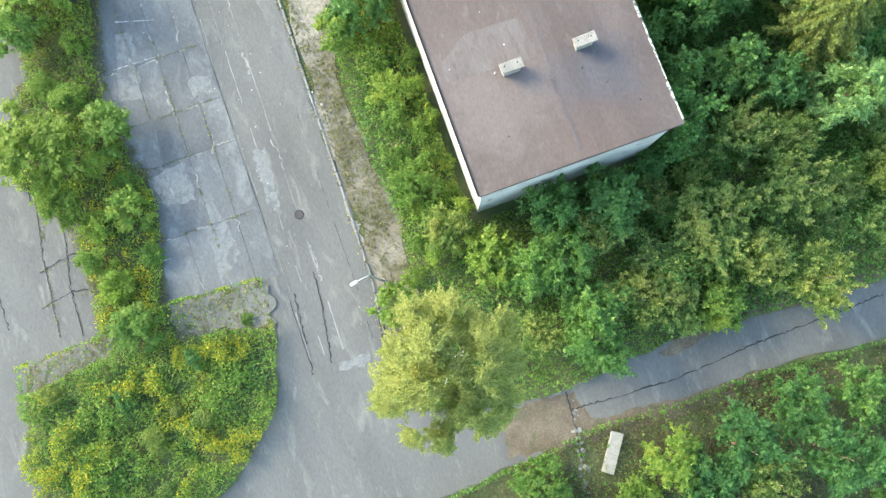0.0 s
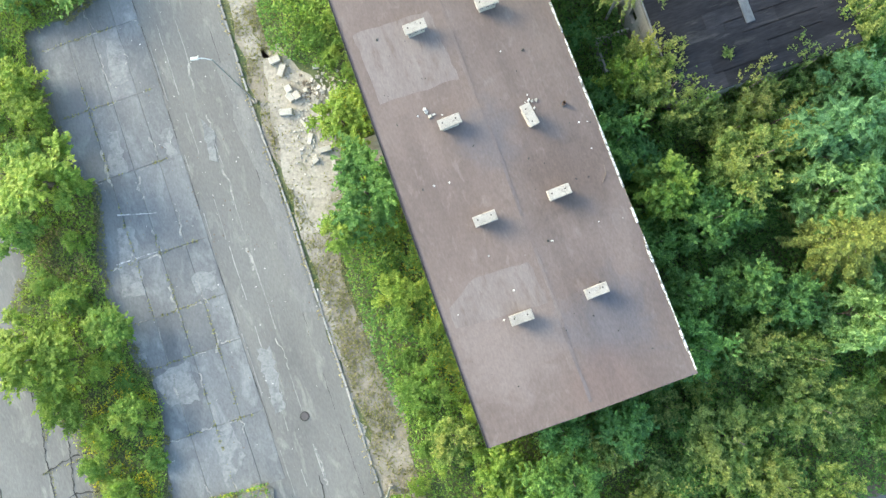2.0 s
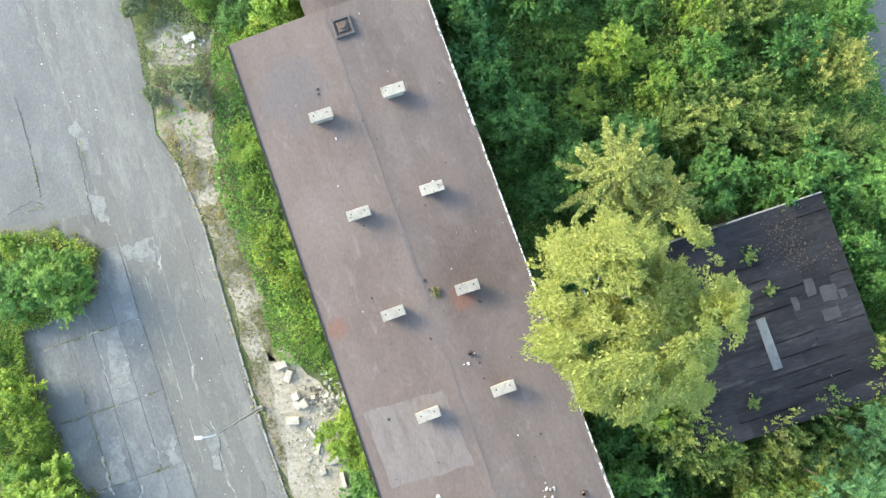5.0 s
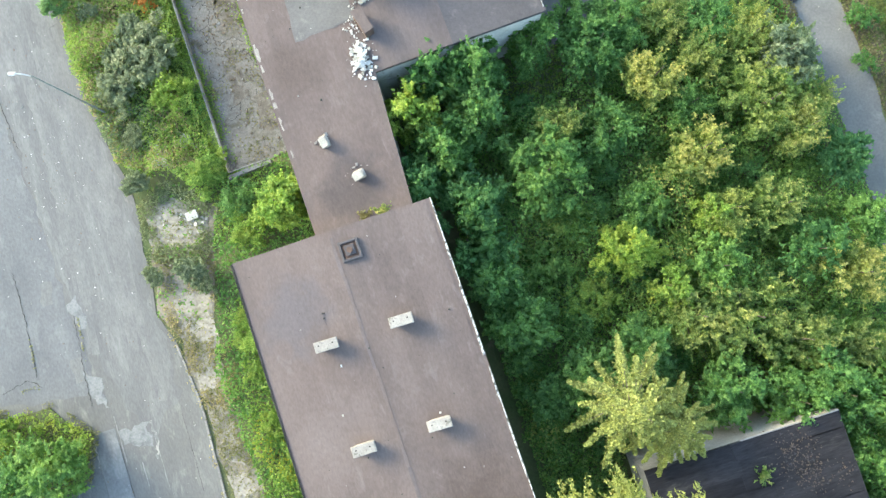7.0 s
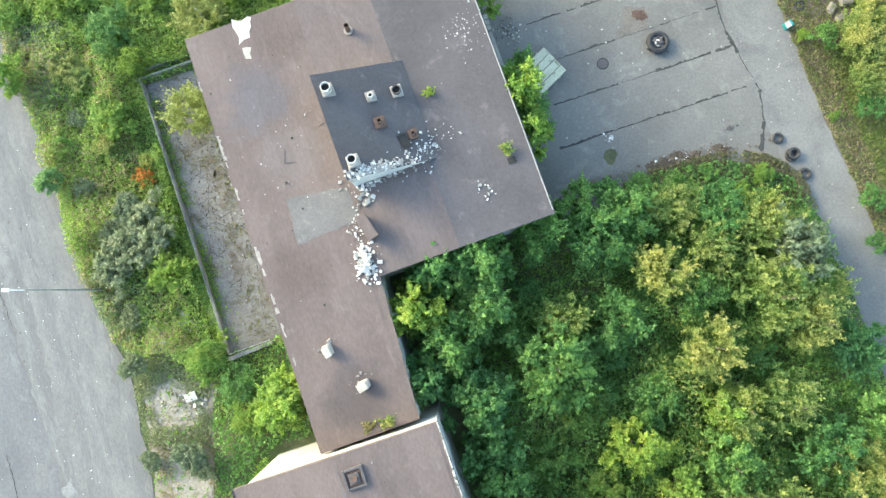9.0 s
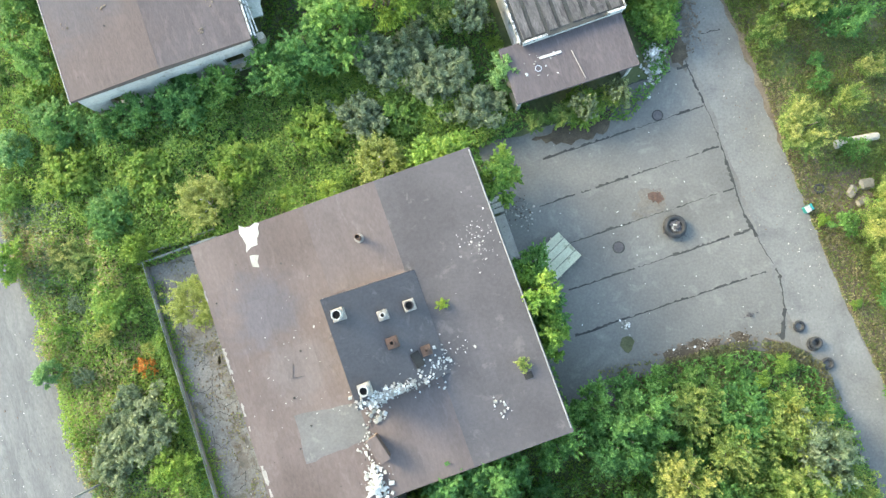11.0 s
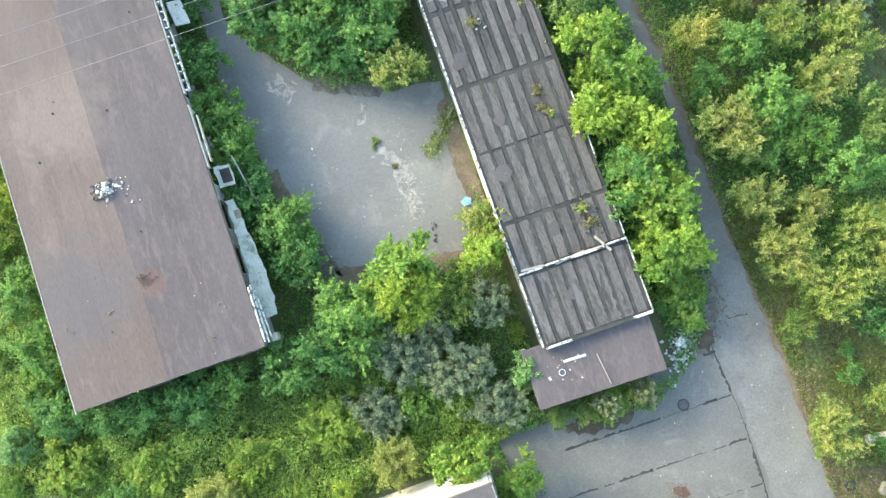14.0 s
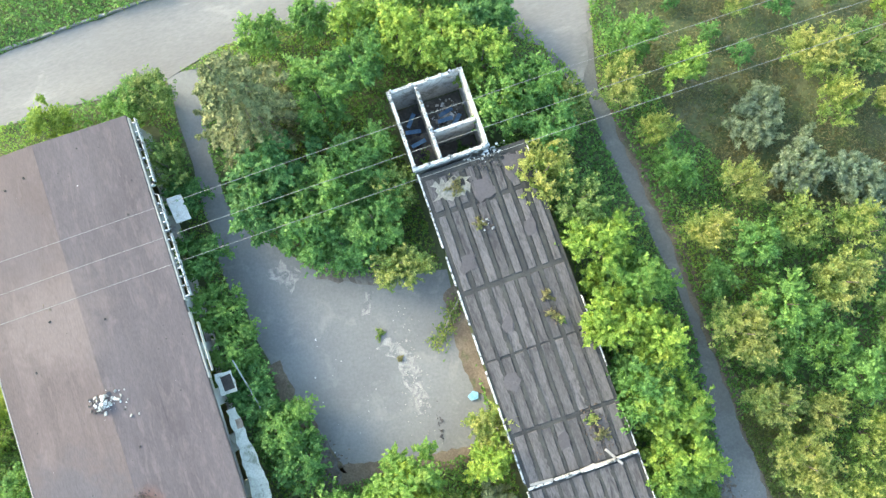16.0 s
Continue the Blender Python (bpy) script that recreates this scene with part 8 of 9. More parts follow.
plant("willow", [(6.0, 86.7, 1.0, 3.2), (8.5, 87.6, 0.9, 3.0)])
inner = grown(ISLAND, 0.1)
off_gravel = lambda x, y: np.where(inside_many(x, y, GRAVEL[0]) | inside_many(x, y, GRAVEL[1]), 0.06, np.where(inside_many(x, y, grown(ISLAND, -0.6)), 1.0, step(SMALL(x, y) + MIDDLE(x + 1, y), 0.6, 1.2)))
carpet("island_weeds", "waist-high weeds on the traffic island", "weed", 120, 0.12, inner, 1.1, lambda x, y: off_gravel(x, y) * (0.35 + 0.65 * step(SMALL(x, y), 0.2, 0.6)), 207, blocked=False, lift=0.1)
carpet("island_leaves", "green leafy plants on the traffic island", "maple", 50, 0.14, inner, 0.8, lambda x, y: off_gravel(x, y) * (step(MIDDLE(x, y), 0.4, 0.6)), 208, blocked=False, lift=0.1)
carpet("island_flowers", "yellow goldenrod flowers on the traffic island", "flower", 190, 0.1, inner, 1.25, lambda x, y: off_gravel(x, y) * (step(MIDDLE(x + 3, y + 5), 0.45, 0.8) * step(SMALL(x, y), 0.3, 0.7)), 209, blocked=False, lift=0.15)
carpet("island_dry_edge", "dry grass at the island's edge", "dry", 110, 0.08, ISLAND, 0.15, lambda x, y: 0.12 + 0.3 * step(SMALL(x, y), 0.4, 0.7), 210, blocked=False, lift=0.1, long=3.0)
carpet("hedge_flowers", "yellow goldenrod under the hedge", "flower", 70, 0.085, [(-25.6, -3.6), (-21.4, -1.6), (-21.8, 6.0), (-24.6, 9.0), (-27.0, 4.0), (-26.0, 0.0)], 1.1, lambda x, y: step(SMALL(x + 3, y), 0.35, 0.7), 261, blocked=False, lift=0.2)
scatter(grown(ISLAND, -2.6), (("weed", 3), ("olive", 2), ("maple", 1)), 1.6, 0.45, 0.85, 109, 150, blocked=False)
carpet("hedge_weeds", "weeds under the hedge in the paved strip", "weed", 80, 0.13, HEDGE, 0.8, lambda x, y: 0.3 + 0.7 * step(SMALL(x, y), 0.2, 0.6), 211, blocked=False, lift=0.1)
carpet("hedge_fringe", "low weeds creeping out over the paving's edge", "verge", 150, 0.085, grown(HEDGE, 0.55), 0.28, lambda x, y: np.where(inside_many(x, y, grown(HEDGE, -0.5)), 0.25, step(SMALL(x + 2, y) + MIDDLE(x, y), 0.75, 1.25)), 262, blocked=False, lift=0.07, long=2.4)
carpet("hedge_leaves", "leafy shoots along the hedge's edge", "bright", 110, 0.11, grown(HEDGE, 0.25), 0.8, lambda x, y: 0.8 * step(SMALL(x, y + 4) + MIDDLE(x + 4, y), 0.85, 1.3), 263, blocked=False, lift=0.1)
carpet("hedge_brown", "dry brown stalks in a gap of the hedge", "dry", 160, 0.085, [(-31.2, 18.9), (-27.4, 18.2), (-26.7, 15.4), (-28.2, 14.4), (-30.7, 15.8)], 0.9, lambda x, y: 0.4 + 0.6 * step(SMALL(x, y), 0.3, 0.6), 264, blocked=False, lift=0.1, long=3.0)
carpet("eastern_scrub", "brown and grey low scrub in the eastern clearing", "brown_grass", 70, 0.10, EASTERN, 0.5, lambda x, y: 0.4 + 0.6 * step(MIDDLE(x, y), 0.3, 0.6), 253, long=2.4)
carpet("southern_grass", "brown and green rough grass beside the road", "brown_grass", 120, 0.08, SOUTHERN, 0.35, lambda x, y: 0.35 + 0.65 * step(MIDDLE(x + 6, y), 0.25, 0.6), 254, long=2.6)
carpet("north_lawn", "rough grass beyond the street", "pale", 110, 0.07, [(-48, 121), (-37, 124.6), (-25.3, 128.8), (-14, 133), (-14, 145), (-48, 145)], 0.3, lambda x, y: 0.8 + 0 * x, 212)


def crack_weeds(lines, width, per_m, material, seed, z=0.05):
    """Tufts that grow in joints."""
    rng = np.random.default_rng(seed)
    P = []
    for a, b in lines:
        a, b = np.array(a), np.array(b)
        L = np.linalg.norm(b - a)
        n = int(L * per_m)
        t = rng.uniform(0, 1, n)
        t = t[np.sin(t * L * 1.7 + a[0]) + np.sin(t * L * 0.6 + a[1]) > -0.6]
        p = a + (b - a) * t[:, None] + rng.normal(0, width, (len(t), 2))
        P.append(np.column_stack([p, z + np.abs(rng.normal(0, 0.05, len(t)))]))
    P = np.concatenate(P)
    return leaf_mesh("joint_weeds", P, np.tile([0.0, 0, 1], (len(P), 1)), 0.09, material, 1.8, 0.2, seed)


U = turned(0, 0, 17.8)
lines = [(U(-19.6, v), U(-13.0, v)) for v in (9.4, 14.7, 18.1, 22.4, 28.8, 34.1, 39.5)] + [(U(-15.8, 5), U(-15.8, 24)), (U(-17.65, 16), U(-17.65, 36)), (U(-13.9, 8), U(-13.9, 18))]
lines += [((-30.9, 8), (-28.6, -3.6)), ((-30.2, 1.0), (-26.2, 2.6)), ((-30, -1.5), (-26, -0.2)), ((-27.2, 42.4), (-28.2, 46.8)), ((-33.4, 41.4), (-30.6, 41.9)), ((-31.6, 45.6), (-31.0, 42.6))]
tagged(new("joint_weeds", crack_weeds(lines, 0.06, 9, "verge", 220, 0.07)), "weeds and moss growing in the paving joints", "weeds", kind="stuff")
ke = list(zip(KERB, KERB[1:]))
tagged(new("kerb_weeds", crack_weeds(ke, 0.12, 14, "straw", 221, 0.06)), "dry grass along the kerb", "grass", kind="stuff")


# ---- loose things on the ground ----
def street_lamp(at):
    l = thing("street_lamp", "tall grey concrete street lamp with a white head", "lamp", at, "lamps along the road")
    part("pole", tube([(0, 0, 0), (0, 0, 4.5), (0, 0, 8.9)], 0.08, 0.045, 10), "rail", l)
    part("arm", tube([(0, 0, 8.7), (-0.35, 0, 9.15), (-0.7, 0, 9.25)], 0.035, 0.03, 6), "steel", l)
    bm = box(-1.15, -0.65, -0.11, 0.11, 9.18, 9.30, bevel=0.05)
    head = part("head", bm, "white", l, "white lamp head")
    part("lens", box(-1.1, -0.75, -0.08, 0.08, 9.165, 9.18, bevel=0.005), "sheet", head, "clouded glass lens")
    part("collar", cyl(0.18, 0, 0.3, 10), "concrete", l)
    return l


lamp = street_lamp(pose(-15.0, 27.4, 0.0, 0, 0, 4))
copy_thing(lamp, pose(-26.4, 61.4, 0.0, 0, 0, 0))
copy_thing(lamp, pose(-5.6, -0.2, 0.0, 0, 0, 30))


def tyre_mesh(r=0.32, w=0.11):
    bm = bmesh.new()
    n, m = 20, 8
    rings = [[bm.verts.new(((r + w * math.cos(b)) * math.cos(a), (r + w * math.cos(b)) * math.sin(a), 0.1 + 0.1 * math.sin(b))) for b in (2 * math.pi * j / m for j in range(m))] for a in (2 * math.pi * i / n for i in range(n))]
    for i in range(n):
        for j in range(m):
            bm.faces.new((rings[i][j], rings[(i + 1) % n][j], rings[(i + 1) % n][(j + 1) % m], rings[i][(j + 1) % m]))
    return mesh_of("tyre", bm, "rubber")


tm = tyre_mesh()
for x, y, z, s in ((20.6, 71.8, 0.06, 0.95), (21.5, 70.6, 0.06, 1.1), (21.6, 70.7, 0.28, 1.0), (22.4, 69.3, 0.06, 1.0), (22.4, 81.2, 0.0, 0.9)):
    t = new("tyre", tm)
    t.matrix_basis = pose(x, y, z, 0, 0, 40 * x) @ Matrix.Scale(s, 4)
    tagged(t, "worn black car tyre lying flat on the asphalt", "tyre", "tyres")
big = new("tractor_tyre", tyre_mesh(0.62, 0.2))
big.matrix_basis = pose(12.4, 78.6, 0.06) @ Matrix.Diagonal((1, 1, 2.4, 1))
tagged(big, "large tractor tyre filled with rubbish", "tyre")
heap("tyre_rubbish", "grey and white rubbish thrown into the tractor tyre", "rubbish", 12.4, 78.6, 0.5, 0.5, 24, 0.06, 0.25, "white", 91, 0.3, 0, 0.2)
heap("tyre_rubbish", "dark rubbish thrown into the tractor tyre", "rubbish", 12.4, 78.6, 0.6, 0.6, 50, 0.08, 0.28, "roof_dark", 191, 0.28, 0, 0.2)
sheet("mossy_pit", [(8.65, 70.5), (8.75, 70.95), (9.1, 71.25), (9.4, 71.1), (9.55, 70.8), (9.35, 70.15), (9.1, 69.95), (8.8, 70.05)], 0.046, 0.02, "pit_moss", "mossy sunken pit in the asphalt", "pit", rag=0.12, step=0.3, seed=471)
for k, pts in enumerate(([(11.4, 70.0), (12.7, 70.45), (13.8, 70.85), (15.2, 70.9), (15.3, 70.5), (13.5, 69.8), (11.8, 69.4)], [(16.0, 71.2), (16.6, 71.5), (17.4, 71.2), (17.2, 70.8), (16.3, 70.75)],
                         [(11.9, 91.3), (13.0, 92.4), (13.7, 91.0), (13.4, 89.9), (12.6, 90.1)], [(2.7, 84.7), (5.4, 86.0), (8.2, 86.8), (8.0, 85.3), (5.5, 84.4)])):
    sheet("burnt_earth", pts, 0.05, 0.02, "dark_earth", "dark damp earth at the yard's edge", "earth", rag=0.18, step=0.35, seed=480 + k)
    cx, cy = sum(p[0] for p in pts) / len(pts), sum(p[1] for p in pts) / len(pts)
    heap("earth_crumbs", "dark crumbs of earth scattered over the asphalt", "earth", cx, cy, 1.3, 0.5, 60, 0.03, 0.14, "dark_earth", 485 + k, 0.045, 15)
solid("branch", tube([(0, 0, 0.05), (1.5, -0.42, 0.09), (3.0, -1.0, 0.06)], 0.075, 0.05, 7), "bark", "bare grey-brown branch lying along the grass", "branch", pose(18.3, 71.0, 0.05))
sheet("rust_spot", [(10.7, 80.4), (11.4, 80.2), (11.9, 80.7), (11.3, 81.1), (10.8, 80.9)], 0.047, 0.02, "rust", "rusty brown stain on the yard", "stain", rag=0.15, step=0.2, seed=472)
sheet("dust_drift", [(9.6, 79.2), (11.0, 79.4), (12.2, 80.2), (11.6, 81.3), (10.4, 81.2), (9.8, 80.2)], 0.043, 0.02, "brown_dust", "brown dust round the rusty stain", "dust", rag=0.3, step=0.3, seed=473)
heap("rust_heap", "rusty brown scrap and ash on the yard", "scrap", 11.25, 80.6, 0.45, 0.35, 110, 0.03, 0.13, "rust", 92, 0.045)
heap("ash_spot", "dark ash round the tractor tyre", "ash", 12.9, 78.1, 0.6, 0.4, 40, 0.04, 0.14, "roof_dark", 93, 0.06)
for x, y, r in ((8.6, 77.2, 0.42), (11.5, 86.4, 0.4), (-11.6, 4.7, 0.34), (-31.5, 14.0, 0.28)):
    mh = thing("manhole", "round dark manhole in the asphalt", "manhole", pose(x, y, 0.04))
    part("rim", ring(r, 0.08, -0.02, 0.025), "joint", mh)
    part("lid", cyl(r - 0.09, -0.03, 0.016, 18), "roof_dark", mh)
heap("white_litter", "white litter on the yard", "litter", 9.0, 71.9, 0.35, 0.6, 16, 0.06, 0.22, "white", 94, 0.06)
heap("dark_litter", "small dark stones on the yard", "stones", 17.4, 72.6, 0.8, 0.2, 7, 0.1, 0.22, "roof_dark", 95, 0.06, 18)
heap("yard_litter", "white litter strewn over the yard", "litter", 11, 78, 9, 8, 60, 0.03, 0.12, "white", 96, 0.07)
heap("earth_edge", "dark earth and broken bits along the yard's edge", "earth", 14.5, 70.6, 3.6, 0.5, 260, 0.05, 0.2, "bark", 97, 0.05, 10)
heap("earth_edge_white", "white bits in the earth along the yard's edge", "litter", 14.5, 70.6, 3.0, 0.4, 26, 0.06, 0.2, "white", 98, 0.1, 10)
# corrugated sheet of four panes leaning over the bushes
sh = thing("roof_sheet", "pale yellow-green ribbed sheet lying on the weeds", "sheet", pose(4.3, 76.55, 0.42, 4, 5, -45))
for i in range(4):
    bm = bmesh.new()
    xs = [-1.15 + 0.575 * i + 0.025 + 0.525 * k / 6 for k in range(7)]
    top = [(bm.verts.new((x, -1.25, 0.02 * (k % 2))), bm.verts.new((x, 1.25, 0.02 * (k % 2)))) for k, x in enumerate(xs)]
    for a, b in zip(top, top[1:]):
        bm.faces.new((a[0], b[0], b[1], a[1]))
    g = bmesh.ops.extrude_face_region(bm, geom=bm.faces[:])
    bmesh.ops.translate(bm, verts=[q for q in g["geom"] if isinstance(q, bmesh.types.BMVert)], vec=(0, 0, 0.02))
    part("panel", bm, "sheet", sh)
for y in (-0.7, 0.6):
    part("batten", box(-1.2, 1.2, y - 0.05, y + 0.05, -0.42, -0.01), "wood", sh)
solid("leaning_slab", box(-0.45, 0.45, -1.6, 1.6, 0, 0.14, bevel=0.02), "concrete", "pale concrete slab lying against the wall", "slab", pose(0.9, 77.9, 0.05, 0, 0, 19))
for k in range(3):
    solid("step_slab", box(-0.5, 0.5, -0.17, 0.17, 0, 0.1 + 0.07 * k, bevel=0.015), "stone", "weathered concrete step beside the slab", "step", pose(0.28 - 0.13 * k, 79.75 + 0.36 * k, 0.04, 0, 0, 19))
heap("plaster_bits", "white and dark bits scattered by the slab", "debris", 2.1, 79.4, 0.9, 1.2, 70, 0.03, 0.16, "stone", 172, 0.045, 19)
heap("plaster_bits", "dark crumbs scattered by the slab", "debris", 1.9, 79.6, 0.8, 1.3, 90, 0.03, 0.13, "dark_earth", 173, 0.045, 19)
sheet("bare_soil", TRODDEN, 0.06, 0.08, "brown_soil", "bare brown soil strewn with sticks", "earth", rag=0.3, step=0.5, seed=630)
binx = thing("crate", "small teal plastic crate", "crate", pose(21.5, 79.8, 0.03, 0, 0, 30))
part("body", box(-0.3, 0.3, -0.22, 0.22, 0, 0.4, bevel=0.03), "teal", binx)
part("lid", box(-0.3, 0.1, -0.22, 0.22, 0.4, 0.43, bevel=0.01), "white", binx)
solid("log", tube([(-1.3, -0.3, 0.3), (0, 0, 0.34), (1.6, 0.3, 0.3)], 0.3, 0.26, 12), "wood", "thick pale brown log lying in the grass", "log", pose(24.8, 84.5, 0))
for x, y, s, a in ((25.6, 81.5, 0.55, 10), (24.6, 81.0, 0.45, 60), (25.2, 80.3, 0.4, 30)):
    solid("boulder", box(-s, s, -s * 0.7, s * 0.7, 0, s * 0.7, bevel=s * 0.3), "dirt", "brownish boulder in the grass", "stone", pose(x, y, -0.05, 6, 4, a))
# slabs and blocks by the long block
for x, y, w, l, hgt, a in ((-13.5, 30.4, 0.85, 0.5, 0.35, 20), (-13.0, 29.6, 0.45, 0.9, 0.3, -20), (-12.7, 26.5, 0.95, 0.5, 0.35, 3), (-12.5, 28.2, 0.5, 0.55, 0.4, 25), (-12.4, 27.6, 0.45, 0.7, 0.3, 40), (-11.9, 27.7, 0.5, 0.6, 0.4, 30),
                           (-9.9, 23.7, 0.95, 0.42, 0.3, 14), (-11.4, 25.6, 0.9, 0.25, 0.2, -50), (-10.5, 29.8, 0.5, 0.3, 0.25, 5), (-11.0, 24.5, 0.35, 0.8, 0.15, -15), (-10.6, 22.9, 0.5, 0.35, 0.2, 30), (-9.2, 22.4, 0.3, 1.1, 0.2, 12)):
    solid("concrete_block", box(-w / 2, w / 2, -l / 2, l / 2, 0, hgt, bevel=0.03), "stone", "pale concrete block tipped on the rubble", "block", pose(x, y, 0.03, 3, -4, a), "blocks on the verge")
heap("brick_rubble", "crushed brick and mortar by the wall", "rubble", -10.2, 28.0, 1.8, 1.4, 160, 0.06, 0.32, "stone", 101, 0.03, -20, 0.15)
heap("brick_rubble", "small rubble on the sandy verge", "rubble", -11.4, 24.6, 1.0, 2.6, 110, 0.05, 0.22, "stone", 102, 0.04, 10)
heap("pit_rubble", "dark earth and bricks in a shallow pit", "rubble", -11.2, 28.3, 0.4, 1.0, 60, 0.06, 0.25, "bark", 103, 0.02, 18)
heap("kerb_litter", "white litter by the kerb", "litter", -10.4, 12.9, 0.5, 1.0, 14, 0.08, 0.25, "white", 104, 0.04)
landing = thing("landing", "concrete landing with a tiled canopy stub at the wall", "landing", pose(-6.1, 23.4, 0, 0, 0, 18.3))
part("step", box(-0.75, 0.75, -1.2, 1.2, 0, 0.4, bevel=0.03), "stone", landing)
part("step", box(-1.2, -0.75, -1.0, 1.0, 0, 0.2, bevel=0.02), "stone", landing)
for k in range(5):
    part("board", box(-0.6, 0.6, -1.0 + 0.42 * k, -0.62 + 0.42 * k, 0.4, 0.45), "wood", landing)
# the sandy heap by the lane
heap("sand_bits", "broken bits on the sand heap", "rubble", -20.8, 53.4, 1.6, 1.8, 60, 0.06, 0.3, "stone", 105, 0.04)
for x, y, a in ((-22.8, 58.6, 35), (-22.4, 57.9, 10), (-20.1, 54.0, 20), (-20.7, 59.4, 70)):
    solid("sheet", box(-0.45, 0.45, -0.3, 0.3, 0, 0.05, bevel=0.01), "white", "white sheet dumped in the weeds", "sheet", pose(x, y, 0.25, 8, -10, a))
    heap("dumped_rubble", "pale rubble dumped in the weeds", "rubble", x + 0.3, y - 0.2, 0.9, 0.7, 30, 0.1, 0.4, "stone", int(x * 3 + y), 0.03)
# slab by the southern road
solid("lying_slab", box(-0.43, 0.43, -1.42, 1.42, 0, 0.16, bevel=0.02), "stone", "pale concrete slab lying in the grass", "slab", pose(9.8, -12.3, 0.22, 2, 0, -16))
heap("ditch_stones", "stones along a narrow ditch by the road", "stones", 7.6, -11.8, 0.3, 3.4, 70, 0.08, 0.35, "kerb", 107, 0.0, 8)
# patio wall and rail
PW = thing("patio_wall", "low broad moss-grown wall round the patio", "wall")
for a, b, hgt, w, mat in (((-5.98, 1.4), (-6.2, -18.7), 0.42, 0.6, "mossy"), ((-5.62, 1.3), (-5.85, -18.8), 0.47, 0.08, "kerb"), ((-6.0, -19.2), (-2.8, -19.1), 0.6, 0.26, "kerb"), ((-6.3, 1.55), (-0.3, 1.55), 0.5, 0.12, "mossy_slab"), ((-6.3, 2.1), (-0.3, 2.1), 0.5, 0.1, "mossy_slab")):
    part("wall", wall_run(CF(*a), CF(*b), 0, hgt, w), mat, PW)
part("rail", tube([(*CF(-5.6, 1.5), 0.75), (*CF(-5.85, -18.9), 0.75)], 0.03, 0.03, 6), "rail", PW, "grey steel rail")
part("rail", tube([(*CF(-5.85, -18.9), 0.75), (*CF(-2.8, -18.9), 0.75)], 0.03, 0.03, 6), "rail", PW, "grey steel rail")
for v in np.arange(1.3, -18.8, -2.5):
    part("post", tube([(*CF(-5.61 - 0.0125 * (1.3 - v), v), 0.4), (*CF(-5.61 - 0.0125 * (1.3 - v), v), 0.75)], 0.025, 0.025, 6), "rail", PW)
carpet("planter_weeds", "green weeds growing on the patio's mossy wall", "weed", 260, 0.10, [CF(-6.5, 1.5), CF(-5.7, 1.5), CF(-5.92, -18.7), CF(-6.6, -18.7)], 0.3, lambda x, y: 0.25 + 0.55 * step(SMALL(x, y), 0.2, 0.6), 244, blocked=False, lift=0.38)
carpet("patio_strip", "yellow-green weeds along the low block's wall", "olive", 110, 0.10, [CF(-0.2, 0.8), CF(-2.0, 0.8), CF(-1.6, -6.0), CF(-0.9, -11.0), CF(-0.5, -18.5), CF(-0.2, -18.5)], 0.9, lambda x, y: 0.2 + 0.8 * step(SMALL(x, y), 0.25, 0.6), 245, blocked=False)
carpet("patio_litter", "thin dry grass in the patio's cracks", "brown_grass", 40, 0.09, PATIO, 0.08, lambda x, y: step(SMALL(x + 4, y) * MIDDLE(x, y), 0.2, 0.5), 246, blocked=False, lift=0.05)
heap("patio_grit", "brown leaves and grit over the patio", "litter", *CF(-3.2, -9), 4.0, 11.0, 900, 0.04, 0.18, "bark", 108, 0.05, 19.6)
heap("patio_stones", "pale stones over the patio", "stones", *CF(-2.6, -8), 3.2, 11.0, 140, 0.04, 0.2, "kerb", 109, 0.05, 19.6)
carpetline = [(CF(-0.7, 0.5), CF(-0.9, -18)), (CF(-1.3, -4), CF(-1.2, -12)), (CF(-5.5, 0), CF(-5.7, -18))]
tagged(new("patio_weeds", crack_weeds(carpetline, 0.3, 150, "weed", 230, 0.1)), "weeds creeping in along the patio's edges", "weeds", kind="stuff")
# the court
heap("mortar_spill", "pale mortar spilled in a line over the court", "mortar", -7.3, 101.6, 0.9, 4.2, 320, 0.02, 0.1, "stone", 110, 0.03, 12)
heap("court_litter", "small litter over the court", "litter", -11, 101, 5, 6, 40, 0.03, 0.12, "white", 111, 0.03)
bag = solid("plastic_bag", ragged_slab([(-0.3, -0.2), (0.25, -0.3), (0.4, 0.1), (0.1, 0.35), (-0.35, 0.2)], 0.14, 19, 0.1), "sky_blue", "crumpled pale blue plastic bag", "bag", pose(-3.1, 100.2, 0.03, 0, 0, 30))
dead = thing("fallen_branch", "fallen leafy branch lying in the court", "branch", pose(-5.0, 105.2, 0.05, 0, 0, 0))
bm = tube([(0.9, 1.6, 0.2), (0.2, 0.3, 0.15), (-0.5, -1.6, 0.1)], 0.06, 0.015, 6)
for k in range(10):
    a, s = -2.0 + 0.35 * (k % 4) - 0.5 * (k % 2), k / 10
    x, y = 0.8 - 1.2 * s, 1.5 - 2.8 * s
    tube([(x, y, 0.15), (x + 0.9 * math.cos(a), y + 0.9 * math.sin(a), 0.25)], 0.02, 0.006, 4, bm)
part("wood", bm, "wood", dead)
rg = np.random.default_rng(4)
q = rg.uniform(0, 1, 420)
part("leaves", leaf_mesh("leaves", np.stack([0.8 - 1.4 * q + rg.normal(0, 0.35, 420), 1.5 - 3.2 * q + rg.normal(0, 0.3, 420), 0.1 + rg.uniform(0, 0.3, 420)], 1), np.tile([0.0, 0, 1], (420, 1)), 0.12, "olive", 1.8, 0.2, 5), None, dead)
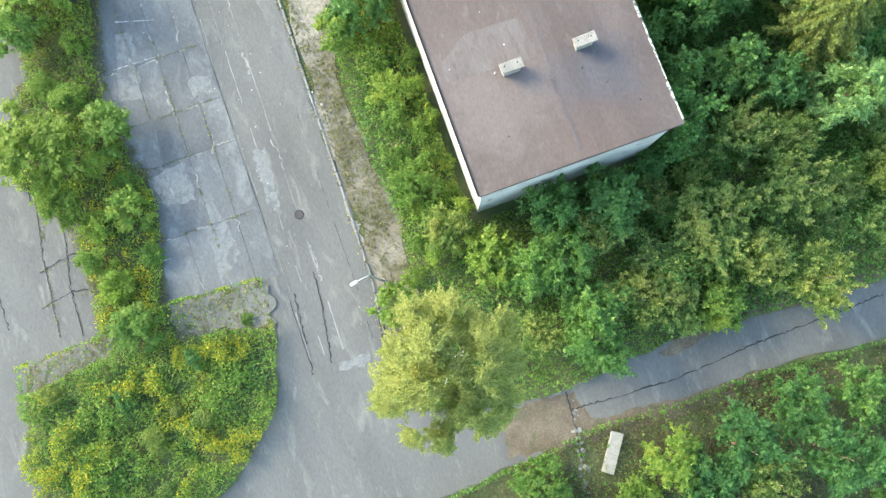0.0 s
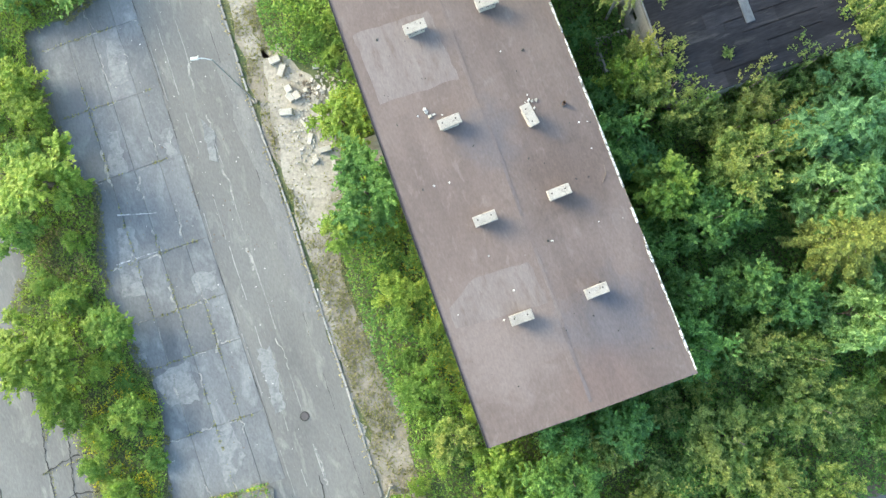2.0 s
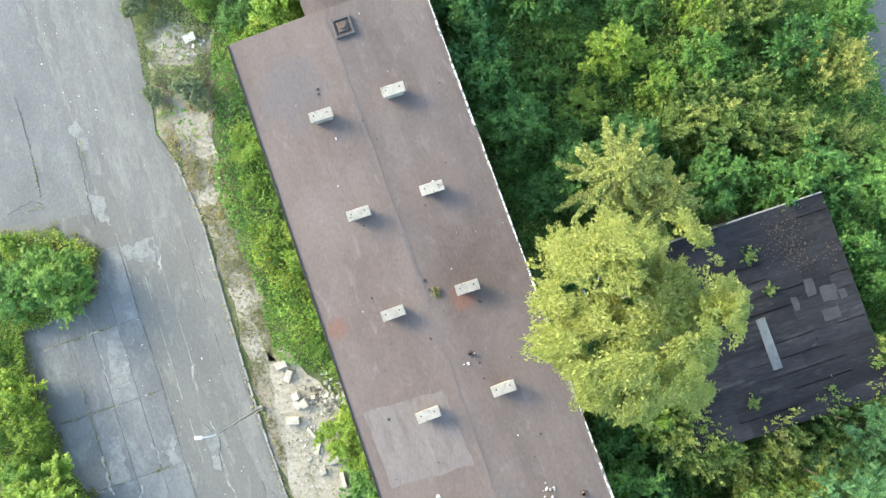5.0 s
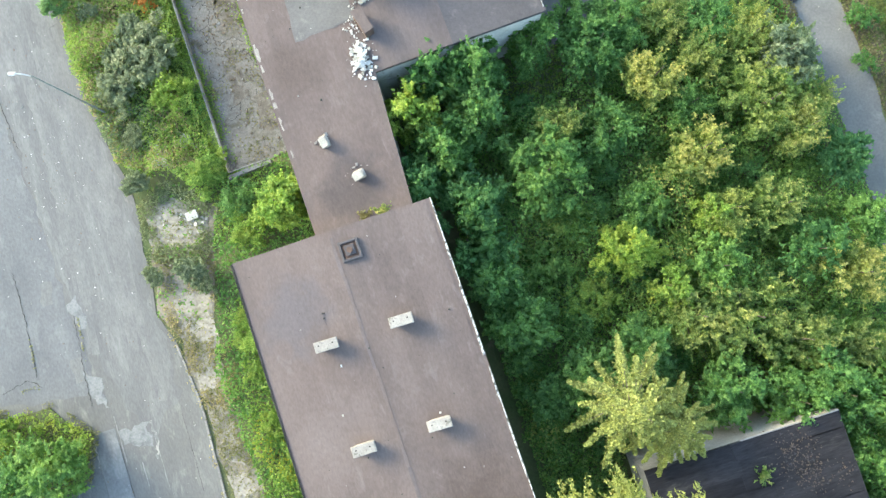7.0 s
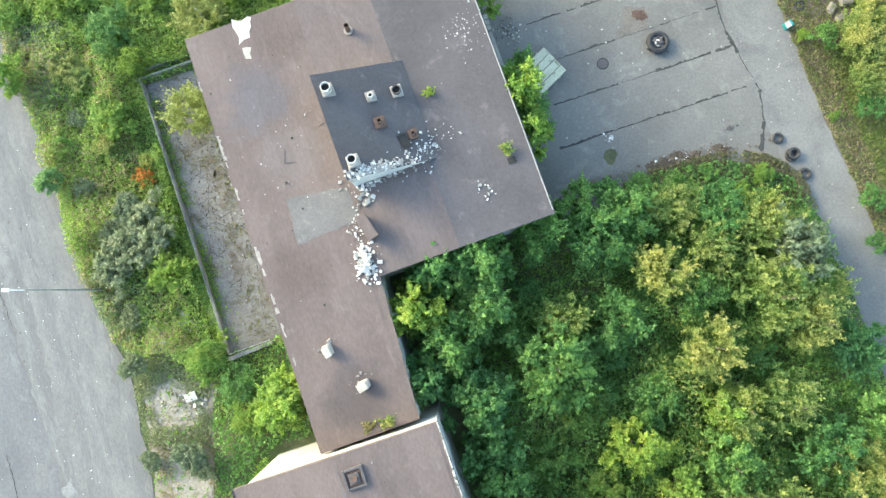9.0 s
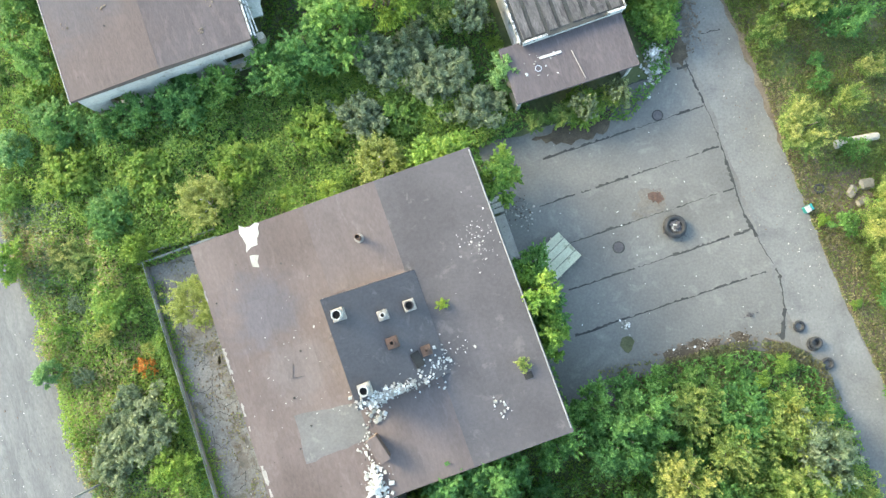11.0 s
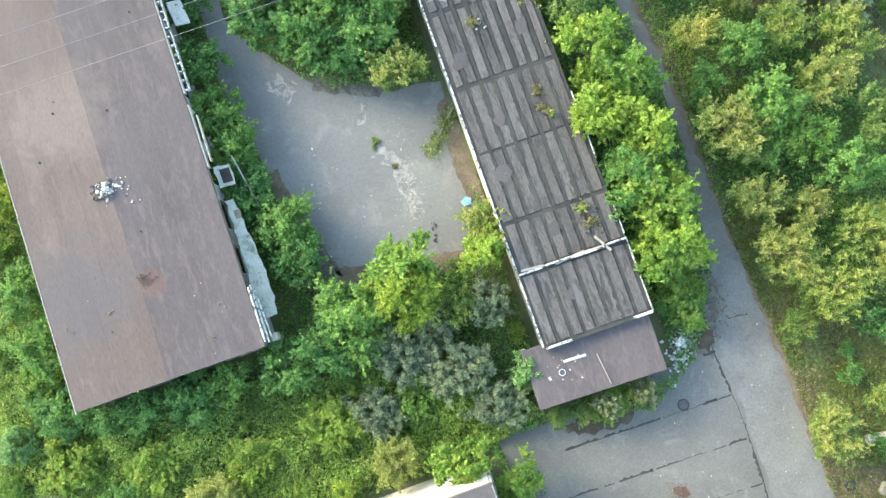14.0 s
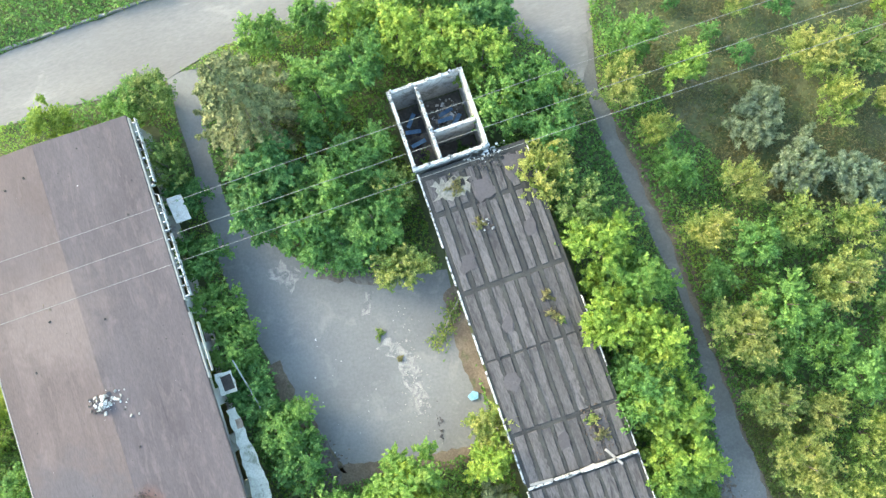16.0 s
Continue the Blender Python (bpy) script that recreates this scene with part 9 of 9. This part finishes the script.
# brown leaf litter at the yard corners
for k, pts in enumerate(([(-14.6, 97.4), (-12.9, 97.2), (-12.0, 95.0), (-12.4, 93.8), (-14.4, 93.8)], [(-14.0, 108.0), (-9.2, 107.6), (-8.2, 109.6), (-13.6, 110.4)], [(12.0, 90.2), (13.7, 89.4), (14.1, 93.0), (13.4, 96.6), (12.4, 96.0)])):
    sheet("leaf_drift", pts, 0.042, 0.03, "litter", "brown leaf litter over the asphalt's edge", "litter", rag=0.16, step=0.4, seed=150 + k)
tuft(-9.5, 104.3, 0.03, 0.45, 0.3, "olive", "small weed growing through the court", 161)
tuft(-8.1, 102.7, 0.03, 0.25, 0.2, "dry", "dry weed growing through the court", 162)
heap("dark_litter", "dark bits strewn over the court", "litter", -12.4, 95.8, 1.2, 0.8, 50, 0.05, 0.2, "bark", 163, 0.04)
heap("dark_litter", "dark bits in a line over the court", "litter", -5.4, 98.2, 0.3, 1.6, 30, 0.05, 0.18, "roof_dark", 164, 0.04, 10)
heap("leaf_litter", "brown leaf litter by the hall's corner", "litter", -13.3, 95.4, 0.9, 1.6, 200, 0.04, 0.16, "bark", 112, 0.03, 20)
heap("leaf_litter", "brown leaf litter along the lane", "litter", 13.9, 93.3, 0.8, 2.2, 260, 0.04, 0.2, "bark", 113, 0.03, 10)
heap("leaf_litter", "brown leaf litter in the court's corner", "litter", -9.0, 109.0, 2.2, 0.5, 160, 0.04, 0.16, "bark", 114, 0.03, 5)
# overhead wires on two far poles
for y0, z0 in ((119.35, 8.5), (117.45, 8.5), (115.75, 8.5)):
    pts = [(x, y0 + 0.3445 * x - 0.0004 * x * x, z0 + 0.0004 * x * x) for x in range(-72, 73, 8)]
    solid("overhead_wire", tube(pts, 0.014, 0.014, 5), "wire", "pale overhead power wire", "wire", group="power wires")
for x in (-72, 72):
    p = thing("utility_pole", "wooden utility pole with a crossarm", "pole", pose(x, 117.5 + 0.3445 * x - 2.1, 0, 0, 0, 19))
    part("pole", tube([(0, 0, 0), (0, 0, 10.8)], 0.16, 0.11, 8), "wood", p)
    part("crossarm", box(-0.08, 0.08, -2.1, 2.1, 10.45, 10.58), "wood", p)
# kerb of the northern street
nk = thing("street_kerb", "pale concrete kerb along the street", "kerb", kind="structure")
for (x0, y0), (x1, y1) in zip([(-44, 121.6), (-37.0, 124.25), (-25.3, 128.5)], [(-37.0, 124.25), (-25.3, 128.5), (-14, 132.6)]):
    d = math.hypot(x1 - x0, y1 - y0)
    for i in range(int(d)):
        f = (i + 0.5) / int(d)
        part("kerb_stone", km, "kerb", nk, m=pose(x0 + (x1 - x0) * f, y0 + (y1 - y0) * f, 0.05, 0, 0, math.degrees(math.atan2(y1 - y0, x1 - x0)) - 90))
# specks on the roads
for nm, lab, cx, cy, rx, ry, turn_, n, mat, sd in (("road_grit", "dark grit and twigs on the asphalt", -18, 22, 6, 24, 17.8, 260, "bark", 301), ("road_grit", "pale grit on the asphalt", -18, 24, 6, 26, 17.8, 240, "white", 302), ("road_grit", "dark grit on the lane", -32, 60, 5, 16, 20, 200, "bark", 303),
                                          ("road_grit", "pale grit on the lane", -31, 58, 5, 16, 20, 200, "white", 304), ("road_grit", "pale grit on the eastern lane", 20, 80, 2.2, 16, 20, 150, "stone", 305), ("road_grit", "dark leaves on the eastern lane", 17, 88, 2.4, 16, 20, 160, "bark", 306)):
    heap(nm, lab, "grit", cx, cy, rx, ry, n, 0.03, 0.11, mat, sd, 0.05, turn_)
for nm, lab, m_, z_, sd, pts in (("roof_specks", "dark specks of moss on the felt", "joint", None, 311, 90), ("roof_specks", "pale specks on the felt", "white", None, 312, 26)):
    rg = random.Random(sd)
    P = []
    for _ in range(pts):
        u, v = rg.uniform(0.3, 11.9), rg.uniform(0.5, 47.5)
        P.append((*AL(u, v), za(u) + 0.03))
    for _ in range(pts // 2):
        u, v = rg.uniform(0.3, 11.5), rg.uniform(0.5, 29)
        P.append((*turned(-27.1, 86.5, 19.5)(u, v), zh(u) + 0.03))
    for _ in range(pts // 3):
        P.append((*CL(rg.uniform(0, 6), rg.uniform(-24, -0.5)), CZ + 0.03))
    tagged(new(nm, chunk_mesh(nm, P, 0.03, 0.16, m_, sd)), lab, "debris", kind="stuff")
